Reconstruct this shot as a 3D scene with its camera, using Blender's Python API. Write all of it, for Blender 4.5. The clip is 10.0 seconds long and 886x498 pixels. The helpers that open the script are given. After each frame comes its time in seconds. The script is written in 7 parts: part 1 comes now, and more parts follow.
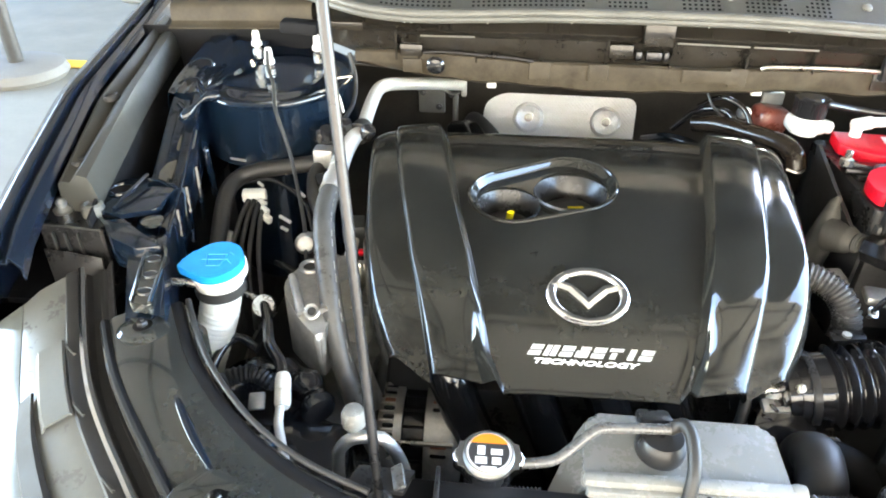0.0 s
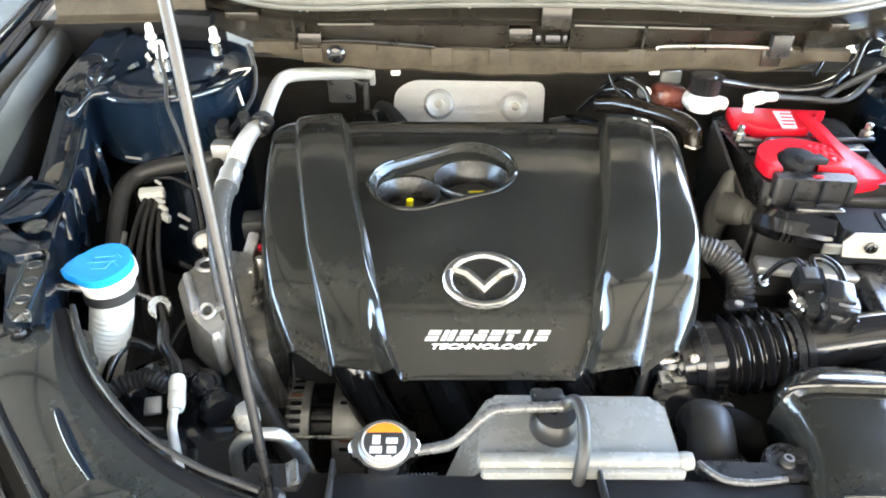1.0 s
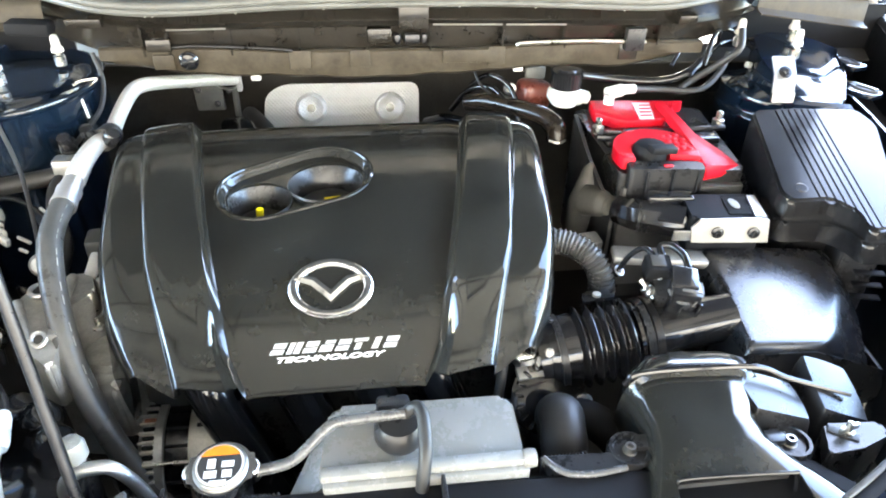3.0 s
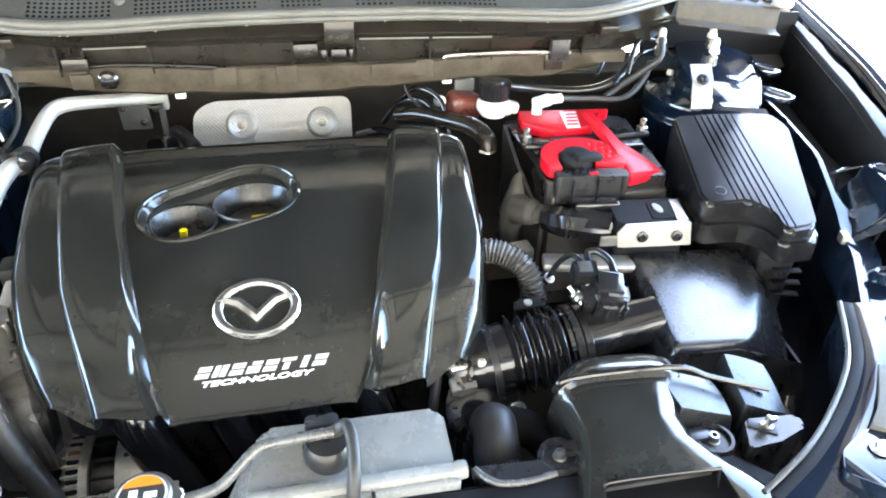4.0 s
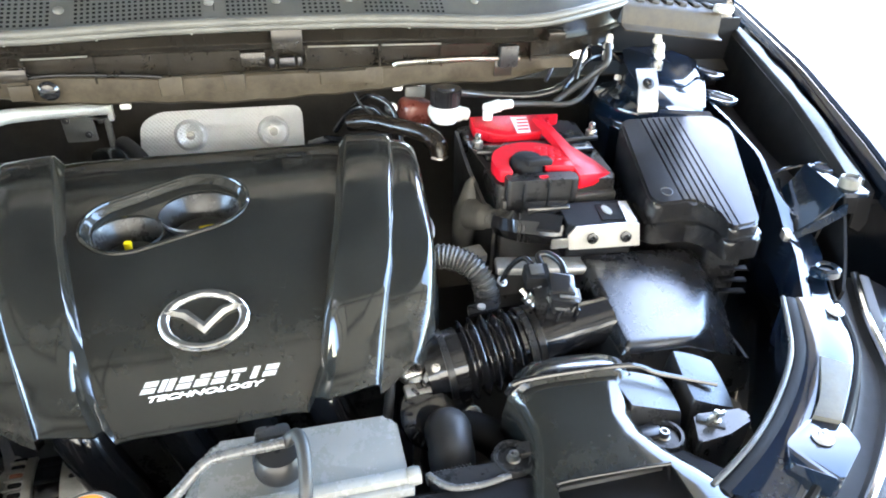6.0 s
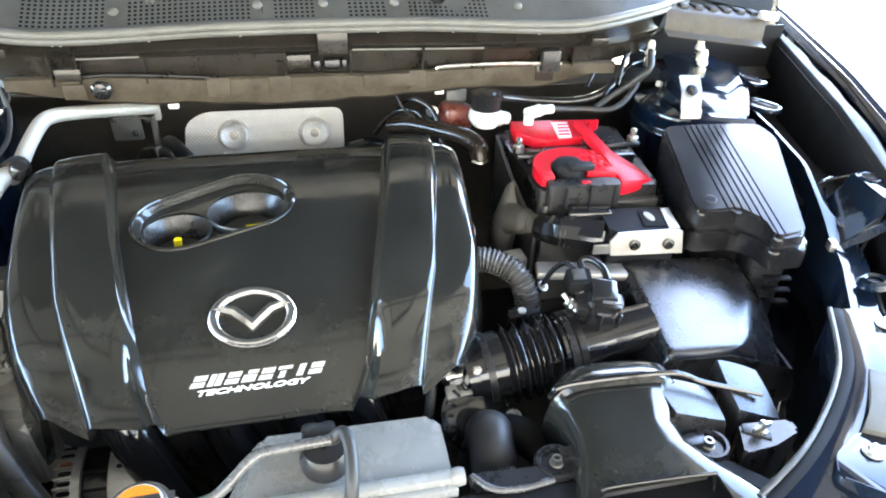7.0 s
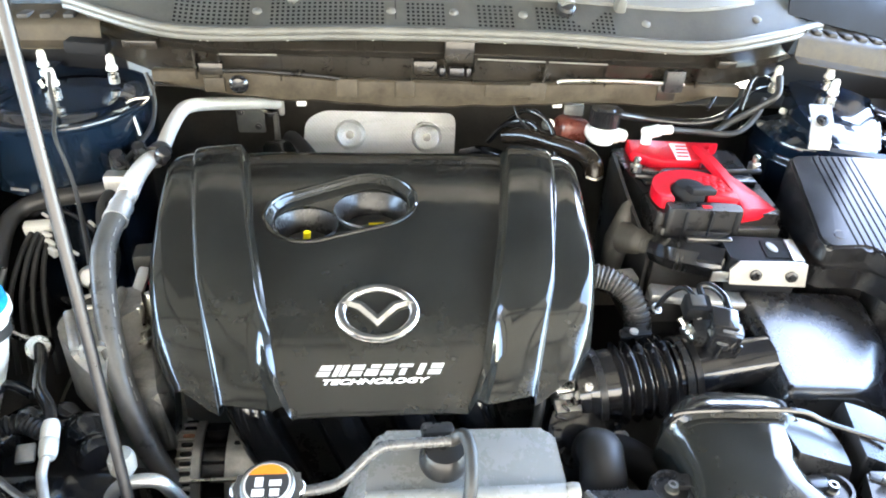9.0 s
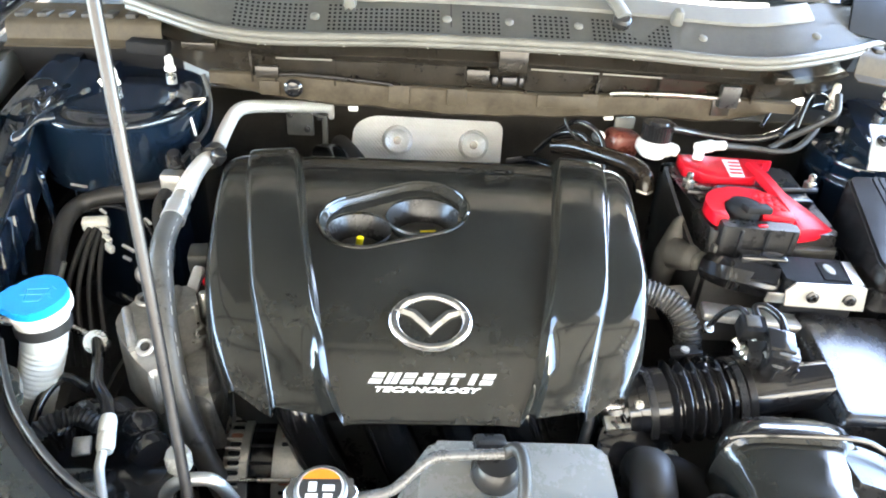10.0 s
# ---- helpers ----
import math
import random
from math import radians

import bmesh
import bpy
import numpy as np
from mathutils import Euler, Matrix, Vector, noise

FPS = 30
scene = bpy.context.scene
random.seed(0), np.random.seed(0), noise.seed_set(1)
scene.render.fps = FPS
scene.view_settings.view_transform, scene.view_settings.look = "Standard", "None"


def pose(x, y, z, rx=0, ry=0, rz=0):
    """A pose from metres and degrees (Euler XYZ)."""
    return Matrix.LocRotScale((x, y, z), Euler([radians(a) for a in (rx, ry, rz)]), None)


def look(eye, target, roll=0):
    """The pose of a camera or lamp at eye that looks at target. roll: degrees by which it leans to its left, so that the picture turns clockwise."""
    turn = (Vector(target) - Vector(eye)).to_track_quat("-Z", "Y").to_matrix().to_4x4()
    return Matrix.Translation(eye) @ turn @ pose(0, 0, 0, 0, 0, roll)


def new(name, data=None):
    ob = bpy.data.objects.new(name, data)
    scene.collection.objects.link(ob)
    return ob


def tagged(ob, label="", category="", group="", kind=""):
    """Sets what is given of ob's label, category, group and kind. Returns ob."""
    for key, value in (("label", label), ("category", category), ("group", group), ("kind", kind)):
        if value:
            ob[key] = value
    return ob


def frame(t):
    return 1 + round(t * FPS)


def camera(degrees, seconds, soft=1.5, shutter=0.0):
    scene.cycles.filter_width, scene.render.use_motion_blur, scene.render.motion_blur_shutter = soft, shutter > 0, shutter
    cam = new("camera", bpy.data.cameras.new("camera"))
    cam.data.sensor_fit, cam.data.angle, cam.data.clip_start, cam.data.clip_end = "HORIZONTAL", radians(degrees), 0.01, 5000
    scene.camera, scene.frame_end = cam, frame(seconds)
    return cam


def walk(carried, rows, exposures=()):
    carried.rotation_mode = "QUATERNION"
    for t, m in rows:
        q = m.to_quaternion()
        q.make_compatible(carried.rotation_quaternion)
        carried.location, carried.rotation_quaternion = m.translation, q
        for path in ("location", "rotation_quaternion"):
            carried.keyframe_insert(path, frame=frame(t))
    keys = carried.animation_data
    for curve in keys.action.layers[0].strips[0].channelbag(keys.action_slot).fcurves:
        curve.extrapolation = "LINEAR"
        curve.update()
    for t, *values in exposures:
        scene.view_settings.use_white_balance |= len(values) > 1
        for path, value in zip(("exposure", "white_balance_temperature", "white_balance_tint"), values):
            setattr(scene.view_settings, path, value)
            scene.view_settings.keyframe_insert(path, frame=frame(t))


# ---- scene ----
cam = camera(65.9, 10.0, 1.9)
METRES, EYE, TILT, LEAN, TURN = 0.33, 1.46, -33.0, -0.6, 4.5
ROWS = [
    (0.0, 0.0, 0.0, 0.0, 0.0, 0.0, -0.0),
    (0.5, 0.1016, -0.0034, -0.009, -2.38, -0.45, 2.01),
    (1.0, 0.1775, 0.0094, -0.0124, -4.26, -0.89, 2.82),
    (1.5, 0.2497, 0.0306, -0.0082, -5.73, -1.04, 3.24),
    (2.0, 0.3214, 0.0434, -0.0104, -6.49, -1.2, 3.8),
    (2.5, 0.3971, 0.0331, -0.0154, -7.92, -1.24, 4.83),
    (4.0, 0.5426, 0.0018, -0.0168, -13.91, -0.98, 8.15),
    (4.5, 0.5685, -0.0019, -0.0209, -15.31, -0.34, 8.8),
    (5.0, 0.5929, -0.004, -0.0315, -16.29, -0.75, 9.38),
    (6.5, 0.5588, -0.0062, -0.0339, -17.06, -0.56, 9.53),
    (7.0, 0.5148, -0.0018, -0.0287, -14.93, -0.06, 8.34),
    (7.5, 0.4687, 0.0063, -0.0177, -13.35, 0.21, 7.2),
    (8.0, 0.4257, 0.0069, -0.0129, -11.96, 0.5, 6.05),
    (8.5, 0.3747, 0.0054, -0.0069, -10.74, 0.78, 4.75),
    (9.0, 0.3277, 0.006, -0.0024, -9.32, 1.09, 3.46),
    (9.5, 0.2793, 0.0078, 0.0085, -8.02, 1.31, 2.36),
    (10.0, 0.2361, 0.0212, 0.02, -7.18, 1.54, 1.34),
]
walk(cam, [(t, pose(0, 0, EYE, TILT, LEAN, TURN) @ pose(METRES * x, METRES * y, METRES * z, 90 + pitch, roll, yaw)) for t, x, y, z, yaw, pitch, roll in ROWS],
     [(0.0, 5.29, 7140, 11.7), (2.5, 5.31, 6880, 11.3), (4.5, 5.16, 6640, 10.6), (6.5, 5.12, 6600, 10.6), (7.5, 5.10, 6680, 10.8), (9.0, 5.23, 6820, 11.3), (10.0, 5.31, 6910, 11.3)])

# ---- world and sun ----
SUN_EL, SUN_AZ = 43.0, 29.0     # degrees above the horizon, degrees clockwise from the way the camera looks
world = bpy.data.worlds.new("sky")
scene.world = world
world.use_nodes = True
wn = world.node_tree
sky = wn.nodes.new("ShaderNodeTexSky")
sky.sky_type, sky.sun_disc = "NISHITA", False
sky.sun_elevation, sky.sun_rotation = radians(SUN_EL), radians(SUN_AZ)
sky.air_density, sky.dust_density = 1.0, 0.25
wn.nodes["Background"].inputs["Strength"].default_value = 0.15
wn.links.new(sky.outputs["Color"], wn.nodes["Background"].inputs["Color"])
sun = new("sun", bpy.data.lights.new("sun", "SUN"))
sun.data.energy, sun.data.angle, sun.data.color = 3.4, radians(0.6), (1.0, 0.95, 0.87)
toward = Vector((math.sin(radians(SUN_AZ)) * math.cos(radians(SUN_EL)), math.cos(radians(SUN_AZ)) * math.cos(radians(SUN_EL)), math.sin(radians(SUN_EL))))
sun.matrix_basis = look(toward * 30, (0, 0, 0))

# ---- materials ----
def mat(name, col, rough=0.4, metal=0.0, var=0.25, scale=25.0, fine=220.0, bump=0.05, rvar=0.12, spec=0.5, coat=0.0, dust=None, dust_amount=0.0, dust_scale=14.0):
    """A surface with two scales of variation in colour and gloss, a fine relief, and patches of dust."""
    m = bpy.data.materials.new(name)
    m.use_nodes = True
    t = m.node_tree
    b = t.nodes["Principled BSDF"]
    def node(kind, **vals):
        n = t.nodes.new(kind)
        for k, v in vals.items():
            n.inputs[k].default_value = v
        return n
    co = t.nodes.new("ShaderNodeTexCoord")
    big = node("ShaderNodeTexNoise", Scale=scale, Detail=5.0, Roughness=0.6)
    small = node("ShaderNodeTexNoise", Scale=fine, Detail=3.0, Roughness=0.7)
    for n in (big, small):
        t.links.new(co.outputs["Object"], n.inputs["Vector"])
    add = t.nodes.new("ShaderNodeMath")
    add.operation = "MULTIPLY_ADD"
    t.links.new(small.outputs["Fac"], add.inputs[0])
    add.inputs[1].default_value = 0.4
    t.links.new(big.outputs["Fac"], add.inputs[2])
    ramp = t.nodes.new("ShaderNodeValToRGB")
    ramp.color_ramp.elements[0].position, ramp.color_ramp.elements[1].position = 0.45, 0.95
    ramp.color_ramp.elements[0].color = tuple(c * (1 - var) for c in col) + (1,)
    ramp.color_ramp.elements[1].color = tuple(min(1.0, c * (1 + var)) for c in col) + (1,)
    t.links.new(add.outputs[0], ramp.inputs["Fac"])
    colour = ramp.outputs["Color"]
    rmap = node("ShaderNodeMapRange")
    rmap.inputs["From Min"].default_value, rmap.inputs["From Max"].default_value = 0.45, 0.95
    rmap.inputs["To Min"].default_value, rmap.inputs["To Max"].default_value = max(0.02, rough - rvar), min(1.0, rough + rvar)
    t.links.new(add.outputs[0], rmap.inputs["Value"])
    roughness = rmap.outputs["Result"]
    if dust:
        spots = node("ShaderNodeTexNoise", Scale=dust_scale, Detail=8.0, Roughness=0.75)
        t.links.new(co.outputs["Object"], spots.inputs["Vector"])
        lay = node("ShaderNodeMapRange")
        lay.inputs["From Min"].default_value, lay.inputs["From Max"].default_value = 0.42, 0.72
        lay.inputs["To Min"].default_value, lay.inputs["To Max"].default_value = 0.0, dust_amount
        t.links.new(spots.outputs["Fac"], lay.inputs["Value"])
        mix = t.nodes.new("ShaderNodeMix")
        mix.data_type = "RGBA"
        mix.inputs[7].default_value = tuple(dust) + (1,)
        t.links.new(lay.outputs["Result"], mix.inputs[0])
        t.links.new(colour, mix.inputs[6])
        colour = mix.outputs[2]
        rr = t.nodes.new("ShaderNodeMath")
        rr.operation, rr.use_clamp = "MULTIPLY_ADD", True
        rr.inputs[1].default_value = 0.45
        t.links.new(lay.outputs["Result"], rr.inputs[0])
        t.links.new(roughness, rr.inputs[2])
        roughness = rr.outputs[0]
    t.links.new(colour, b.inputs["Base Color"])
    t.links.new(roughness, b.inputs["Roughness"])
    b.inputs["Metallic"].default_value = metal
    b.inputs["Specular IOR Level"].default_value = spec
    b.inputs["Coat Weight"].default_value = coat
    b.inputs["Coat Roughness"].default_value = 0.04
    if bump:
        bp = node("ShaderNodeBump", Strength=bump, Distance=0.001)
        t.links.new(add.outputs[0], bp.inputs["Height"])
        t.links.new(bp.outputs["Normal"], b.inputs["Normal"])
    return m


COVER = mat("gloss_black_moulding", (0.0145, 0.0147, 0.0130), 0.085, var=0.3, scale=18, fine=350, bump=0.03, rvar=0.035, spec=0.6, dust=(0.045, 0.044, 0.038), dust_amount=0.16, dust_scale=9)
BAY_PAINT = mat("thin_dark_blue_bay_paint", (0.0032, 0.0090, 0.0195), 0.07, var=0.3, scale=16, fine=70, bump=0.5, rvar=0.05, spec=0.62, dust=(0.05, 0.05, 0.045), dust_amount=0.12)
PAINT = mat("dark_blue_paint", (0.006, 0.011, 0.021), 0.08, var=0.25, bump=0.03, rvar=0.05, spec=0.46, dust=(0.06, 0.058, 0.052), dust_amount=0.05)
BODY_DUSTY = mat("dusty_dark_blue_paint", (0.022, 0.024, 0.023), 0.14, var=0.25, coat=0.8, bump=0.03, dust=(0.10, 0.098, 0.085), dust_amount=0.15, dust_scale=5)
BLACK = mat("satin_black_plastic", (0.021, 0.021, 0.022), 0.28, var=0.3, bump=0.08, rvar=0.1, spec=0.4, dust=(0.03, 0.027, 0.022), dust_amount=0.15)
BLACK_GLOSS = mat("glossy_black_plastic", (0.009, 0.009, 0.010), 0.17, var=0.3, bump=0.03, rvar=0.06, spec=0.48, dust=(0.03, 0.028, 0.024), dust_amount=0.12)
BLACK_WET = mat("shiny_black_plastic", (0.013, 0.013, 0.0145), 0.09, var=0.3, bump=0.03, rvar=0.05, spec=0.75, dust=(0.03, 0.028, 0.024), dust_amount=0.10)
MATT = mat("matt_black_plastic", (0.026, 0.026, 0.026), 0.55, var=0.3, bump=0.10, dust=(0.025, 0.022, 0.018), dust_amount=0.2)
RUBBER = mat("black_rubber", (0.026, 0.026, 0.026), 0.45, var=0.3, bump=0.08, dust=(0.045, 0.042, 0.036), dust_amount=0.2)
GREY_RUBBER = mat("dusty_grey_rubber", (0.065, 0.064, 0.062), 0.32, var=0.3, bump=0.08, dust=(0.085, 0.08, 0.07), dust_amount=0.5)
SEAL = mat("grey_weather_seal", (0.10, 0.098, 0.088), 0.38, var=0.2, bump=0.05, dust=(0.22, 0.21, 0.18), dust_amount=0.3)
COWL = mat("dusty_cowl_plastic", (0.021, 0.018, 0.0145), 0.17, var=0.35, bump=0.08, rvar=0.04, spec=0.55, dust=(0.04, 0.034, 0.026), dust_amount=0.03, dust_scale=20)
GRILLE = mat("grey_cowl_panel", (0.115, 0.116, 0.108), 0.45, var=0.2, bump=0.10, dust=(0.20, 0.19, 0.16), dust_amount=0.4)
TAN = mat("dusty_tan_flange", (0.042, 0.034, 0.0235), 0.45, var=0.35, scale=30, bump=0.12, spec=0.22, dust=(0.10, 0.083, 0.060), dust_amount=0.6, dust_scale=22)
SHROUD = mat("dusty_grey_fender_lining", (0.030, 0.031, 0.027), 0.50, var=0.3, scale=12, bump=0.08, dust=(0.065, 0.063, 0.054), dust_amount=0.55, dust_scale=8)
ALU = mat("bare_aluminium", (0.72, 0.71, 0.68), 0.28, 1.0, var=0.15, bump=0.06, rvar=0.1)
CAST = mat("cast_aluminium", (0.50, 0.495, 0.475), 0.42, 0.85, var=0.3, scale=40, bump=0.25, rvar=0.12, dust=(0.25, 0.24, 0.22), dust_amount=0.4)
STEEL = mat("zinc_steel", (0.55, 0.54, 0.50), 0.30, 1.0, var=0.25, bump=0.06)
DARK_STEEL = mat("dark_steel_rod", (0.065, 0.065, 0.068), 0.34, 1.0, var=0.2, bump=0.03)
SATIN = mat("satin_aluminium", (0.80, 0.79, 0.76), 0.50, 1.0, var=0.1, bump=0.05, rvar=0.08)
CHROME = mat("chrome", (0.92, 0.92, 0.92), 0.13, 1.0, var=0.05, bump=0.0, rvar=0.03)
BROWN = mat("brown_black_hose", (0.020, 0.015, 0.011), 0.16, var=0.35, bump=0.06, dust=(0.09, 0.07, 0.05), dust_amount=0.12)
WHITE = mat("white_plastic", (0.74, 0.74, 0.70), 0.38, var=0.08, bump=0.03, dust=(0.45, 0.42, 0.34), dust_amount=0.3)
WHITE_PRINT = mat("white_print", (0.80, 0.80, 0.78), 0.35, var=0.05, bump=0.0)
# lighter copy of the tank plastic: highlight on seam and front face
TANK_LIT = mat("highlit_tank_plastic", (0.25, 0.247, 0.23), 0.26, var=0.05, bump=0.05)
TANK = mat("translucent_grey_tank", (0.208, 0.205, 0.19), 0.24, var=0.035, scale=16, bump=0.02, spec=0.6, dust=(0.26, 0.25, 0.22), dust_amount=0.03)
BLUE = mat("bright_blue_plastic", (0.002, 0.25, 0.72), 0.34, var=0.10, bump=0.05)
RED = mat("red_plastic", (0.66, 0.008, 0.022), 0.36, var=0.15, bump=0.04, spec=0.22)
ORANGE = mat("orange_print", (0.80, 0.22, 0.02), 0.35, var=0.1, bump=0.0)
YELLOW = mat("yellow_plastic", (0.80, 0.60, 0.01), 0.35, var=0.1, bump=0.0)
RUST = mat("copper_winding", (0.22, 0.09, 0.05), 0.5, var=0.4, bump=0.2)
AMBER = mat("amber_fluid_plastic", (0.13, 0.036, 0.026), 0.3, var=0.4, bump=0.05)
LABEL_GREY = mat("grey_print", (0.30, 0.30, 0.29), 0.45, var=0.1, bump=0.0)
PLINTH = mat("stained_concrete_base", (0.15, 0.14, 0.122), 0.8, var=0.25, scale=8, fine=80, bump=0.3, dust=(0.14, 0.13, 0.11), dust_amount=0.5, dust_scale=4)
CONCRETE = mat("sunlit_concrete", (0.20, 0.188, 0.156), 0.8, var=0.18, scale=2.0, fine=60, bump=0.3, dust=(0.155, 0.145, 0.12), dust_amount=0.35, dust_scale=1.2)
ASPHALT = mat("worn_asphalt", (0.15, 0.136, 0.106), 0.85, var=0.3, scale=3.0, fine=140, bump=0.5, dust=(0.19, 0.18, 0.155), dust_amount=0.5, dust_scale=2.5)
ROAD_PAINT = mat("yellow_road_paint", (0.70, 0.40, 0.03), 0.7, var=0.2, scale=8, bump=0.2)
# black plastic; also on sheets added where the bay is only in shade
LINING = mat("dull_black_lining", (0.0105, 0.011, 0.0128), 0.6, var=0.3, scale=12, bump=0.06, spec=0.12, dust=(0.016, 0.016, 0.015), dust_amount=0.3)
FOAM = mat("worn_foam_patch", (0.10, 0.093, 0.078), 0.7, var=0.35, scale=60, bump=0.4, dust=(0.075, 0.07, 0.06), dust_amount=0.6, dust_scale=30)
ZINC_DULL = mat("dull_zinc_plate", (0.36, 0.355, 0.33), 0.36, 1.0, var=0.2, bump=0.05, rvar=0.1)
BRIGHT = mat("pale_zinc_plate", (0.62, 0.61, 0.58), 0.42, 1.0, var=0.12, bump=0.05, rvar=0.1)
CONDUIT = mat("grey_conduit_plastic", (0.09, 0.09, 0.09), 0.2, var=0.3, bump=0.04, spec=0.8, dust=(0.12, 0.12, 0.11), dust_amount=0.4)
PALE = mat("pale_oxidised_aluminium", (0.72, 0.71, 0.68), 0.5, 0.5, var=0.08, bump=0.05, rvar=0.1)
HOUSING = mat("pale_grey_headlight_housing", (0.135, 0.14, 0.132), 0.30, var=0.15, bump=0.05, coat=0.3, dust=(0.16, 0.16, 0.145), dust_amount=0.35)
FELT = mat("grey_felt_lining", (0.034, 0.037, 0.042), 0.6, var=0.3, bump=0.2, spec=0.2)
BOOT = mat("dusty_pale_rubber", (0.06, 0.058, 0.052), 0.5, var=0.3, bump=0.1, dust=(0.14, 0.135, 0.12), dust_amount=0.6)
TARMAC = mat("dark_tarmac", (0.12, 0.118, 0.11), 0.85, var=0.3, scale=3, fine=140, bump=0.5)
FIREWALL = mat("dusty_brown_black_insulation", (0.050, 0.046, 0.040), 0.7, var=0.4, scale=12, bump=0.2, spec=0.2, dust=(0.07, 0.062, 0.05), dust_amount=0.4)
DIM_WALL = mat("grey_brown_plaster", (0.32, 0.30, 0.255), 0.8, var=0.2, scale=1.5, fine=30, bump=0.2)
SATIN_BLACK = mat("satin_black_lid", (0.013, 0.013, 0.0145), 0.27, var=0.12, bump=0.012, rvar=0.02, spec=0.8)
DOME = mat("dusty_grey_moulding", (0.028, 0.028, 0.028), 0.42, var=0.3, bump=0.08, dust=(0.12, 0.12, 0.115), dust_amount=0.3, dust_scale=40)
# dusty black plastic, lightened to stand for reflections on the well walls
CUP = mat("dusty_sheen_moulding", (0.030, 0.030, 0.030), 0.26, var=0.3, bump=0.04, dust=(0.08, 0.08, 0.076), dust_amount=0.3, dust_scale=30)
PLASTER = mat("cream_plaster", (0.50, 0.48, 0.43), 0.8, var=0.12, scale=1.5, fine=30, bump=0.2)
POST = mat("painted_post", (0.035, 0.033, 0.03), 0.45, var=0.3, bump=0.05)
FRAME = mat("dark_window_frame", (0.06, 0.055, 0.05), 0.5, var=0.2, bump=0.05)

LENS = mat("pale_headlight_lens", (0.12, 0.13, 0.122), 0.2, var=0.1, bump=0.02, rvar=0.04, coat=0.25)
SHIELD = mat("embossed_heat_shield", (0.96, 0.96, 0.94), 0.42, 0.7, var=0.06, bump=0.0, rvar=0.06)
def emboss(m, step, strength):
    """Adds a grid of small dimples to a material's relief."""
    t = m.node_tree
    co = t.nodes.new("ShaderNodeTexCoord")
    mp = t.nodes.new("ShaderNodeMapping")
    mp.inputs["Rotation"].default_value = (0, radians(45), 0)
    vo = t.nodes.new("ShaderNodeTexVoronoi")
    vo.inputs["Scale"].default_value, vo.inputs["Randomness"].default_value = 1 / step, 0.0
    bp = t.nodes.new("ShaderNodeBump")
    bp.inputs["Strength"].default_value, bp.inputs["Distance"].default_value = strength, 0.002
    t.links.new(co.outputs["Object"], mp.inputs["Vector"])
    t.links.new(mp.outputs["Vector"], vo.inputs["Vector"])
    t.links.new(vo.outputs["Distance"], bp.inputs["Height"])
    t.links.new(bp.outputs["Normal"], t.nodes["Principled BSDF"].inputs["Normal"])
emboss(SHIELD, 0.0048, 0.8)

WIND = bpy.data.materials.new("tinted_windscreen")
WIND.use_nodes = True
WIND.node_tree.nodes["Principled BSDF"].inputs["Base Color"].default_value = (0.02, 0.025, 0.028, 1)
WIND.node_tree.nodes["Principled BSDF"].inputs["Roughness"].default_value = 0.03

# ---- mesh helpers ----
PLACES = {}


def thing(name, at, label, category, group="", kind=""):
    """An Empty at a thing's base, which parents its parts."""
    ob = new(name)
    ob.empty_display_size = 0.02
    ob.matrix_basis = Matrix.Translation(at)
    PLACES[ob.name] = Matrix.Translation(at)
    return tagged(ob, label, category, group, kind)


def part(name, bm, material, parent=None, label="", sharp=38, at=None):
    """Links a bmesh, given in world metres, as one mesh object under a thing or a part."""
    me = bm
    if not isinstance(bm, bpy.types.Mesh):
        me = bpy.data.meshes.new(name)
        bmesh.ops.recalc_face_normals(bm, faces=bm.faces[:])
        bm.to_mesh(me)
        bm.free()
        me.materials.append(material)
        me.polygons.foreach_set("use_smooth", [True] * len(me.polygons))
        me.set_sharp_from_angle(angle=radians(sharp))
    ob = new(name, me)
    if parent:
        ob.parent = parent
        ob.matrix_parent_inverse = PLACES.get(parent.name, Matrix()).inverted()
    if at is not None:
        ob.matrix_basis = at
        PLACES[ob.name] = at
    return tagged(ob, label)


def alone(name, bm, material, label, category, group="", kind="", sharp=38):
    return tagged(part(name, bm, material, None, "", sharp), label, category, group, kind)


def smooth_line(pts, n=6):
    """A Catmull-Rom line through the points."""
    p = [Vector(q) for q in pts]
    p = [2 * p[0] - p[1]] + p + [2 * p[-1] - p[-2]]
    out = []
    for i in range(1, len(p) - 2):
        for k in range(n):
            u = k / n
            a, b, c, d = p[i - 1:i + 3]
            out.append(0.5 * (2 * b + (c - a) * u + (2 * a - 5 * b + 4 * c - d) * u * u + (3 * b - a - 3 * c + d) * u ** 3))
    return out + [p[-2]]


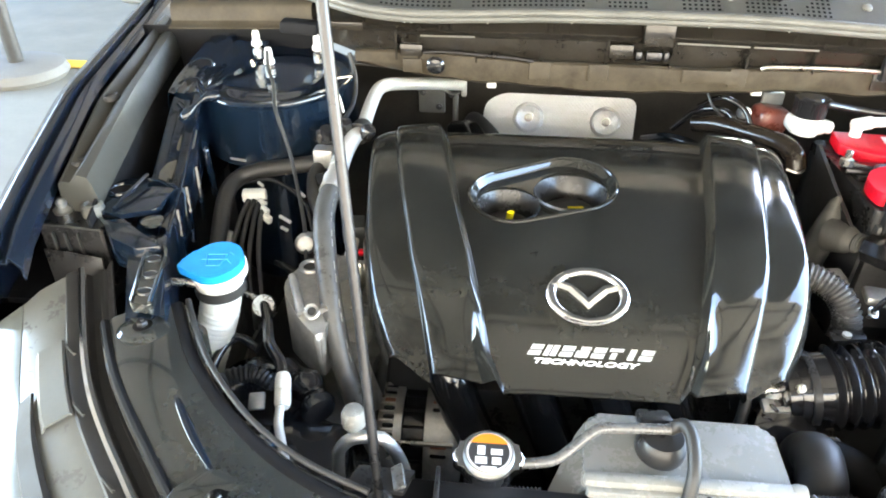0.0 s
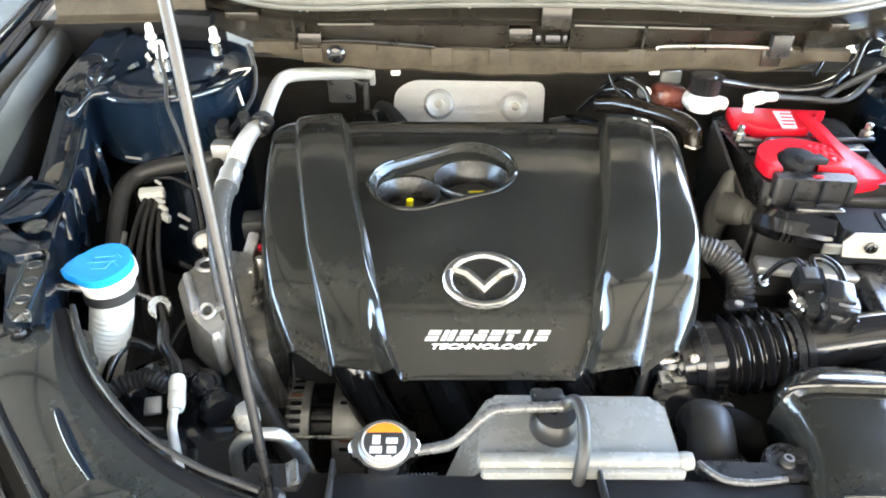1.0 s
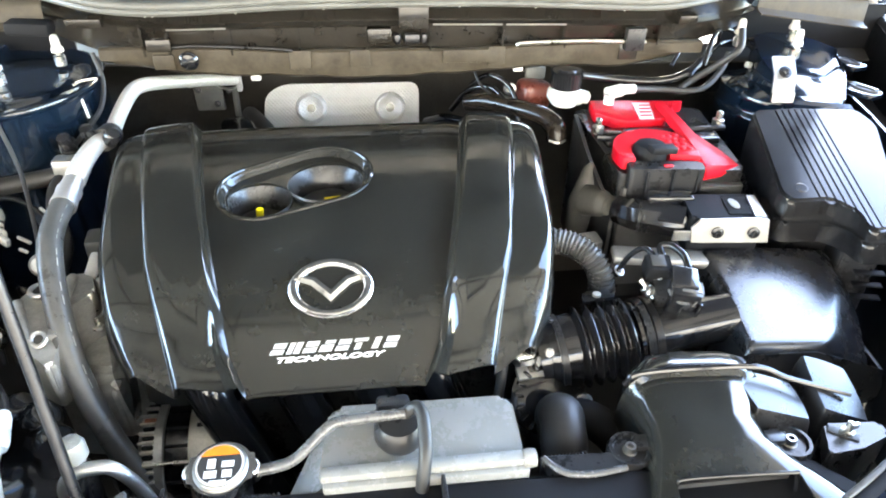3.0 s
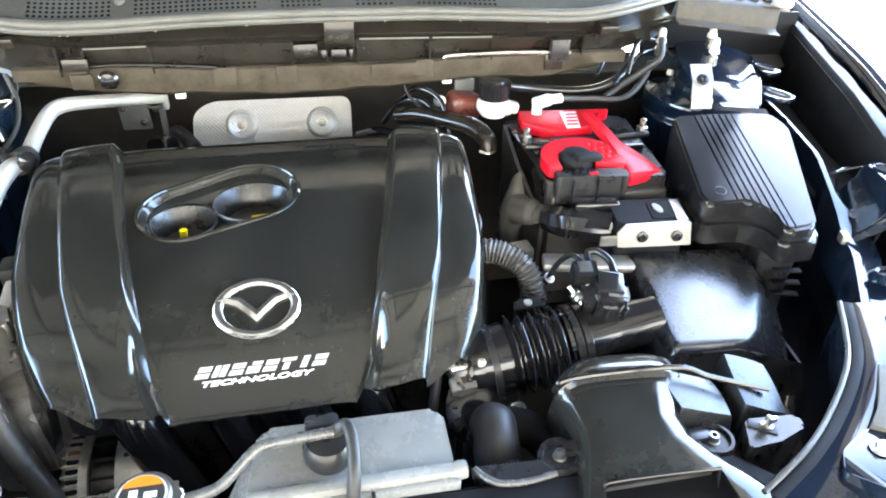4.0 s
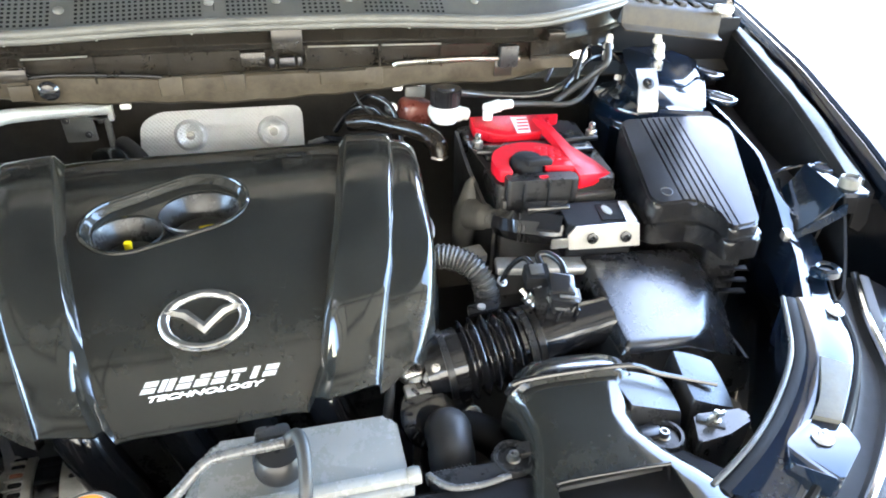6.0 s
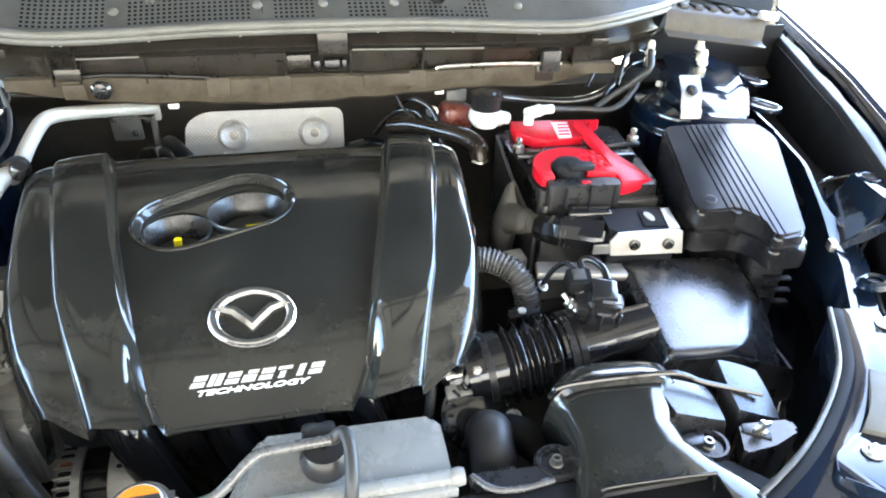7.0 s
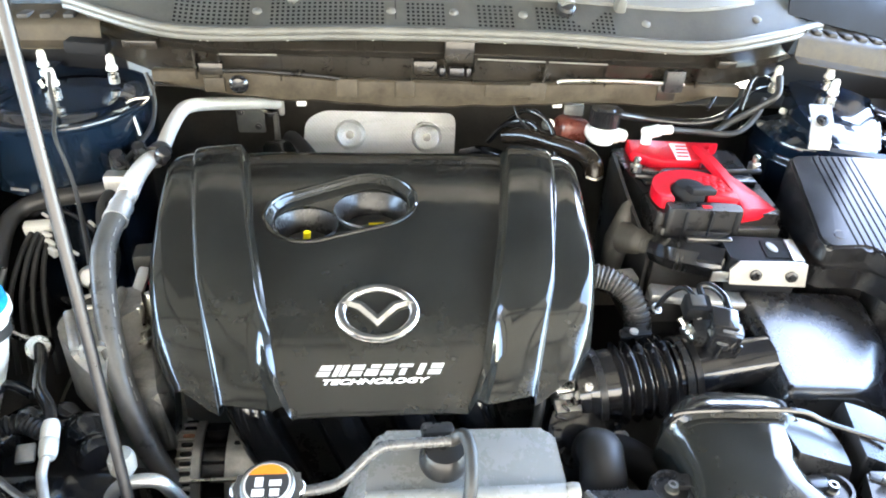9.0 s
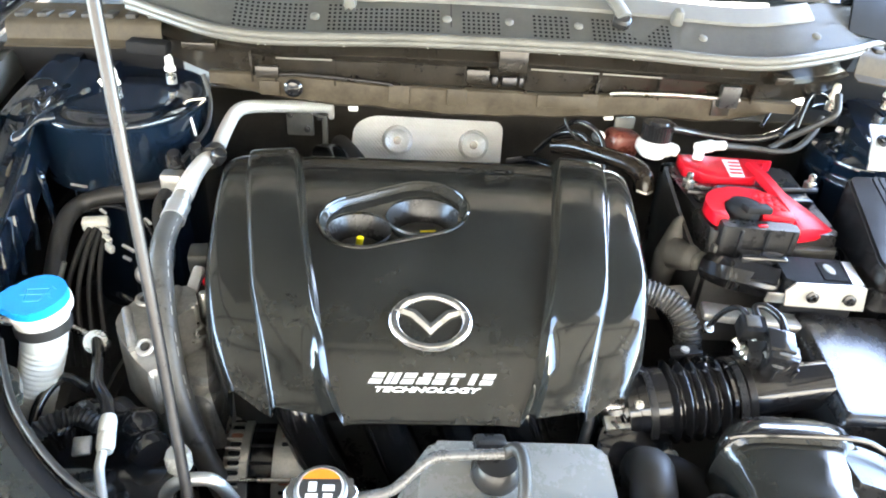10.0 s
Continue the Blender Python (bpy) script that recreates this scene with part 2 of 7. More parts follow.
def tube(pts, r, sides=12, n=6, bm=None, flat=1.0):
    """A pipe along the points; r is a radius or a function of the way gone, from 0 to 1."""
    bm = bm or bmesh.new()
    line = smooth_line(pts, n) if n > 1 else [Vector(q) for q in pts]
    tang = [(line[min(i + 1, len(line) - 1)] - line[max(i - 1, 0)]).normalized() for i in range(len(line))]
    up = Vector((0, 0, 1)) if abs(tang[0].z) < 0.9 else Vector((0, 1, 0))
    side = tang[0].cross(up).normalized()
    total = sum((b - a).length for a, b in zip(line, line[1:])) or 1
    gone, rings = 0.0, []
    for i, (c, t) in enumerate(zip(line, tang)):
        if i:
            gone += (c - line[i - 1]).length
        side = (side - t * side.dot(t)).normalized()
        other = t.cross(side)
        rad = r(gone / total) if callable(r) else r
        rings.append([bm.verts.new(c + rad * (math.cos(k * math.tau / sides) * side + flat * math.sin(k * math.tau / sides) * other)) for k in range(sides)])
    for a, b in zip(rings, rings[1:]):
        for k in range(sides):
            bm.faces.new((a[k], a[(k + 1) % sides], b[(k + 1) % sides], b[k]))
    bm.faces.new(rings[0][::-1])
    bm.faces.new(rings[-1])
    return bm


def lathe(profile, at=None, sides=24, bm=None):
    """A turned form round z from (radius, z) pairs, set at the pose."""
    bm = bm or bmesh.new()
    at = at or Matrix()
    rings = []
    for r, z in profile:
        rings.append([bm.verts.new(at @ Vector((r * math.cos(k * math.tau / sides), r * math.sin(k * math.tau / sides), z))) for k in range(sides)])
    for a, b in zip(rings, rings[1:]):
        for k in range(sides):
            bm.faces.new((a[k], a[(k + 1) % sides], b[(k + 1) % sides], b[k]))
    bm.faces.new(rings[0][::-1])
    bm.faces.new(rings[-1])
    return bm


def loft(rows, bm=None, thick=0.0, closed=False, caps=False):
    """A skin over rows of points, all of one length; closed joins the rows' ends; thick gives it depth."""
    bm = bm or bmesh.new()
    old = set(bm.faces)
    vs = [[bm.verts.new(p) for p in row] for row in rows]
    m = len(rows[0])
    for a, b in zip(vs, vs[1:]):
        for k in range(m if closed else m - 1):
            j = (k + 1) % m
            try:
                bm.faces.new((a[k], a[j], b[j], b[k]))
            except ValueError:
                pass
    if caps:
        bm.faces.new(vs[0][::-1])
        bm.faces.new(vs[-1])
    if thick:
        fs = [f for f in bm.faces if f not in old]
        bmesh.ops.recalc_face_normals(bm, faces=fs)
        bmesh.ops.solidify(bm, geom=fs, thickness=thick)
    return bm


def prism(poly, z0, z1, bev=0.004, seg=2, bm=None, shift=(0, 0), grow=1.0, at=None):
    """A plate or block with a plan outline, its top moved by shift and scaled by grow, with rounded top edges."""
    bm = bm or bmesh.new()
    cx, cy = sum(p[0] for p in poly) / len(poly), sum(p[1] for p in poly) / len(poly)
    lo = [bm.verts.new((x, y, z0)) for x, y in poly]
    hi = [bm.verts.new((cx + (x - cx) * grow + shift[0], cy + (y - cy) * grow + shift[1], z1(x, y) if callable(z1) else z1)) for x, y in poly]
    n = len(poly)
    sides = [bm.faces.new((lo[k], lo[(k + 1) % n], hi[(k + 1) % n], hi[k])) for k in range(n)]
    top = bm.faces.new(hi)
    bm.faces.new(lo[::-1])
    if bev:
        edges = list(top.edges) + [e for f in sides for e in f.edges if (e.verts[0] in lo) != (e.verts[1] in lo)]
        bmesh.ops.bevel(bm, geom=list(set(edges)), offset=bev, segments=seg, affect="EDGES", profile=0.5)
    if at is not None:
        bmesh.ops.transform(bm, matrix=at, verts=bm.verts[:])
    return bm


def block(c, s, bev=0.004, turn=(0, 0, 0), bm=None, seg=2, taper=1.0):
    """A rounded box of size s round c, turned by degrees."""
    fresh = bmesh.new()
    bmesh.ops.create_cube(fresh, size=1.0)
    for v in fresh.verts:
        k = taper if v.co.z > 0 else 1.0
        v.co = Vector((v.co.x * s[0] * k, v.co.y * s[1] * k, v.co.z * s[2]))
    if bev:
        bmesh.ops.bevel(fresh, geom=fresh.edges[:], offset=min(bev, min(s) * 0.45), segments=seg, affect="EDGES", profile=0.5)
    bmesh.ops.transform(fresh, matrix=pose(*c, *turn), verts=fresh.verts[:])
    if bm is None:
        return fresh
    keep = bpy.data.meshes.new("join")
    fresh.to_mesh(keep)
    fresh.free()
    bm.from_mesh(keep)
    bpy.data.meshes.remove(keep)
    return bm


def round_poly(pts, r, n=5):
    """An outline with its corners rounded."""
    out, m = [], len(pts)
    for i in range(m):
        p, a, b = Vector(pts[i]).to_2d(), Vector(pts[i - 1]).to_2d(), Vector(pts[(i + 1) % m]).to_2d()
        da, db = (a - p), (b - p)
        k = min(r, da.length * 0.45, db.length * 0.45)
        s, e = p + da.normalized() * k, p + db.normalized() * k
        for j in range(n + 1):
            u = j / n
            q = (1 - u) ** 2 * s + 2 * u * (1 - u) * p + u * u * e
            out.append((q.x, q.y))
    return out


def cut(ob, tools):
    """Takes the tools' solids out of a mesh, and removes the tools."""
    for tool in tools:
        md = ob.modifiers.new("cut", "BOOLEAN")
        md.operation, md.object, md.solver = "DIFFERENCE", tool, "EXACT"
    done = bpy.data.meshes.new_from_object(ob.evaluated_get(bpy.context.evaluated_depsgraph_get()))
    ob.modifiers.clear()
    ob.data = done
    done.polygons.foreach_set("use_smooth", [True] * len(done.polygons))
    done.set_sharp_from_angle(angle=radians(38))
    for tool in tools:
        bpy.data.objects.remove(tool)
    return ob


def cutter(bm):
    me = bpy.data.meshes.new("cutter")
    bmesh.ops.recalc_face_normals(bm, faces=bm.faces[:])
    bm.to_mesh(me)
    bm.free()
    return new("cutter", me)


def span(x0, x1, n):
    return [x0 + (x1 - x0) * i / (n - 1) for i in range(n)]


def lerp(table, v):
    """Reads a table of (key, value) rows at v."""
    if v <= table[0][0]:
        return table[0][1]
    for (a, p), (b, q) in zip(table, table[1:]):
        if v <= b:
            return p + (q - p) * (v - a) / (b - a)
    return table[-1][1]


def bolt(parent, at, r=0.007, material=None, name="bolt", washer=True, label=""):
    """A hexagon bolt with a round washer, under its parent; at is a pose with z along the shank."""
    bm = bmesh.new()
    if washer:
        lathe([(r * 0.3, 0), (r * 1.7, 0), (r * 1.7, r * 0.25), (r * 1.3, r * 0.35), (r * 0.3, r * 0.35)], at, 16, bm)
    lathe([(r, r * 0.2), (r, r * 0.9), (r * 0.85, r * 1.1), (r * 0.5, r * 1.1), (r * 0.5, r * 1.6), (r * 0.2, r * 1.7)], at, 6, bm)
    return part(name, bm, material or STEEL, parent, label, 25)


def word(text, size, at, shear=0.0, depth=0.0006):
    """A mesh of built-in letters lying in the pose's x, y plane."""
    cu = bpy.data.curves.new("word", "FONT")
    cu.body, cu.size, cu.shear, cu.extrude, cu.align_x, cu.offset = text, size, shear, depth, "CENTER", size * 0.025
    ob = new("word", cu)
    me = bpy.data.meshes.new_from_object(ob.evaluated_get(bpy.context.evaluated_depsgraph_get()))
    bpy.data.objects.remove(ob)
    me.transform(at)
    bm = bmesh.new()
    bm.from_mesh(me)
    bpy.data.meshes.remove(me)
    return bm

# ---- surroundings ----
def sheet(name, x0, x1, y0, y1, z, thick, material, label, category):
    return alone(name, block(((x0 + x1) / 2, (y0 + y1) / 2, z - thick / 2), (x1 - x0, y1 - y0, thick), 0), material, label, category, kind="structure")


sheet("ground", -400, 400, -400, 400, 0.0, 0.2, CONCRETE, "pale sunlit concrete yard under the car", "ground")
sheet("road", -400, -1.2, 4.30, 60, 0.006, 0.004, ASPHALT, "worn grey asphalt beyond the yellow line", "road")
sheet("road_marking", -60, -1.2, 4.16, 4.30, 0.010, 0.004, ROAD_PAINT, "yellow painted line on the yard", "road marking")
# dark strip added out of view to darken the cover's low reflection
sheet("pavement", -14, 4.0, -7.0, 0.15, 0.006, 0.004, TARMAC, "unseen dark ground strip added to darken the cover's reflection", "pavement")
back = sheet("wall_north", -24, 4.0, 12.0, 12.3, 5.0, 5.0, FRAME, "dark plain wall across the road", "wall")
# unseen wall, made tall so the cover mirrors it instead of blue sky
wall = sheet("wall_south", -14, 9.0, -7.3, -7.0, 4.5, 4.5, DIM_WALL, "unseen plain grey-brown wall added to fill the cover's reflection", "wall")
# unseen open shed, added to keep the sun off the car and shape reflections
roof = sheet("shade_roof", -6.0, 2.15, -3.6, 11.8, 3.15, 0.15, PLASTER, "cream underside of an unseen roof added to shade the car", "shed roof")
# unseen awning with its beams and post, added for the cover to mirror
part("reflected_awning", block((3.33, -1.60, 3.075), (2.34, 4.0, 0.15), 0), PLASTER, roof, "cream underside of an unseen awning added for reflections")
for i in range(3):
    part("beam", block((3.33, -3.2 + 1.6 * i, 2.93), (2.32, 0.07, 0.14), 0.01), FRAME, roof)
for x in (2.6, 3.8):
    part("purlin", block((x, -1.60, 2.95), (0.06, 3.9, 0.10), 0.01), FRAME, roof)
part("shed_post", block((4.4, -3.4, 1.50), (0.12, 0.12, 3.0), 0.01), FRAME, roof)
for i in range(10):
    part("beam", block((-1.925, -3.2 + 1.6 * i, 2.93), (8.10, 0.07, 0.14), 0.01), FRAME, roof)
for i in range(3):
    part("purlin", block((-4.6 + 3.0 * i, 4.1, 2.95), (0.06, 15.2, 0.10), 0.01), FRAME, roof)
for x in (-5.8, 2.04):
    for y in (-3.4, 11.6):
        part("shed_post", block((x, y, 1.50), (0.12, 0.12, 3.0), 0.01), FRAME, roof)


def stanchion(x, y):
    st = thing("stanchion", (x, y, 0), "dark barrier post in a round concrete base on the yard", "barrier post", "barrier posts")
    part("base", lathe([(0.05, 0), (0.27, 0), (0.29, 0.03), (0.27, 0.075), (0.22, 0.095), (0.05, 0.10)], pose(x, y, 0), 36), PLINTH, st, "round worn concrete base")
    part("post", lathe([(0.045, 0.09), (0.045, 1.05), (0.04, 1.07), (0.01, 1.08)], pose(x, y, 0), 20), POST, st)


stanchion(-2.96, 3.98)
stanchion(-3.05, 6.1)

# ---- the car's body ----
car = thing("car", (0.26, 0.8, 0), "dark blue car with its bonnet propped open, dusty engine bay", "car")


def edge(tab, y):
    """x and z of an edge that runs along y, from rows of y, x, z."""
    return lerp([(r[0], r[1]) for r in tab], y), lerp([(r[0], r[2]) for r in tab], y)


FENDER_L = [(0.30, -0.43, 0.99), (0.605, -0.532, 1.07), (0.67, -0.55, 1.08), (0.90, -0.597, 1.12), (1.27, -0.648, 1.15), (1.6, -0.68, 1.17)]
FENDER_R = [(0.30, 0.90, 0.97), (0.60, 1.03, 1.03), (0.774, 1.09, 1.06), (1.03, 1.165, 1.10), (1.34, 1.234, 1.14), (1.6, 1.26, 1.16)]
LINING_L = [(0.66, -0.472, 1.075), (0.687, -0.480, 1.08), (0.913, -0.512, 1.12), (1.241, -0.576, 1.13)]
LINING_R = [(0.66, 0.948, 1.052), (0.70, 0.964, 1.06), (0.877, 1.01, 1.10), (1.263, 1.15, 1.12)]
for s, tab, lin, tag in ((-1, FENDER_L, LINING_L, "left"), (1, FENDER_R, LINING_R, "right")):
    rows = []
    for i in range(23):
        y = 0.56 + i * 0.045
        x, z = edge(tab, y)
        # rolled inner flange, crown, outer flank
        rows.append([(x - s * 0.030, y, z - 0.030), (x - s * 0.030, y, z - 0.014), (x - s * 0.026, y, z - 0.010), (x - s * 0.020, y, z - 0.004), (x - s * 0.016, y, z - 0.003), (x - s * 0.013, y, z - 0.010), (x - s * 0.008, y, z - 0.010), (x - s * 0.005, y, z - 0.001), (x, y, z), (x + s * 0.012, y, z - 0.003), (x + s * 0.022, y, z - 0.010), (x + s * 0.028, y, z - 0.030),
                     (x + s * 0.035, y, z - 0.08), (x + s * 0.045, y, z - 0.17), (x + s * 0.06, y, z - 0.40), (x + s * 0.05, y, z - 0.75)])
    part("fender", loft(rows, thick=0.002), PAINT, car, "glossy dark blue front fender")
    # plastic lining between fender and bay
    rows, n = [], 15
    for i in range(n):
        y = 0.700 + i * (1.235 - 0.700) / (n - 1)
        xo, zo = edge(tab, y)
        xi, zi = edge(lin, y)
        xo -= s * 0.036
        dip = 0.012 * math.sin(math.pi * i / (n - 1))
        rows.append([(xo, y, zo - 0.016), (xo - s * 0.006, y, zo - 0.012), (xo * 0.6 + xi * 0.4, y, (zo * 0.6 + zi * 0.4) - 0.012 - dip), (xi + s * 0.012, y, zi - dip * 0.5), (xi, y, zi - 0.003),
                     (xi - s * 0.004, y, zi - 0.012), (xi - s * 0.010, y, zi - 0.040), (xi - s * 0.006, y, zi - 0.046)])
    if s > 0:
        rail, rows = [], []
        for y in span(0.688, 1.235, n):
            xo, zo = edge(tab, y)
            xi, zi = edge(lin, y)
            xo -= s * 0.036
            w = 0.030 + 0.003 * math.sin(y * 40)
            rail.append([(xi - 0.003, y, zi - 0.010), (xi, y, zi - 0.003), (xi + 0.004, y, zi), (xi + w - 0.006, y, zi - 0.003), (xi + w, y, zi - 0.008), (xi + w + 0.001, y, zi - 0.022)])
            rows.append([(xo, y, zo - 0.020), (xo - 0.008, y, zo - 0.032), (xi + w + 0.004, y, zi - 0.034), (xi + w + 0.002, y, zi - 0.012), (xi + w * 0.5, y, zi - 0.008), (xi - 0.001, y, zi - 0.012), (xi - 0.010, y, zi - 0.10), (xi - 0.024, y, zi - 0.26)])
        part("rail", loft(rail, thick=0.002), LINING, car, "dark rail on top of the lining")
    rows.insert(0, [(px, py - 0.004, pz - 0.05) for px, py, pz in rows[0]])
    lining = part("fender_lining", loft(rows, thick=0.003), SHROUD if s < 0 else LINING, car, "dusty grey plastic lining along the fender" if s < 0 else "black plastic lining along the fender")
    if s < 0:
        # added near-black sheet puts shade under the lining
        part("dark_skirt_fill", loft([[(edge(lin, y)[0] + 0.002, y, edge(lin, y)[1] - 0.030), (edge(lin, y)[0] + 0.012, y, edge(lin, y)[1] - 0.11), (edge(lin, y)[0] + 0.055, y, 0.96)] for y in span(0.66, 1.26, 12)], thick=0.003), LINING, lining)
    for y, r in ((0.90, 0.010), (0.745, 0.009), (1.19, 0.007)) if s < 0 else ():
        xo, zo = edge(tab, y)
        xi, zi = edge(lin, y)
        c = pose(xo * 0.62 + xi * 0.38 - s * 0.02, y, (zo * 0.6 + zi * 0.4) - 0.014, 0, s * 8, 0)
        part("hole_rim", lathe([(r * 0.6, -0.004), (r * 0.7, 0.002), (r, 0.003), (r * 1.25, 0.0), (r * 1.3, -0.004)], c, 20), MATT, lining)

# bay walls and floor, dark and out of the light
part("bay_floor", block((0.26, 0.80, 0.50), (1.60, 1.10, 0.02), 0), MATT, car)
part("firewall", loft([[(-0.60, 1.30, 0.5), (-0.22, 1.30, 0.5), (0.26, 1.30, 0.5), (1.12, 1.30, 0.5)], [(-0.60, 1.29, 1.0), (-0.22, 1.29, 1.0), (0.26, 1.29, 1.0), (1.12, 1.29, 1.0)], [(-0.60, 1.22, 1.05), (-0.22, 1.22, 1.08), (0.26, 1.24, 1.09), (1.12, 1.22, 1.06)],
                       [(-0.60, 1.20, 1.055), (-0.22, 1.10, 1.10), (0.26, 1.06, 1.10), (1.12, 1.17, 1.05)]], thick=0.003), FIREWALL, car)

# added near-black sheets stand for shade at bay sides and under the cowl ends
part("dark_side_fill", block((-0.53, 0.93, 0.95), (0.18, 0.62, 0.008), 0), LINING, car)
part("dark_side_fill", block((1.02, 0.98, 1.00), (0.26, 0.56, 0.008), 0), LINING, car)
part("dark_cowl_fill", block((-0.46, 1.165, 1.05), (0.34, 0.006, 0.17), 0), LINING, car)
part("dark_cowl_fill", block((0.98, 1.215, 1.06), (0.32, 0.006, 0.16), 0), LINING, car)

# inner wings, with a stepped top and pressed hollows
INNER_L = [(0.53, -0.325), (0.63, -0.365), (0.70, -0.387), (0.80, -0.408), (0.92, -0.426), (1.2, -0.45)]
INNER_R = [(0.53, 0.790), (0.62, 0.847), (0.69, 0.872), (0.80, 0.906), (0.92, 0.930), (1.2, 0.99)]
for s, tab in ((-1, INNER_L), (1, INNER_R)):
    rows = []
    for i in range(34):
        y = 0.53 + i * 0.02
        x = lerp(tab, y)
        z = lerp([(0.53, 1.015), (0.60, 1.03), (0.72, 1.03), (0.80, 1.045), (0.95, 1.10), (1.2, 1.13)], y) if s < 0 else lerp([(0.53, 0.985), (0.66, 0.995), (0.72, 1.02), (0.80, 1.045), (0.92, 1.055), (1.2, 1.06)], y)
        row = []
        for k in range(15):
            u = k / 14
            px = x + s * (0.076 if s < 0 else lerp([(0.53, 0.070), (0.66, 0.075), (0.72, 0.02), (1.2, 0.015)], y)) * u
            bumps = (0 if s > 0 else 1) * 0.0016 * math.copysign(min(1, abs(3 * math.sin(24 * y))), math.sin(24 * y)) * (0.25 < u < 0.5) - 0.16 * max(0, u - 0.58) / 0.42 - 0.005 * (u > 0.2)
            row.append((px, y, z + bumps))
        row = [(x + s * 0.10, y, 0.55), (x + s * 0.06, y, z - 0.085), (x + s * 0.004, y, z - 0.070), (x - s * 0.004, y, z - 0.062), (x - s * 0.002, y, z - 0.055), (x - s * 0.003, y, z - 0.012), (x, y, z - 0.003)] + row
        rows.append(row)
    wing = part("inner_wing", loft(rows, thick=0.002), BAY_PAINT if s < 0 else PAINT, car, "dark blue pressed inner wing panel with holes")
    if s < 0:
        line = [(lerp(tab, y) + 0.001, y, lerp([(0.53, 1.015), (0.60, 1.03), (0.72, 1.03), (0.80, 1.045), (0.95, 1.10), (1.2, 1.13)], y)) for y in span(0.66, 1.0, 12)]
        part("edge_crease", tube(line, 0.0026, 8, 3), BAY_PAINT, wing)
        for k, (x, y, z, h) in enumerate(((-0.424, 0.860, 1.0605, 0.022), (-0.428, 0.795, 1.0390, 0.030))):
            part("sealer_patch", prism(round_poly([(-0.011, -h), (0.012, -h * 0.8), (0.010, h), (-0.006, h * 0.7), (-0.013, h * 0.2)], 0.004), 0, 0.0015, 0.0006, at=pose(x, y, z, 18, 0, 8)), FOAM, wing, "dull brown-grey sealer patch")
        for y in (0.84, 0.78, 0.72):
            x = lerp(tab, y)
            part("side_rib", tube([(x + 0.004, y, 1.03), (x + 0.008, y - 0.012, 0.99), (x + 0.006, y - 0.016, 0.955)], 0.004, 8, 4), BAY_PAINT, wing)
    for (y, u, rx, ry) in ((1.036, 0.028, 0.022, 0.020), (0.968, 0.026, 0.021, 0.020)) if s < 0 else ():
        x = lerp(tab, y)
        z = lerp([(0.53, 1.015), (0.60, 1.03), (0.72, 1.03), (0.80, 1.045), (0.95, 1.10), (1.2, 1.13)], y) - (0.012 if s > 0 else 0)
        at = pose(x + s * u, y, z - 0.002, 20, 0, s * 20) @ Matrix.Diagonal((rx, ry, 1, 1))
        part("pressed_hole", lathe([(0.84, -0.003), (0.88, 0.0012), (0.96, 0.0020), (1.04, 0.0012), (1.12, -0.003)], at, 24), BAY_PAINT, wing)
        part("hole_shadow", lathe([(0.02, 0.0006), (0.86, 0.0006), (0.86, -0.0015), (0.02, -0.0015)], at, 24), LINING, wing)

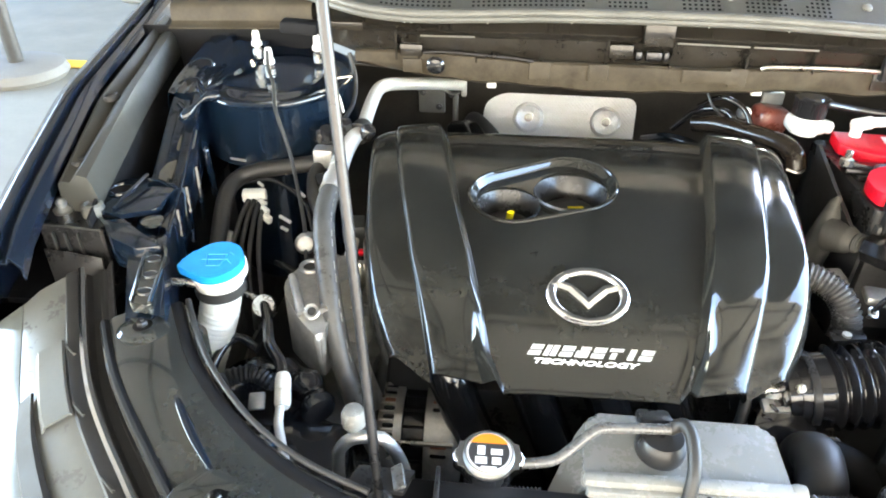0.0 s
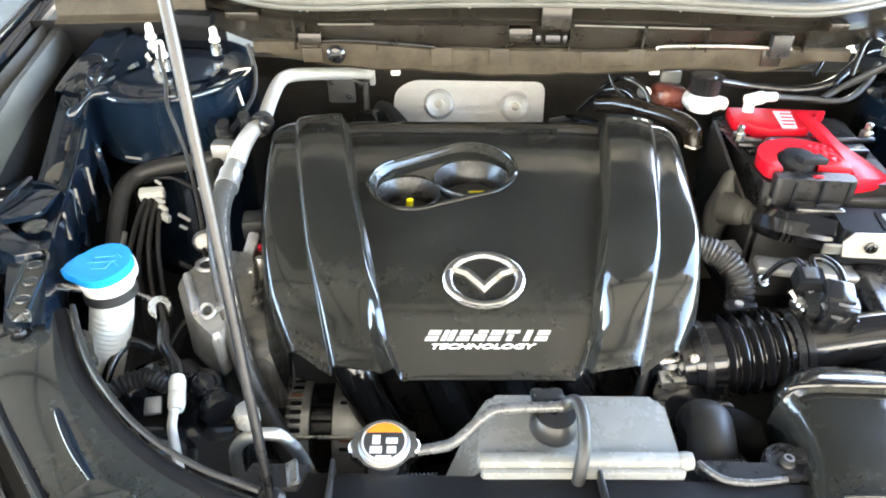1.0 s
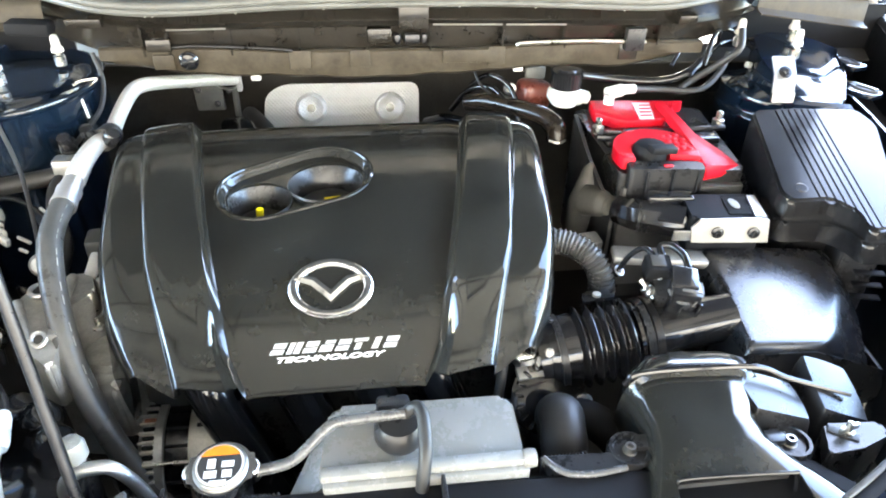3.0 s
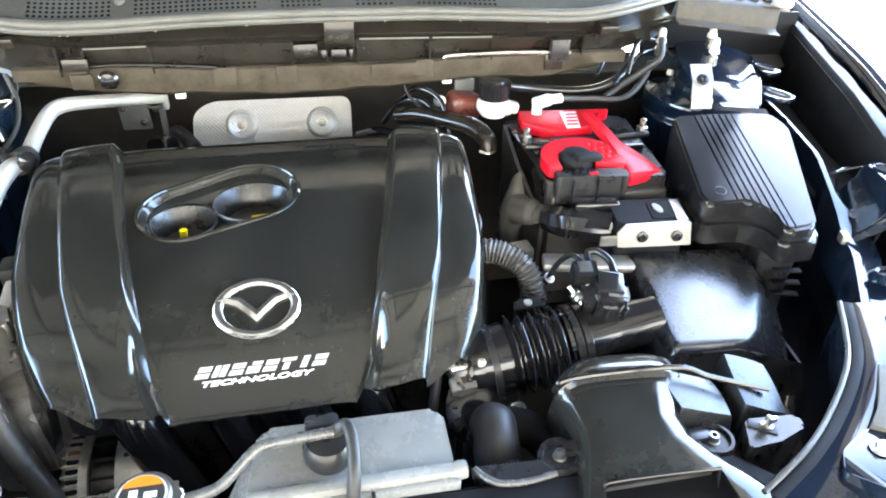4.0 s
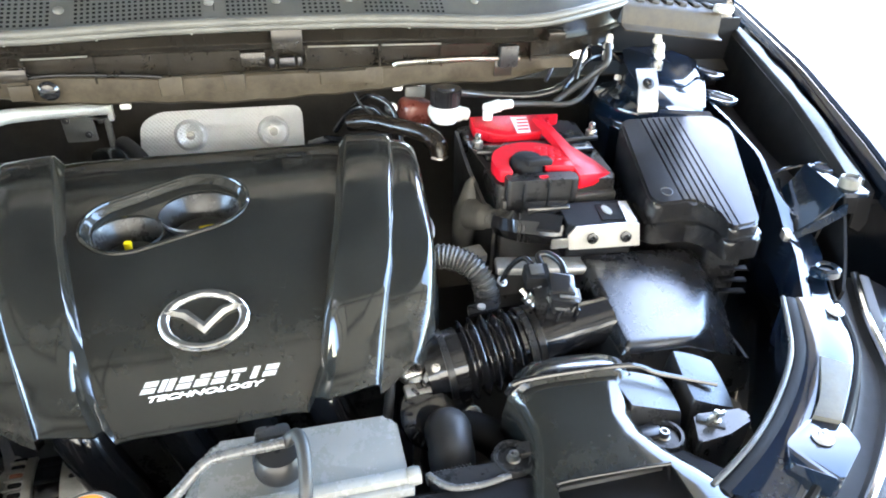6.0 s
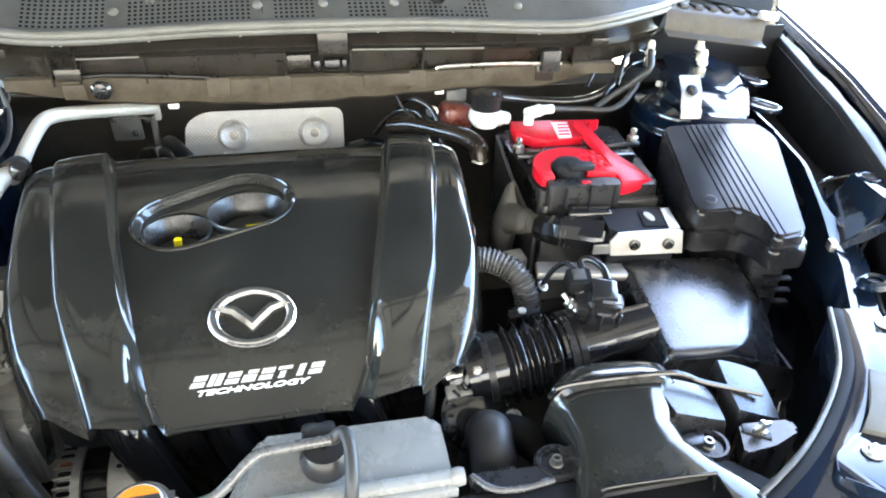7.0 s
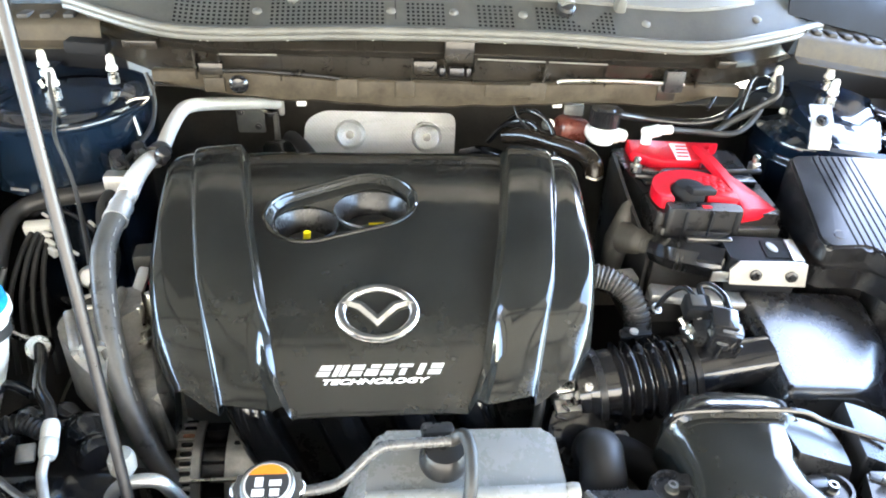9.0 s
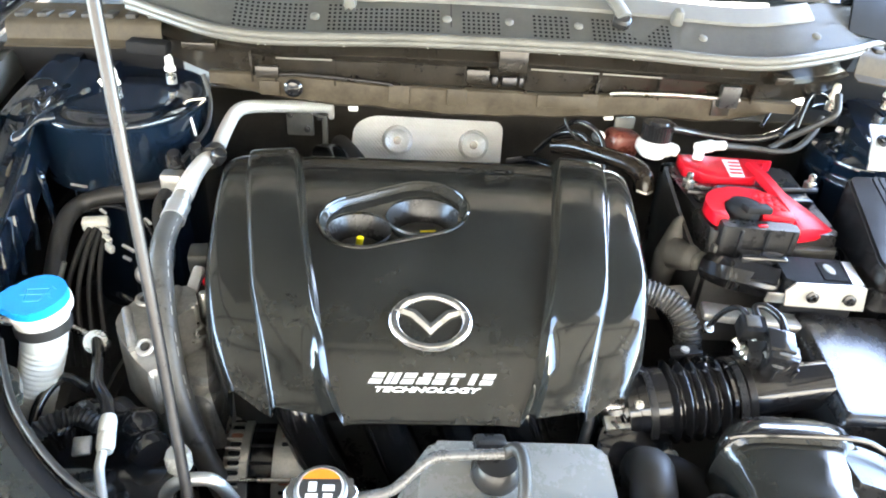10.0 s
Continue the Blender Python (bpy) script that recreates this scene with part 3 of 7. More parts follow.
# strut towers: a dome with a lip, a mount plate and three capped studs
for s, cx, cy, studs in ((-1, -0.338, 1.030, ((-0.385, 1.085), (-0.282, 1.072), (-0.338, 0.996))), (1, 0.825, 1.025, ((0.893, 1.105), (0.786, 1.085), (0.846, 1.017)))):
    rows = []
    wide, deep, drop = (0.80, 0.96, 0.010) if s < 0 else (0.52, 0.62, 0.045)
    for r, z in (((0.115, 0.80), (0.118, 1.010), (0.146, 1.016), (0.1505, 1.020), (0.1480, 1.025), (0.1470, 1.05), (0.1465, 1.104), (0.1475, 1.108), (0.1500, 1.110), (0.1505, 1.113), (0.1490, 1.1155), (0.145, 1.1165), (0.141, 1.1155), (0.136, 1.112), (0.125, 1.109), (0.110, 1.109), (0.104, 1.112), (0.085, 1.114), (0.060, 1.114), (0.030, 1.113), (0.002, 1.113)) if s < 0 else
                 ((0.150, 0.80), (0.148, 1.00), (0.147, 1.060), (0.150, 1.068), (0.150, 1.074), (0.144, 1.079), (0.139, 1.084), (0.141, 1.096), (0.143, 1.101), (0.139, 1.107), (0.125, 1.111), (0.100, 1.116), (0.075, 1.120), (0.070, 1.126), (0.050, 1.128), (0.030, 1.128), (0.002, 1.127))):
        rows.append([(cx + r * wide * math.cos(k * math.tau / 48), cy + r * math.sin(k * math.tau / 48) * deep, z - drop) for k in range(48)])
    tower = part("strut_tower", loft(rows, closed=True), BAY_PAINT, car, "glossy dark blue strut tower dome")
    for x, y in studs:
        stud = part("stud", lathe([(0.008, 1.110), (0.008, 1.124), (0.005, 1.125), (0.005, 1.137), (0.004, 1.138)], pose(x, y, 0), 10), STEEL, tower)
        part("stud_cap", lathe([(0.0085, 1.130), (0.0085, 1.135), (0.0062, 1.138), (0.0060, 1.149), (0.0042, 1.154), (0.001, 1.155)], pose(x, y, 0), 14), WHITE, stud, "white plastic stud cap")
    if s < 0:
        rows = []
        for y in span(0.945, 1.135, 16):
            left, right = lerp([(0.945, -0.482), (1.00, -0.488), (1.135, -0.490)], y), lerp([(0.945, -0.428), (0.985, -0.410), (1.05, -0.388), (1.135, -0.380)], y)
            z = lerp([(0.80, 1.045), (0.95, 1.098), (1.2, 1.126)], y)
            rows.append([(left - 0.004, y, z - 0.030)] + [(left + (right - left) * u, y, z + 0.0022 * math.sin(26 * u + 40 * y) * math.sin(math.pi * u) + 0.004 * u) for u in span(0, 1, 12)] + [(right + 0.005, y, z - 0.012)])
        part("tower_apron", loft(rows, thick=0.0015), BAY_PAINT, tower, "dark pressed panel joining the tower to the wing")
        part("printed_strip", block((-0.369, 0.8922, 1.018), (0.026, 0.0008, 0.0036), 0, (0, 0, -13.3)), LABEL_GREY, tower, "small strip of unreadable print")
    if s > 0:
        plate = part("tower_plate", prism(round_poly([(0.800, 0.925), (0.880, 0.908), (0.925, 0.985), (0.955, 1.07), (0.93, 1.15), (0.85, 1.15), (0.795, 1.03)], 0.02), 1.05, lambda x, y: min(1.112, 1.072 + 0.30 * (y - 0.915)) - 0.06 * (x - 0.87), 0.008, 3), PAINT, tower, "glossy blue pressed plate")
        part("plate_lip", loft([[(0.80, 0.922, 1.078), (0.80, 0.914, 1.074), (0.80, 0.911, 1.064)], [(0.885, 0.905, 1.074), (0.885, 0.896, 1.070), (0.885, 0.893, 1.060)]], thick=0.003), PAINT, plate)
        for x, y, z in ((0.835, 1.085, 1.095), (0.850, 1.078, 1.09), (0.80, 1.06, 1.085)):
            part("cable_clip", block((x, y, z), (0.012, 0.010, 0.010), 0.003, (0, 20, 30)), WHITE, tower)

part("loom_clip", tube([(-0.236, 0.985, 1.100), (-0.228, 0.972, 1.086), (-0.222, 0.962, 1.070)], 0.0020, 8, 4), WHITE, car, "white cable clip beside the strut tower")
part("clip_rod", tube([(-0.246, 1.000, 1.104), (-0.236, 1.005, 1.108), (-0.215, 1.008, 1.110)], 0.0022, 8, 4), STEEL, car)
tab = part("tower_tab", tube([(-0.437, 0.880, 1.080), (-0.420, 0.890, 1.098), (-0.405, 0.902, 1.108), (-0.388, 0.910, 1.110)], lambda u: 0.006 + 0.003 * math.sin(u * 9), 10, 6), BAY_PAINT, car, "folded glossy blue seam by the strut tower")
part("tower_seam", tube([(-0.430, 0.905, 1.06), (-0.412, 0.880, 1.045), (-0.405, 0.872, 1.01), (-0.402, 0.868, 0.97)], 0.005, 8, 6), BAY_PAINT, tab)
part("tower_seam", tube([(-0.455, 0.92, 1.09), (-0.437, 0.90, 1.088), (-0.420, 0.888, 1.075)], 0.004, 8, 6), BAY_PAINT, tab)

# bonnet lock panel and headlight bars along the front
def bar(name, inner, outer, label, material, seal_label):
    name_left = inner[0][0] < 0
    a, b = smooth_line(inner, 8), smooth_line(outer, 8)
    rows = []
    for p, q in zip(a, b):
        w = q - p
        rows.append([p + Vector((0, 0, -0.06)), p + Vector((0, 0, -0.008)), p + w * 0.03, p + w * 0.12, p + w * 0.20 + Vector((0, 0, 0.004)), p + w * 0.5 + Vector((0, 0, 0.006)), p + w * 0.78 + Vector((0, 0, 0.004)), p + w * 0.86 + Vector((0, 0, 0.0015)),
                     q + Vector((0, 0, -0.004)), q + Vector((0, 0, -0.05))])
    ob = part(name, loft(rows, thick=0.002), material, car, label)
    part("rubber_seal", tube([p + (q - p) * -0.02 + Vector((0, 0, 0.003)) for p, q in zip(a, b)][::4], 0.0030, 10, 4), RUBBER if name_left else GREY_RUBBER, ob, seal_label)
    part("seal_base", tube([p + (q - p) * 0.12 + Vector((0, 0, 0.000)) for p, q in zip(a, b)][::4], 0.0072, 10, 4, flat=0.6), LINING, ob)
    part("outer_seal", tube([p + (q - p) * 0.93 + Vector((0, 0, -0.001)) for p, q in zip(a, b)][::4], 0.0042, 8, 4), LINING, ob, seal_label)
    return ob


bar_l = bar("headlight_bar", [(-0.318, 0.566, 1.005), (-0.268, 0.485, 1.0), (-0.208, 0.425, 0.985), (-0.150, 0.392, 0.97), (-0.09, 0.372, 0.96)],
            [(-0.400, 0.530, 1.0), (-0.352, 0.455, 0.995), (-0.292, 0.385, 0.98), (-0.235, 0.325, 0.965), (-0.17, 0.28, 0.95)], "dusty olive-grey metal panel over the headlight", BODY_DUSTY, "black rubber seal")
bar_r = bar("headlight_bar", [(0.765, 0.535, 0.985), (0.715, 0.455, 0.98), (0.655, 0.398, 0.97), (0.600, 0.360, 0.965), (0.545, 0.334, 0.955)],
            [(0.838, 0.520, 0.98), (0.800, 0.445, 0.975), (0.735, 0.378, 0.965), (0.665, 0.325, 0.96), (0.600, 0.285, 0.95)], "glossy dark blue panel over the headlight, mirroring the sky", PAINT, "black rubber seal")
for ob, pts in ((bar_l, ((-0.344, 0.518, 1.010), (-0.206, 0.338, 0.987))), (bar_r, ((0.808, 0.500, 0.986), (0.664, 0.346, 0.976)))):
    for p in pts:
        bolt(ob, pose(*p), 0.0058, DARK_STEEL if ob == bar_l else CAST)
part("bolt_boss", lathe([(0.004, 0.0), (0.026, 0.0), (0.027, 0.003), (0.022, 0.007), (0.004, 0.0075)], pose(-0.344, 0.518, 1.003, -2, 0, 0) @ Matrix.Diagonal((1.0, 0.85, 1, 1)), 30), BODY_DUSTY, bar_l)
part("pressed_groove", tube([(-0.286, 0.450, 0.9965), (-0.268, 0.424, 0.994), (-0.246, 0.396, 0.989), (-0.222, 0.370, 0.982)], lambda u: 0.001 + 0.0032 * math.sin(math.pi * min(1, u * 0.8 + 0.1)), 10, 5, flat=0.4), BAY_PAINT, bar_l, "dark pressed groove")
part("end_plate", prism(round_poly([(-0.252, 0.342), (-0.222, 0.372), (-0.176, 0.352), (-0.160, 0.300), (-0.215, 0.285)], 0.008), 0.955, lambda x, y: 0.984 - 0.1 * (0.35 - y), 0.003), BODY_DUSTY, bar_l, "dusty plate with a bolt")
part("side_tab", prism(round_poly([(-0.318, 0.552), (-0.286, 0.536), (-0.268, 0.500), (-0.290, 0.492)], 0.008), 0.985, 0.998, 0.002), BODY_DUSTY, bar_l)
bolt(bar_l, pose(-0.292, 0.522, 0.998), 0.004, DARK_STEEL)
part("foam_patch", prism([(0.737, 0.440), (0.762, 0.420), (0.728, 0.388), (0.694, 0.357), (0.672, 0.370), (0.700, 0.392), (0.713, 0.408)], 0.972, lambda x, y: 0.984 - 0.05 * (0.44 - y), 0.001), FOAM, bar_r, "worn grey-beige adhesive patch")
part("end_plate", prism(round_poly([(0.630, 0.352), (0.669, 0.372), (0.700, 0.360), (0.694, 0.330), (0.648, 0.300), (0.615, 0.33)], 0.006), 0.95, 0.975, 0.002), PAINT, bar_r, "glossy blue plate with a bolt")

LOCK_L = [(-0.18, 0.404), (-0.06, 0.404), (-0.055, 0.400), (0.55, 0.392), (0.60, 0.33), (0.66, 0.24), (-0.22, 0.24), (-0.24, 0.33)]
lock = part("lock_panel", prism(LOCK_L, 0.80, 0.945, 0.006), LINING, car, "black plastic panel over the radiator")
part("panel_rib", block((0.207, 0.375, 0.950), (0.004, 0.05, 0.014), 0.001), BLACK, lock)
part("panel_rib", block((-0.031, 0.385, 0.950), (0.004, 0.05, 0.02), 0.001), BLACK, lock)
tray = part("panel_tray", prism(round_poly([(0.303, 0.416), (0.372, 0.413), (0.376, 0.400), (0.362, 0.392), (0.322, 0.392), (0.310, 0.400)], 0.004), 0.93, 0.948, 0.003), BLACK, lock)
part("tray_rim", tube([(0.302, 0.414, 0.948), (0.310, 0.401, 0.949), (0.322, 0.393, 0.949), (0.345, 0.391, 0.949), (0.374, 0.3945, 0.949)], 0.0032, 10, 5), CONDUIT, tray, "paler grey front rim")
part("hook_plate", prism([(-0.115, 0.388), (-0.06, 0.386), (-0.052, 0.412), (-0.105, 0.414)], 0.92, 0.950, 0.002), BLACK, lock)
part("hook_edge", block((-0.0665, 0.401, 0.951), (0.012, 0.026, 0.005), 0.0015, (0, -28, 14)), CONDUIT, lock, "paler grey edge of the hook plate")

# headlights, seen past the bars
def headlight(s, pts, lens, shell, shell_label):
    hl = thing("headlight", (pts[0][0], pts[0][1], 0.75), "grey headlight housing with a clear lens and a bright trim strip", "headlight", "headlights")
    a = smooth_line(pts, 6)
    out = Vector((s * 0.80, -0.60, 0)).normalized()
    near = 0.019 if s < 0 else 0.0
    def skin_rows(cols):
        return [[p + out * (o - near) + Vector((0, 0, h)) for o, h in cols] for p in a]
    part("gap_trim", loft(skin_rows([(0.004, -0.02), (0.012, -0.030), (0.028, -0.034), (0.034, -0.028)]), thick=0.002), MATT, hl)
    housing = part("housing", loft(skin_rows([(0.036, -0.030), (0.042, -0.024), (0.060, -0.026), (0.085, -0.034), (0.110, -0.050)]), thick=0.003), shell, hl, shell_label)
    part("trim_strip", tube([p + out * (0.037 - near) + Vector((0, 0, -0.022)) for p in a][::3], 0.0050, 8, 3), CHROME, hl, "bright trim strip")
    part("lens", loft(skin_rows([(0.105, -0.046), (0.135, -0.060), (0.165, -0.095), (0.180, -0.15), (0.185, -0.24)]), thick=0.003), lens, hl, "clear pale headlight lens")
    part("dark_trim", loft(skin_rows([(0.0415, -0.022), (0.044, -0.0205), (0.053, -0.0215), (0.055, -0.024)]), thick=0.002), MATT, hl)
    # black strip laid on the housing for the shade of the fender gap
    part("gap_shade_strip", loft([[p + out * (0.088 - near + 0.0006 * k) + Vector((0, 0, -0.0325)), p + out * (0.090 - near + 0.0010 * k) + Vector((0, 0, -0.0310)), p + out * (0.104 - near + 0.0012 * k) + Vector((0, 0, -0.0400)), p + out * (0.106 - near + 0.0012 * k) + Vector((0, 0, -0.0460))] for k, p in enumerate(a[8:])], thick=0.002), MATT, hl)
    part("step_plate", loft([[p + out * (0.056 - near) + Vector((0, 0, -0.0235)), p + out * (0.058 - near) + Vector((0, 0, -0.0205)), p + out * (0.082 - near) + Vector((0, 0, -0.0270)), p + out * (0.086 - near) + Vector((0, 0, -0.0340))] for p in a[5:13]], thick=0.002), shell, hl)
    for i in (6, 12, 18):
        p = a[i] + out * (0.05 - near)
        part("rib", block((p.x, p.y, p.z - 0.022), (0.003, 0.022, 0.006), 0.001, (0, 0, -s * 53)), SHROUD, housing)
    part("skirt", loft([[p + out * 0.0 + Vector((0, 0, -0.03)), p + out * 0.02 + Vector((0, 0, -0.16)), p + out * 0.17 + Vector((0, 0, -0.26)), p + out * 0.16 + Vector((0, 0, -0.60))] for p in a], thick=0.003), MATT, hl)


headlight(-1, [(-0.455, 0.635, 1.02), (-0.402, 0.530, 0.998), (-0.354, 0.455, 0.992), (-0.294, 0.385, 0.978), (-0.237, 0.325, 0.963), (-0.16, 0.265, 0.945)], LENS, HOUSING, "pale grey plastic housing")
headlight(1, [(0.895, 0.610, 0.985), (0.840, 0.520, 0.978), (0.802, 0.445, 0.972), (0.737, 0.378, 0.962), (0.667, 0.325, 0.957), (0.59, 0.275, 0.945)], LENS, BLACK_GLOSS, "glossy black plastic housing")

# front wheels, which carry the body
for x in (-0.56, 1.08):
    wheel = part("wheel", lathe([(0.06, -0.10), (0.19, -0.10), (0.215, -0.11), (0.215, 0.11), (0.19, 0.10), (0.06, 0.06)], pose(x, 1.03, 0.345, 0, 90, 0), 40), CAST, car)
    part("tyre", lathe([(0.212, -0.105), (0.29, -0.11), (0.33, -0.10), (0.345, -0.07), (0.345, 0.07), (0.33, 0.10), (0.29, 0.11), (0.212, 0.105)], pose(x, 1.03, 0.345, 0, 90, 0), 48), RUBBER, wheel, "black tyre")

# ---- cowl ----
# the steel flange at the back of the bay
def bow(x):
    """How far the cowl curves back towards the car's sides."""
    return 0.055 * ((x - 0.26) / 0.6) ** 2


rows = []
for x in span(-0.215, 0.70, 60):
    y = 1.032 + bow(x) * 0.25
    d = 0.0015 * math.sin(x * 31) + 0.001 * math.sin(x * 77) + lerp([(-0.3, 0.035), (-0.217, 0.028), (-0.13, 0.012), (-0.03, 0.005), (0.07, -0.001), (0.24, -0.004), (0.39, 0.005), (0.58, 0.004), (0.667, 0.018), (0.70, 0.024)], x)
    t = lerp([(-0.25, 1.142), (-0.10, 1.143), (-0.03, 1.140), (0.05, 1.134), (0.24, 1.134), (0.30, 1.131), (0.41, 1.135), (0.59, 1.137), (0.70, 1.133)], x)
    rows.append([(x, y + 0.016, t - 0.001), (x, y + 0.004, t), (x, y, t - 0.003), (x, y - 0.001, t - 0.018), (x, y + 0.003, 1.097 + d), (x, y + 0.010, 1.092 + d), (x, y + 0.03, 1.091 + d)])
flange = part("cowl_flange", loft(rows, thick=0.0015), TAN, car, "dusty tan steel flange")
for x, w, h in ((-0.125, 0.030, 0.022), (0.07, 0.032, 0.028), (0.158, 0.030, 0.026), (0.325, 0.085, 0.020), (0.365, 0.026, 0.028), (0.575, 0.030, 0.026)):
    y = 1.029 + bow(x) * 0.25
    part("flange_tab", block((x, y, 1.122), (w, 0.004, h), 0.0015), TAN if x < 0.5 else COWL, flange)
part("grommet", lathe([(0.002, 0), (0.013, 0), (0.014, 0.003), (0.010, 0.007), (0.002, 0.008)], pose(-0.089, 1.031, 1.125, 90, 0, 0), 20), BLACK_WET, flange, "black rubber grommet")
part("edge_strip", tube([(0.395, 1.028, 1.137), (0.41, 1.025, 1.141), (0.50, 1.025, 1.142), (0.55, 1.026, 1.140), (0.60, 1.029, 1.137)], 0.0034, 8, 4), STEEL, flange, "worn bright edge strip")
part("edge_strip", tube([(-0.11, 1.030, 1.144), (-0.07, 1.028, 1.146), (0.02, 1.027, 1.141), (0.06, 1.030, 1.136)], 0.0026, 8, 4), DARK_STEEL, flange)

# fascia of pockets and ribs over the flange, and the weather seal on top
SEAL_Y = [(-0.36, 1.140), (-0.303, 1.080), (-0.22, 1.025), (-0.173, 1.010), (-0.10, 1.008), (0.61, 1.008), (0.67, 1.015), (0.776, 1.060), (0.86, 1.13)]
SEAL_Z = [(-0.36, 1.216), (-0.303, 1.218), (-0.22, 1.211), (-0.173, 1.206), (-0.10, 1.204), (0.07, 1.211), (0.20, 1.212), (0.36, 1.211), (0.45, 1.207), (0.54, 1.202), (0.61, 1.200), (0.67, 1.206), (0.776, 1.213), (0.86, 1.212)]
def seal_yz(x):
    e = (-0.03, -0.015, 0.0, 0.015, 0.03)
    return sum(lerp(SEAL_Y, x + k) for k in e) / 5, sum(lerp(SEAL_Z, x + k) for k in e) / 5


def ledge_z(x):
    return lerp([(-0.36, 1.178), (-0.15, 1.175), (-0.11, 1.169), (0.07, 1.171), (0.27, 1.170), (0.47, 1.166), (0.58, 1.164), (0.80, 1.160)], x)


rows = []
for x in span(-0.33, 0.82, 70):
    y, z = seal_yz(x)
    b, h = y - 1.008, ledge_z(x)
    low = lerp([(-0.33, 1.168), (-0.22, 1.152), (-0.16, 1.136), (0.64, 1.136), (0.72, 1.150), (0.82, 1.156)], x)
    rows.append([(x, b + 1.050, low - 0.022), (x, b + 1.048, min(low, h - 0.010)), (x, b + 1.045, h - 0.006), (x, b + 1.040, h - 0.002), (x, b + 1.030, h - 0.001), (x, b + 1.027, h + 0.0005), (x, b + 1.029, h + 0.002), (x, b + 1.038, h + 0.003), (x, b + 1.041, h + 0.005), (x, b + 1.027, z - 0.016), (x, b + 1.018, z - 0.011), (x, b + 1.010, z - 0.010), (x, b + 1.03, z - 0.004)])
tray = part("cowl_tray", loft(rows, thick=0.0015), COWL, car, "dusty brown-black plastic cowl tray")
for x in (-0.150, -0.115, -0.027, 0.07, 0.168, 0.264, 0.374, 0.472, 0.582, 0.622):
    b, h = seal_yz(x)[0] - 1.008, ledge_z(x)
    part("tray_rib", prism([(b + 1.028, h + 0.002), (b + 1.046, h + 0.002), (b + 1.048, 1.130), (b + 1.033, 1.130)], x - 0.0014, x + 0.0014, 0.0, at=Matrix(((0, 0, 1, 0), (1, 0, 0, 0), (0, 1, 0, 0), (0, 0, 0, 1)))), COWL, tray)
part("latch_box", block((0.238, 1.028, 1.184), (0.044, 0.018, 0.036), 0.002), COWL, tray)
part("catch_plate", block((0.188, 1.034, 1.155), (0.036, 0.012, 0.022), 0.003), COWL, tray)
for x, w in ((0.214, 0.010), (0.236, 0.024), (0.254, 0.008)):
    part("catch", block((x, 1.030, 1.150), (w, 0.012, 0.016), 0.004), DARK_STEEL, tray, "dull metal catch")
part("tray_clip", block((0.579, 1.024, 1.144), (0.030, 0.014, 0.034), 0.002), BLACK, tray)
part("tray_clip", block((-0.125, 1.026, 1.150), (0.034, 0.014, 0.018), 0.002), COWL, tray)
for x, w in ((-0.225, 0.050), (0.66, 0.030)):
    y, z = seal_yz(x)
    part("tray_clip", block((x, y + 0.018, z - 0.032), (w, 0.024, 0.014), 0.003, (10, 0, 0)), COWL, tray)
# pale metal lines stand for light caught on the plastic pocket edges
for x0, x1 in ((-0.112, -0.030), (0.267, 0.371), (0.377, 0.469)):
    part("lip_highlight", tube([(x, seal_yz(x)[0] + 0.0185, ledge_z(x) + 0.001) for x in span(x0, x1, 6)], 0.0013, 8, 2), ZINC_DULL, tray, "pocket edge highlight drawn as a pale line")
pts = [(x, *seal_yz(x)) for x in span(-0.35, 0.86, 60)]
seal = part("weather_seal", tube([(x, y + 0.002, z + 0.002) for x, y, z in pts], 0.0066, 10, 2), SEAL, car, "grey rubber weather seal")
part("seal_lip", tube([(x, y - 0.002, z - 0.006) for x, y, z in pts], 0.0046, 8, 2), SEAL, seal)
# white dots painted in for the highlights on the face below the seal
for x in (-0.135, -0.125, -0.012, 0.11, 0.305, 0.418, 0.555):
    y, z = seal_yz(x)
    part("highlight_dot", lathe([(0.0005, 0), (0.0018, 0), (0.0014, 0.0015), (0.0005, 0.002)], pose(x, y + 0.014, z - 0.014, 70, 0, 0), 10), WHITE, seal)

# grey panel in front of the windscreen, with fields of square holes
def panel_yz(x, v):
    y, z = seal_yz(x)
    return y + 0.008 + 0.088 * v, z + 0.002 + 0.055 * v


FIELDS = ((-0.172, -0.067), (-0.036, 0.126), (0.160, 0.215), (0.265, 0.318), (0.354, 0.473))
cols = [[round(v, 4) for v in span(f[0], f[1], 2 * int((f[1] - f[0]) / 0.0077) + 2)] for f in FIELDS]
xs = sorted(set([round(v, 4) for v in span(-0.34, 0.85, 44) if not any(f[0] < v < f[1] for f in FIELDS)] + [v for c in cols for v in c]))
vs = span(0.0, 1.0, 28)
bm = bmesh.new()
grid = [[bm.verts.new((x, *panel_yz(x, v))) for v in vs] for x in xs]
for i in range(len(xs) - 1):
    for j in range(len(vs) - 1):
        hole = any(xs[i] in c and c.index(xs[i]) % 2 == 0 and xs[i] < c[-1] for c in cols) and j % 2 == 1 and 3 <= j <= (13 if xs[i] > 0.0 else 15)
        if hole and abs(xs[i] - 0.425) < (vs[j] - 0.12) * 0.09:
            hole = False
        if not hole:
            bm.faces.new((grid[i][j], grid[i + 1][j], grid[i + 1][j + 1], grid[i][j + 1]))
bmesh.ops.solidify(bm, geom=bm.faces[:], thickness=0.0025)
scuttle = part("scuttle_panel", bm, GRILLE, car, "grey plastic scuttle panel with fields of square holes")
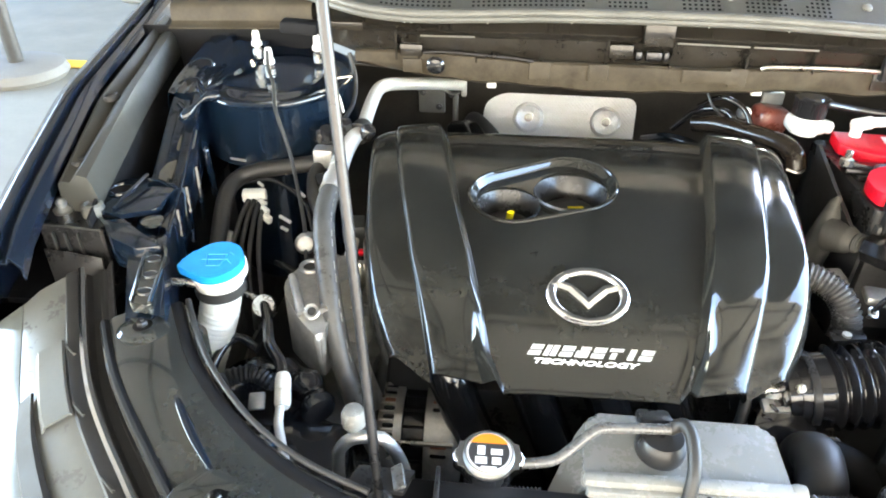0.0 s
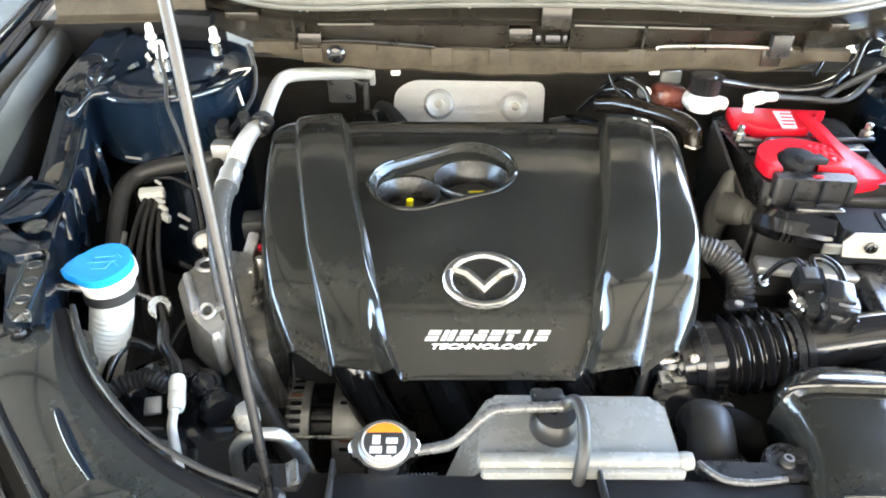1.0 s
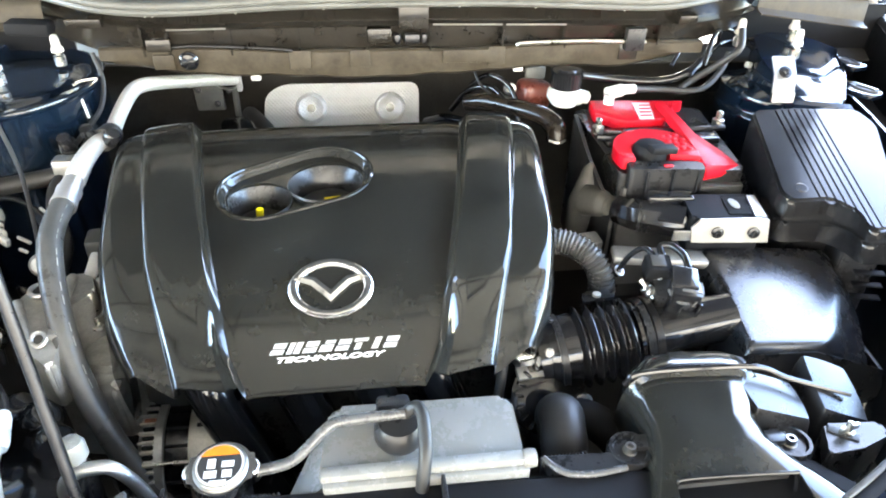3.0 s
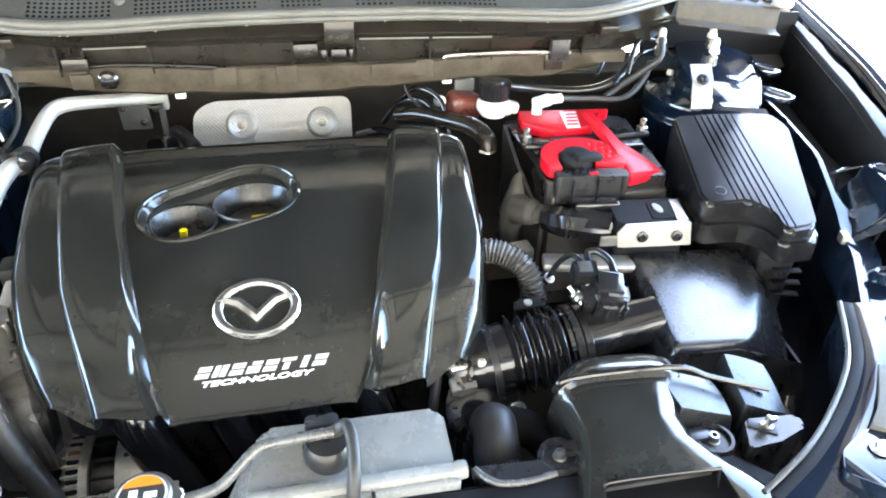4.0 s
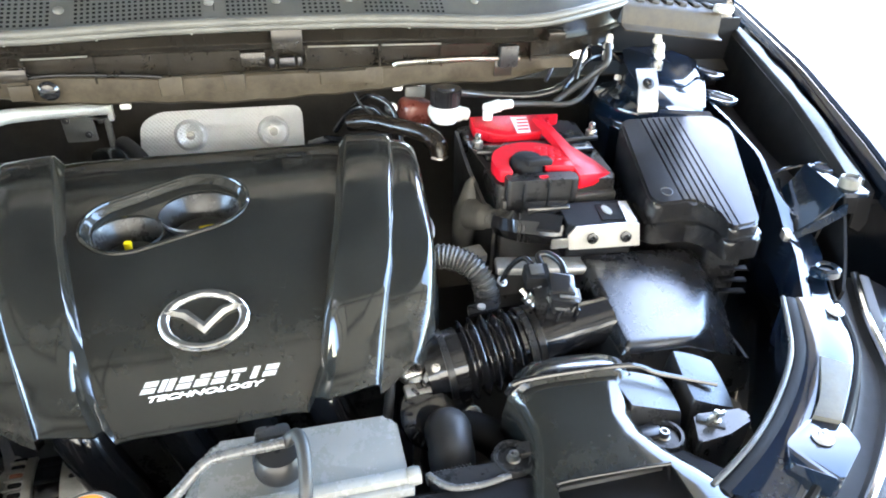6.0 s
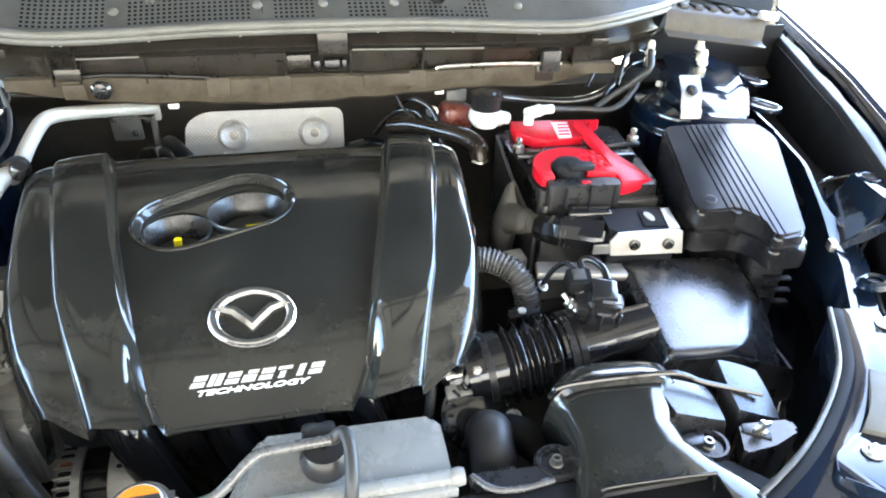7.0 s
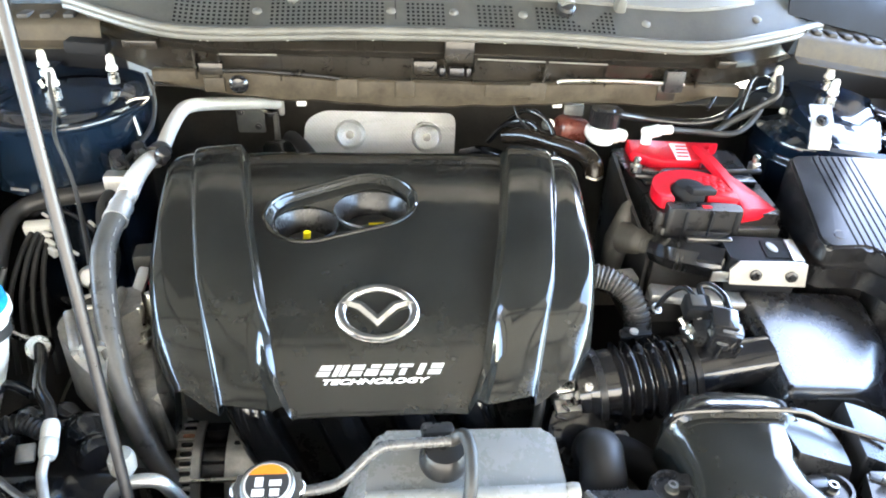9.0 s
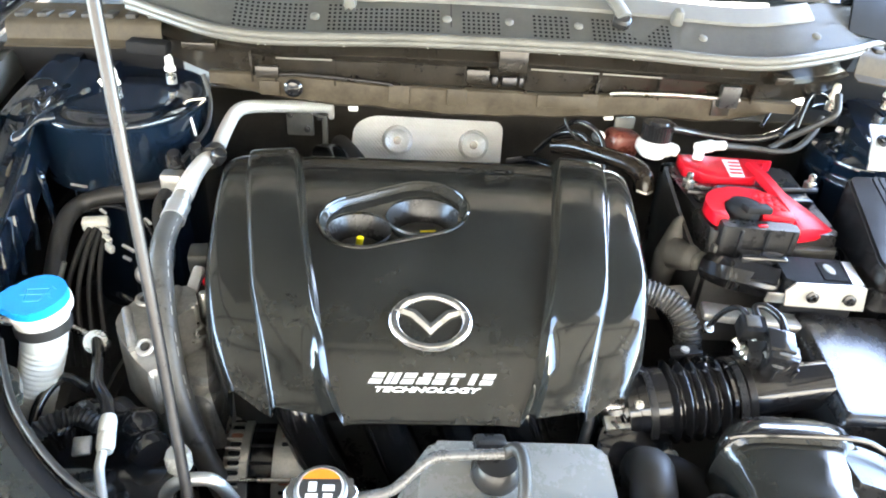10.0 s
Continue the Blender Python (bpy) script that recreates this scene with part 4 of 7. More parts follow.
# near-black sheet added so the panel's holes look shaded
part("dark_under_fill", loft([[(x, panel_yz(x, v)[0], panel_yz(x, v)[1] - 0.012) for v in span(0, 1, 6)] for x in span(-0.33, 0.83, 40)], thick=0.001), LINING, scuttle)
for x in (-0.055, 0.137, 0.229, 0.333, 0.525, 0.715):
    y, z = panel_yz(x, 0.34)
    part("push_pin", lathe([(0.001, 0.0), (0.0070, 0.0), (0.0070, 0.0012), (0.0045, 0.003), (0.001, 0.003)], pose(x, y, z + 0.001, 30, 0, 0), 18), GRILLE, scuttle)
for x, v in ((-0.006, 0.60), (0.488, 0.62)):
    y, z = panel_yz(x, v)
    part("washer_jet", block((x, y, z + 0.007), (0.022, 0.026, 0.030), 0.006, (25, 0, 0), taper=0.6), GRILLE, scuttle)
part("panel_seam", loft([[(x, panel_yz(x, v)[0], panel_yz(x, v)[1] + 0.0008) for x in (0.1425, 0.1440)] for v in span(0.2, 0.95, 8)], thick=0.0008), MATT, scuttle)
part("panel_step", loft([[(x, panel_yz(x, 0.66)[0] - 0.002, panel_yz(x, 0.66)[1] + 0.000), (x, panel_yz(x, 0.66)[0], panel_yz(x, 0.66)[1] + 0.0045), (x, panel_yz(x, 0.66)[0] + 0.012, panel_yz(x, 0.66)[1] + 0.010), (x, panel_yz(x, 1.0)[0] + 0.004, panel_yz(x, 1.0)[1] + 0.002)] for x in span(-0.02, 0.72, 24)], thick=0.001), GRILLE, scuttle)
part("windscreen", loft([[(x, 1.112 + 0.05 * ((x - 0.26) / 0.6) ** 2 + 1.4 * u, 1.268 + 0.75 * u) for u in (0, 0.5, 1.0)] for x in span(-0.5, 1.02, 16)], thick=0.005), WIND, car, "dark tinted windscreen")
for s in (-1, 1):
    part("windscreen_pillar", loft([[(0.26 + s * 0.64, 1.18 + 1.4 * u, 1.22 + 0.75 * u), (0.26 + s * 0.70, 1.15 + 1.4 * u, 1.23 + 0.75 * u), (0.26 + s * 0.84, 1.20 + 1.4 * u, 1.20 + 0.75 * u), (0.26 + s * 0.92, 1.28 + 1.4 * u, 1.11 + 0.75 * u), (0.26 + s * 0.93, 1.30 + 1.4 * u, 0.62 + 0.75 * u)] for u in (0, 0.3, 0.7, 1.0)], thick=0.004), BAY_PAINT, car, "dark windscreen pillar")
y, z = panel_yz(0.400, 0.46)
wiper = thing("wiper", (0.40, y, z), "grey windscreen wiper arm on its pivot", "wiper")
part("pivot", lathe([(0.001, -0.010), (0.014, -0.010), (0.014, 0.005), (0.010, 0.009), (0.001, 0.010)], pose(0.40, y, z + 0.004, 30, 0, 0), 22), BLACK, wiper)
part("arm", tube([(0.402, y - 0.004, z + 0.012), (0.392, y + 0.016, z + 0.026), (0.376, y + 0.040, z + 0.042), (0.350, y + 0.085, z + 0.062), (0.32, y + 0.15, z + 0.10)], lambda u: 0.0135 - 0.004 * u, 10, 5, flat=0.5), GRILLE, wiper)
part("blade", tube([(0.70, 1.150, 1.298), (0.56, 1.142, 1.298), (0.40, 1.145, 1.302)], 0.005, 8, 5), RUBBER, wiper)

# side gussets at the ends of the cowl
for s, x0, x1 in ((-1, -0.285, -0.52), (1, 0.792, 1.00)):
    rows = []
    for u in span(0, 1, 10):
        x = x0 + (x1 - x0) * u
        z = 1.201 - 0.012 * u if s < 0 else 1.208 - 0.026 * u
        h = 0.028 if s < 0 else 0.034 + 0.006 * u
        y = 1.064 + 0.02 * u
        rows.append([(x, y + 0.075, z + 0.012), (x, y + 0.014, z + 0.003), (x, y + 0.006, z), (x, y + 0.002, z - 0.005), (x, y, z - h + 0.004), (x, y - 0.004, z - h), (x, y - 0.016, z - h - 0.003)])
    gus = part("cowl_gusset", loft(rows, thick=0.002), TAN, car, "dusty tan cowl end piece")
    for u in span(0.06, 0.92, 7):
        x = x0 + (x1 - x0) * u
        z = 1.201 - 0.012 * u if s < 0 else 1.208 - 0.026 * u
        part("gusset_rib", block((x, 1.094 + 0.02 * u, z + 0.006), (0.016, 0.030, 0.008), 0.003), MATT, gus)
    if s > 0:
        part("end_cap", block((0.998, 1.082, 1.190), (0.034, 0.020, 0.014), 0.004, (0, 8, 10)), PALE, gus, "pale plastic end cap")
    else:
        part("drain_box", block((-0.300, 1.048, 1.172), (0.058, 0.030, 0.018), 0.004, (0, 3, 0)), LINING, gus)

# dark cover over the bonnet hinge, behind the gusset
part("hinge_cover", loft([[(0.788 + 0.254 * u, 1.109 + 0.026 * u, 1.232 - 0.050 * u), (0.792 + 0.258 * u, 1.124 + 0.026 * u, 1.257 - 0.043 * u), (0.801 + 0.267 * u, 1.150 + 0.026 * u, 1.289 - 0.052 * u), (0.814 + 0.271 * u, 1.193 + 0.017 * u, 1.309 - 0.073 * u)] for u in span(0, 1, 9)], thick=0.003), LINING, car, "dark cover over the bonnet hinge")

# the open bonnet overhead, held by its prop
hood_rows = []
for e in span(-1, 1, 14):
    x = 0.26 + 0.72 * e
    sag = 0.03 * ((x - 0.26) / 0.68) ** 2
    hood_rows.append([(0.26 + e * lerp([(0, 0.735), (0.15, 0.738), (0.40, 0.735), (0.8, 0.71), (1, 0.65)], l), 1.10 - 0.703 * l, 1.35 + 0.645 * l - sag * 0.6 + 0.05 * math.sin(math.pi * l)) for l in span(0, 1.0, 17)])
part("bonnet", loft(hood_rows, thick=0.03), FELT, car, "grey-lined underside of the raised bonnet")

# ---- engine and its cover ----
ECX = 0.115
COVER_Z = [(0.0, 0.962), (0.0233, 0.9695), (0.0605, 0.980), (0.0977, 0.9915), (0.1251, 1.0010), (0.193, 1.0185), (0.2905, 1.034), (0.4363, 1.047), (0.6307, 1.059), (0.8056, 1.068), (0.9028, 1.070), (0.961, 1.066), (0.99, 1.056), (1.0, 1.045)]


def cover_edges(y):
    """Half widths of the cover at y: middle panel, top of its chamfer, crease, outer edge."""
    return (lerp([(0.51, 0.088), (0.54, 0.104), (0.61, 0.121), (0.72, 0.145), (0.93, 0.180)], y), lerp([(0.51, 0.0965), (0.54, 0.113), (0.61, 0.1305), (0.72, 0.1555), (0.93, 0.1905)], y),
            lerp([(0.53, 0.163), (0.56, 0.172), (0.64, 0.198), (0.83, 0.238), (0.93, 0.252)], y), lerp([(0.54, 0.205), (0.56, 0.221), (0.60, 0.241), (0.68, 0.261), (0.80, 0.275), (0.93, 0.287)], y))


def cover_z(x, y):
    """Height of the middle panel's skin."""
    return smooth_z((y - 0.505) / (0.935 - 0.505))


def smooth_z(u):
    e = 0.012
    return sum(lerp(COVER_Z, u + k * e) for k in (-1, -0.5, 0, 0.5, 1)) / 5


def cover_mesh():
    # columns from the middle outwards: (which edge pair, share, rise over the middle panel)
    cols = [(0, 0.0, 0.0), (0, 0.25, 0.0), (0, 0.5, 0.0), (0, 0.75, 0.0), (0, 0.93, -0.001), (0, 0.985, -0.0022), (0, 1.0, -0.0020), (1, 0.15, 0.000), (1, 0.82, 0.0095), (1, 0.95, 0.0108), (2, 0.04, 0.0112), (2, 0.125, 0.0113), (2, 0.3, 0.0112), (2, 0.6, 0.0106), (2, 0.9, 0.0094),
            (2, 0.965, 0.0078), (2, 0.99, 0.0062), (3, 0.02, 0.0012), (3, 0.06, 0.0006), (3, 0.35, -0.0002), (3, 0.6, -0.0018), (3, 0.78, -0.0038), (3, 0.89, -0.0070), (3, 0.96, -0.015), (3, 1.0, -0.036)]
    full = [(c, -1) for c in cols[::-1]] + [(c, 1) for c in cols[1:]]
    us = [0, 0.012, 0.025, 0.04, 0.06, 0.085, 0.11, 0.14, 0.175, 0.21, 0.26, 0.31, 0.37, 0.43, 0.5, 0.57, 0.64, 0.71, 0.78, 0.84, 0.885, 0.92, 0.945, 0.965, 0.98, 0.99, 1.0]
    rows = []
    for (k, f, rise), s in full:
        front = {0: 0.505, 1: 0.505 + 0.006 * f, 2: 0.511 + 0.007 * min(1.0, f * 8) + 0.016 * f, 3: 0.534 + 0.028 * f ** 1.5}[k]
        back = {0: 0.935, 1: 0.935 + 0.010 * f, 2: 0.945 - 0.012 * f, 3: 0.930 - 0.03 * f ** 2}[k]
        row = []
        for u in us:
            y = front + (back - front) * u
            e = (0.0,) + cover_edges(y)
            x = e[k] + (e[k + 1] - e[k]) * f
            if k == 3:
                x -= 0.006 * f * max(0, 1 - u / 0.14) ** 2 + 0.02 * f * max(0, (u - 0.93) / 0.07) ** 2
            z = smooth_z(u) - (0.016 * min(1.0, f * 8) * max(0, 1 - u / 0.17) ** 1.3 if k == 2 else 0) + rise * (1 if u < 0.9 else 1 - 0.5 * (u - 0.9) / 0.1)
            if k == 3:
                z -= 0.007 * (1 - f) * max(0.0, (0.5 - u) / 0.5)
            if k == 3 and u < 0.15:
                z += (0.020 * f * f - 0.016) * (1 - u / 0.15)
            row.append((ECX + s * x, y, z))
        p, q = Vector(row[0]), Vector(row[-1])
        rows.append([p + Vector((0, 0.020, -0.014)), p + Vector((0, 0.004, -0.006))] + row + [q + Vector((0, 0.003, -0.02)), q + Vector((0, 0.004, -0.05))])
    # side skirts
    left = [[Vector(p) + Vector((-0.004 * k + 0.002, 0, -0.022 * k)) for p in rows[0]] for k in (2, 1)]
    right = [[Vector(p) + Vector((0.004 * k - 0.002, 0, -0.022 * k)) for p in rows[-1]] for k in (1, 2)]
    return loft(left + rows + right, thick=0.0028)


engine_cover = thing("engine_cover", (ECX, 0.72, 0.93), "glossy black plastic engine cover with raised wings and a chrome badge", "engine cover")
top = part("cover_top", cover_mesh(), COVER, engine_cover)


# the well round oil filler and dipstick
def hull(c1, r1, c2, r2, n=20):
    """The outline round two circles."""
    a, b = Vector(c1), Vector(c2)
    d = b - a
    base, lean = math.atan2(d.y, d.x), math.acos((r1 - r2) / d.length)
    pts = [a + r1 * Vector((math.cos(t), math.sin(t))) for t in span(base + lean, base + math.tau - lean, n)]
    return [tuple(p) for p in pts] + [tuple(b + r2 * Vector((math.cos(t), math.sin(t)))) for t in span(base - lean, base + lean, n)]


WELL_A, WELL_B = (0.027, 0.747), (0.107, 0.778)
outline = hull((0.030, 0.752), 0.052, (0.106, 0.785), 0.057)
cut(top, [cutter(prism(outline, 0.98, 1.12, 0))])
rim = []
for x, y in outline:
    rim.append((x, y, cover_z(x, y)))
bm = tube(rim + rim[:1], 0.0026, 8, 1)
well = part("filler_well", bm, COVER, engine_cover, "rounded recess round filler cap and dipstick")
cx, cy = 0.072, 0.771
def inset(k, dz):
    return [(cx + (x - cx) * k, cy + (y - cy) * k, cover_z(x, y) + dz) for x, y in outline]
part("well_wall", loft([inset(1.0, 0.0), inset(0.985, -0.0015), inset(0.965, -0.004), inset(0.925, -0.0095), inset(0.915, -0.0105), inset(0.88, -0.0110)], closed=True, thick=0.0012), COVER, engine_cover, "bevelled rim of the recess")
bm = prism([(cx + (x - cx) * 0.925, cy + (y - cy) * 0.925) for x, y in outline], 1.012, lambda x, y: cover_z(x, y) - 0.0112, 0)
floor_ob = part("well_floor", bm, COVER, engine_cover)
cut(floor_ob, [cutter(lathe([(0.0385, 0.98), (0.0390, 1.10)], pose(*WELL_A, 0), 32)), cutter(lathe([(0.0465, 0.98), (0.0470, 1.10)], pose(*WELL_B, 0), 36))])
for c, r, depth in ((WELL_A, 0.0388, 0.034), (WELL_B, 0.0468, 0.034)):
    z = cover_z(*c) - 0.0105
    rows = [[(c[0] + rr * math.cos(k * math.tau / 36), c[1] + rr * math.sin(k * math.tau / 36), z + dz) for k in range(36)] for rr, dz in ((r * 1.03, -0.001), (r * 1.01, 0.0012), (r * 0.985, 0.0), (r * 0.93, -depth * 0.55), (r * 0.90, -depth * 0.6), (r * 0.87, -depth), (0.002, -depth - 0.001))]
    # cup grey includes the sheen of its walls
    cup = part("well_cup", loft(rows, closed=True), CUP, engine_cover, "dusty dark cup, wall reflections put into its grey")
    part("inner_dome", lathe([(r * 0.80, -depth), (r * 0.76, -depth + 0.006), (r * 0.70, -depth + 0.0085), (r * 0.45, -depth + 0.0098), (0.001, -depth + 0.010)], pose(*c, z), 36), DOME, cup)
part("filler_grip", block((WELL_B[0], WELL_B[1] - 0.012, 1.0285), (0.050, 0.007, 0.008), 0.002, (0, 0, 6)), BLACK, engine_cover, "black oil filler cap grip")
part("print_bar", block((WELL_B[0] + 0.006, WELL_B[1] - 0.009, 1.0328), (0.020, 0.004, 0.001), 0, (0, 0, 6)), YELLOW, engine_cover, "faded yellow print")
part("dipstick", tube([(0.026, 0.742, 1.012), (0.028, 0.732, 1.028), (0.030, 0.726, 1.046)], 0.0044, 10, 4, flat=0.6), YELLOW, engine_cover, "yellow dipstick handle")

# badge: an oval ring with a winged bar, on the slope
slope = math.degrees(math.atan2(cover_z(0, 0.62) - cover_z(0, 0.57), 0.05))
BADGE = pose(0.1125, 0.594, cover_z(0, 0.594) + 0.0015, slope, 0, -1)
rows = []
for k in range(64):
    a = k * math.tau / 64
    c, s = math.cos(a), math.sin(a)
    w = 0.0078 + 0.0022 * abs(c)
    rows.append([BADGE @ Vector(((0.0440 - o * w) * c, (0.0345 - o * w) * s, h)) for o, h in ((0, 0), (0, 0.003), (0.18, 0.0052), (0.5, 0.0060), (0.82, 0.0052), (1, 0.003), (1, 0))])
rows.append(rows[0])
badge = part("badge_ring", loft(rows), CHROME, engine_cover, "chrome oval badge ring")
wing_a = [(-0.0370, 0.0125), (-0.0290, 0.0150), (-0.0160, 0.0120), (-0.0050, 0.0010), (0.0, -0.0040), (0.0050, 0.0010), (0.0160, 0.0120), (0.0290, 0.0150), (0.0370, 0.0125)]
wing_b = [(-0.0390, 0.0070), (-0.0300, 0.0065), (-0.0210, 0.0030), (-0.0080, -0.0090), (0.0, -0.0175), (0.0080, -0.0090), (0.0210, 0.0030), (0.0300, 0.0065), (0.0390, 0.0070)]
rows = [[BADGE @ Vector((*p, 0.000)) for p in wing_a], [BADGE @ Vector((*p, 0.0042)) for p in wing_a], [BADGE @ Vector(((p[0] + q[0]) / 2, (p[1] + q[1]) / 2, 0.0062)) for p, q in zip(wing_a, wing_b)],
        [BADGE @ Vector((*p, 0.0042)) for p in wing_b], [BADGE @ Vector((*p, 0.000)) for p in wing_b]]
part("badge_wing", loft(rows), CHROME, engine_cover, "chrome winged bar of the badge")
part("badge_back", lathe([(0.001, 0.0), (1.0, 0.0), (1.0, 0.0012), (0.001, 0.0012)], BADGE @ Matrix.Diagonal((0.041, 0.0315, 1, 1)), 48), COVER, engine_cover)

# lettering: slanted white blocks for the name, a readable word below
def skin(x, y, h=0.0012):
    return Vector((x, y, cover_z(x, y) + h))
x0, xn = 0.0500, 0.1790
step = (xn - x0) / 8
for i in range(8):
    a = x0 + i * step
    def glyph(pts):
        bm = bmesh.new()
        for quad in pts:
            bm.faces.new([bm.verts.new(skin(a + (u * 0.95 + 0.36 * v - 0.05) * step, 0.5376 + v * 0.0092)) for u, v in quad])
        bmesh.ops.solidify(bm, geom=bm.faces[:], thickness=0.0006)
        return bm
    solid = [[(0, 0), (0.86, 0), (0.86, 0.44), (0, 0.44)], [(0.03, 0.54), (0.86, 0.54), (0.86, 1), (0.03, 1)]]
    part("name_mark", glyph((solid, [[(0, 0), (0.36, 0), (0.36, 1), (0, 1)], [(0.44, 0), (0.86, 0), (0.86, 1), (0.44, 1)]], solid, [[(0, 0), (0.86, 0), (0.86, 0.62), (0, 0.62)], [(0.2, 0.7), (0.86, 0.7), (0.86, 1), (0.2, 1)]], solid, [[(0.2, 0), (0.6, 0), (0.6, 0.6), (0.2, 0.6)], [(0, 0.7), (0.9, 0.7), (0.9, 1), (0, 1)]], [[(0.3, 0), (0.72, 0), (0.72, 1), (0.3, 1)]], solid)[i]), WHITE_PRINT, engine_cover, "white slanted lettering block")
wd = word("TECHNOLOGY", 0.0145, Matrix(), 0.30, 0.0003)
xsv = [v.co.x for v in wd.verts]
wide = max(xsv) - min(xsv)
for v in wd.verts:
    u = (v.co.x - min(xsv)) / wide
    px, py = 0.0570 + u * 0.108, 0.5312 + v.co.y * 0.40
    v.co = skin(px, py, 0.0008 + v.co.z)
part("lettering", wd, WHITE_PRINT, engine_cover, "white printed word", 30)

# the engine under the cover
engine = thing("engine", (0.12, 0.72, 0.55), "black and grey engine block under the cover", "engine")
part("block", block((0.11, 0.765, 0.72), (0.46, 0.30, 0.40), 0.02), MATT, engine)
part("head", block((0.11, 0.77, 0.955), (0.42, 0.27, 0.10), 0.015), MATT, engine)
for i, x in enumerate((-0.028, 0.066, 0.150, 0.225)):
    part("intake_runner", tube([(x - 0.012, 0.64, 0.925), (x - 0.008, 0.600, 0.905), (x + 0.010, 0.582, 0.86), (x + 0.034, 0.575, 0.80), (x + 0.05, 0.59, 0.72)], 0.026, 18, 6), BLACK_WET, engine, "glossy black intake runner")
for z in (0.86, 0.835, 0.80):
    part("manifold_rib", block((0.13, 0.605, z), (0.30, 0.03, 0.005), 0.001), BLACK, engine)
part("manifold", block((0.13, 0.62, 0.80), (0.34, 0.06, 0.16), 0.012), BLACK, engine)
side = part("side_case", prism(round_poly([(-0.20, 0.60), (-0.115, 0.585), (-0.10, 0.72), (-0.19, 0.73)], 0.02), 0.80, 0.915, 0.012), CAST, engine, "dull cast aluminium engine end")

# engine mount with studs
mount = thing("engine_mount", (-0.18, 0.64, 0.85), "cast aluminium engine mount bracket with studs and nuts", "engine mount")
part("bracket", prism(round_poly([(-0.232, 0.640), (-0.215, 0.690), (-0.165, 0.700), (-0.150, 0.660), (-0.168, 0.640), (-0.172, 0.592), (-0.178, 0.574), (-0.204, 0.592), (-0.228, 0.618)], 0.008), 0.90, lambda x, y: 0.900 + lerp([(0.50, 0.0), (0.56, 0.045), (0.62, 0.088), (0.70, 0.088)], y), 0.006, 3), CAST, mount)
for (xa, ya), (xb, yb) in (((-0.224, 0.645), (-0.203, 0.597)), ((-0.180, 0.688), (-0.178, 0.600))):
    za, zb = [0.905 + lerp([(0.50, 0.0), (0.56, 0.045), (0.62, 0.088), (0.70, 0.088)], y) for y in (ya, yb)]
    part("bracket_rib", tube([(xa, ya, za - 0.002), ((xa + xb) / 2, (ya + yb) / 2, (za + zb) / 2), (xb, yb, zb - 0.002)], 0.0055, 10, 4), CAST, mount)
for x, y, r in ((-0.208, 0.668, 0.009), (-0.192, 0.600, 0.006)):
    # dark disc on the casting puts the hole's shade into colour
    part("cast_hole", lathe([(0.001, 0.0), (r, 0.0), (r, 0.0015), (0.001, 0.0015)], pose(x, y, 0.900 + lerp([(0.50, 0.0), (0.56, 0.045), (0.62, 0.088), (0.70, 0.088)], y), 0 if y > 0.62 else 36, 0, 0), 20), MATT, mount)
    part("hole_boss", tube([pose(x, y, 0.902 + lerp([(0.50, 0.0), (0.56, 0.045), (0.62, 0.088), (0.70, 0.088)], y), 0 if y > 0.62 else 36, 0, 0) @ Vector((r * 1.3 * math.cos(a), r * 1.3 * math.sin(a), 0)) for a in span(0, math.tau, 21)], 0.0028, 8, 1), CAST, mount)
part("pad", prism(round_poly([(-0.205, 0.62), (-0.115, 0.60), (-0.10, 0.715), (-0.19, 0.72)], 0.02), 0.895, 0.928, 0.008), CAST, mount)
for x, y in ((-0.152, 0.686), (-0.157, 0.661)):
    part("stud", lathe([(0.0125, 0.926), (0.0125, 0.930), (0.0095, 0.931), (0.0090, 0.941), (0.0062, 0.942), (0.0062, 0.968), (0.0040, 0.972)], pose(x, y, 0.016), 16), STEEL, mount, "zinc stud and nut")
part("ground_lug", block((-0.168, 0.715, 0.985), (0.014, 0.04, 0.010), 0.004, (20, 10, 0)), PALE, mount, "pale cable lug")
part("red_clip", block((-0.153, 0.712, 0.985), (0.010, 0.008, 0.008), 0.002), RED, mount)
part("sensor_can", lathe([(0.002, -0.02), (0.014, -0.02), (0.014, 0.012), (0.010, 0.018), (0.002, 0.02)], pose(-0.232, 0.738, 0.978, 60, 20, 0), 20), CAST, mount)
part("relay_box", block((-0.168, 0.765, 0.985), (0.04, 0.035, 0.03), 0.005, (0, 0, 8)), SHROUD, mount, "grey plastic connector box")

# alternator
alt = thing("alternator", (-0.05, 0.60, 0.70), "alternator with slotted aluminium housings and a black stator", "alternator")
AX = pose(-0.05, 0.602, 0.785, 0, 90, 0)
part("end_housing", lathe([(0.02, -0.070), (0.050, -0.069), (0.062, -0.066), (0.068, -0.060), (0.069, -0.038), (0.060, -0.037), (0.02, -0.037)], AX, 40), CAST, alt, "dull aluminium end housing")
part("stator", lathe([(0.04, -0.038), (0.064, -0.038), (0.065, -0.036), (0.065, -0.012), (0.064, -0.010), (0.04, -0.010)], AX, 40), BLACK_GLOSS, alt)
for k in range(20):
    part("stator_rib", block((0, 0, 0), (0.004, 0.004, 0.026), 0.001), LINING, alt, at=AX @ pose(0, 0, 0, 0, 0, 18 * k) @ Matrix.Translation((0.0645, 0, -0.024)))
part("front_housing", lathe([(0.04, -0.011), (0.069, -0.010), (0.070, 0.014), (0.066, 0.026), (0.054, 0.034), (0.02, 0.036)], AX, 40), CAST, alt)
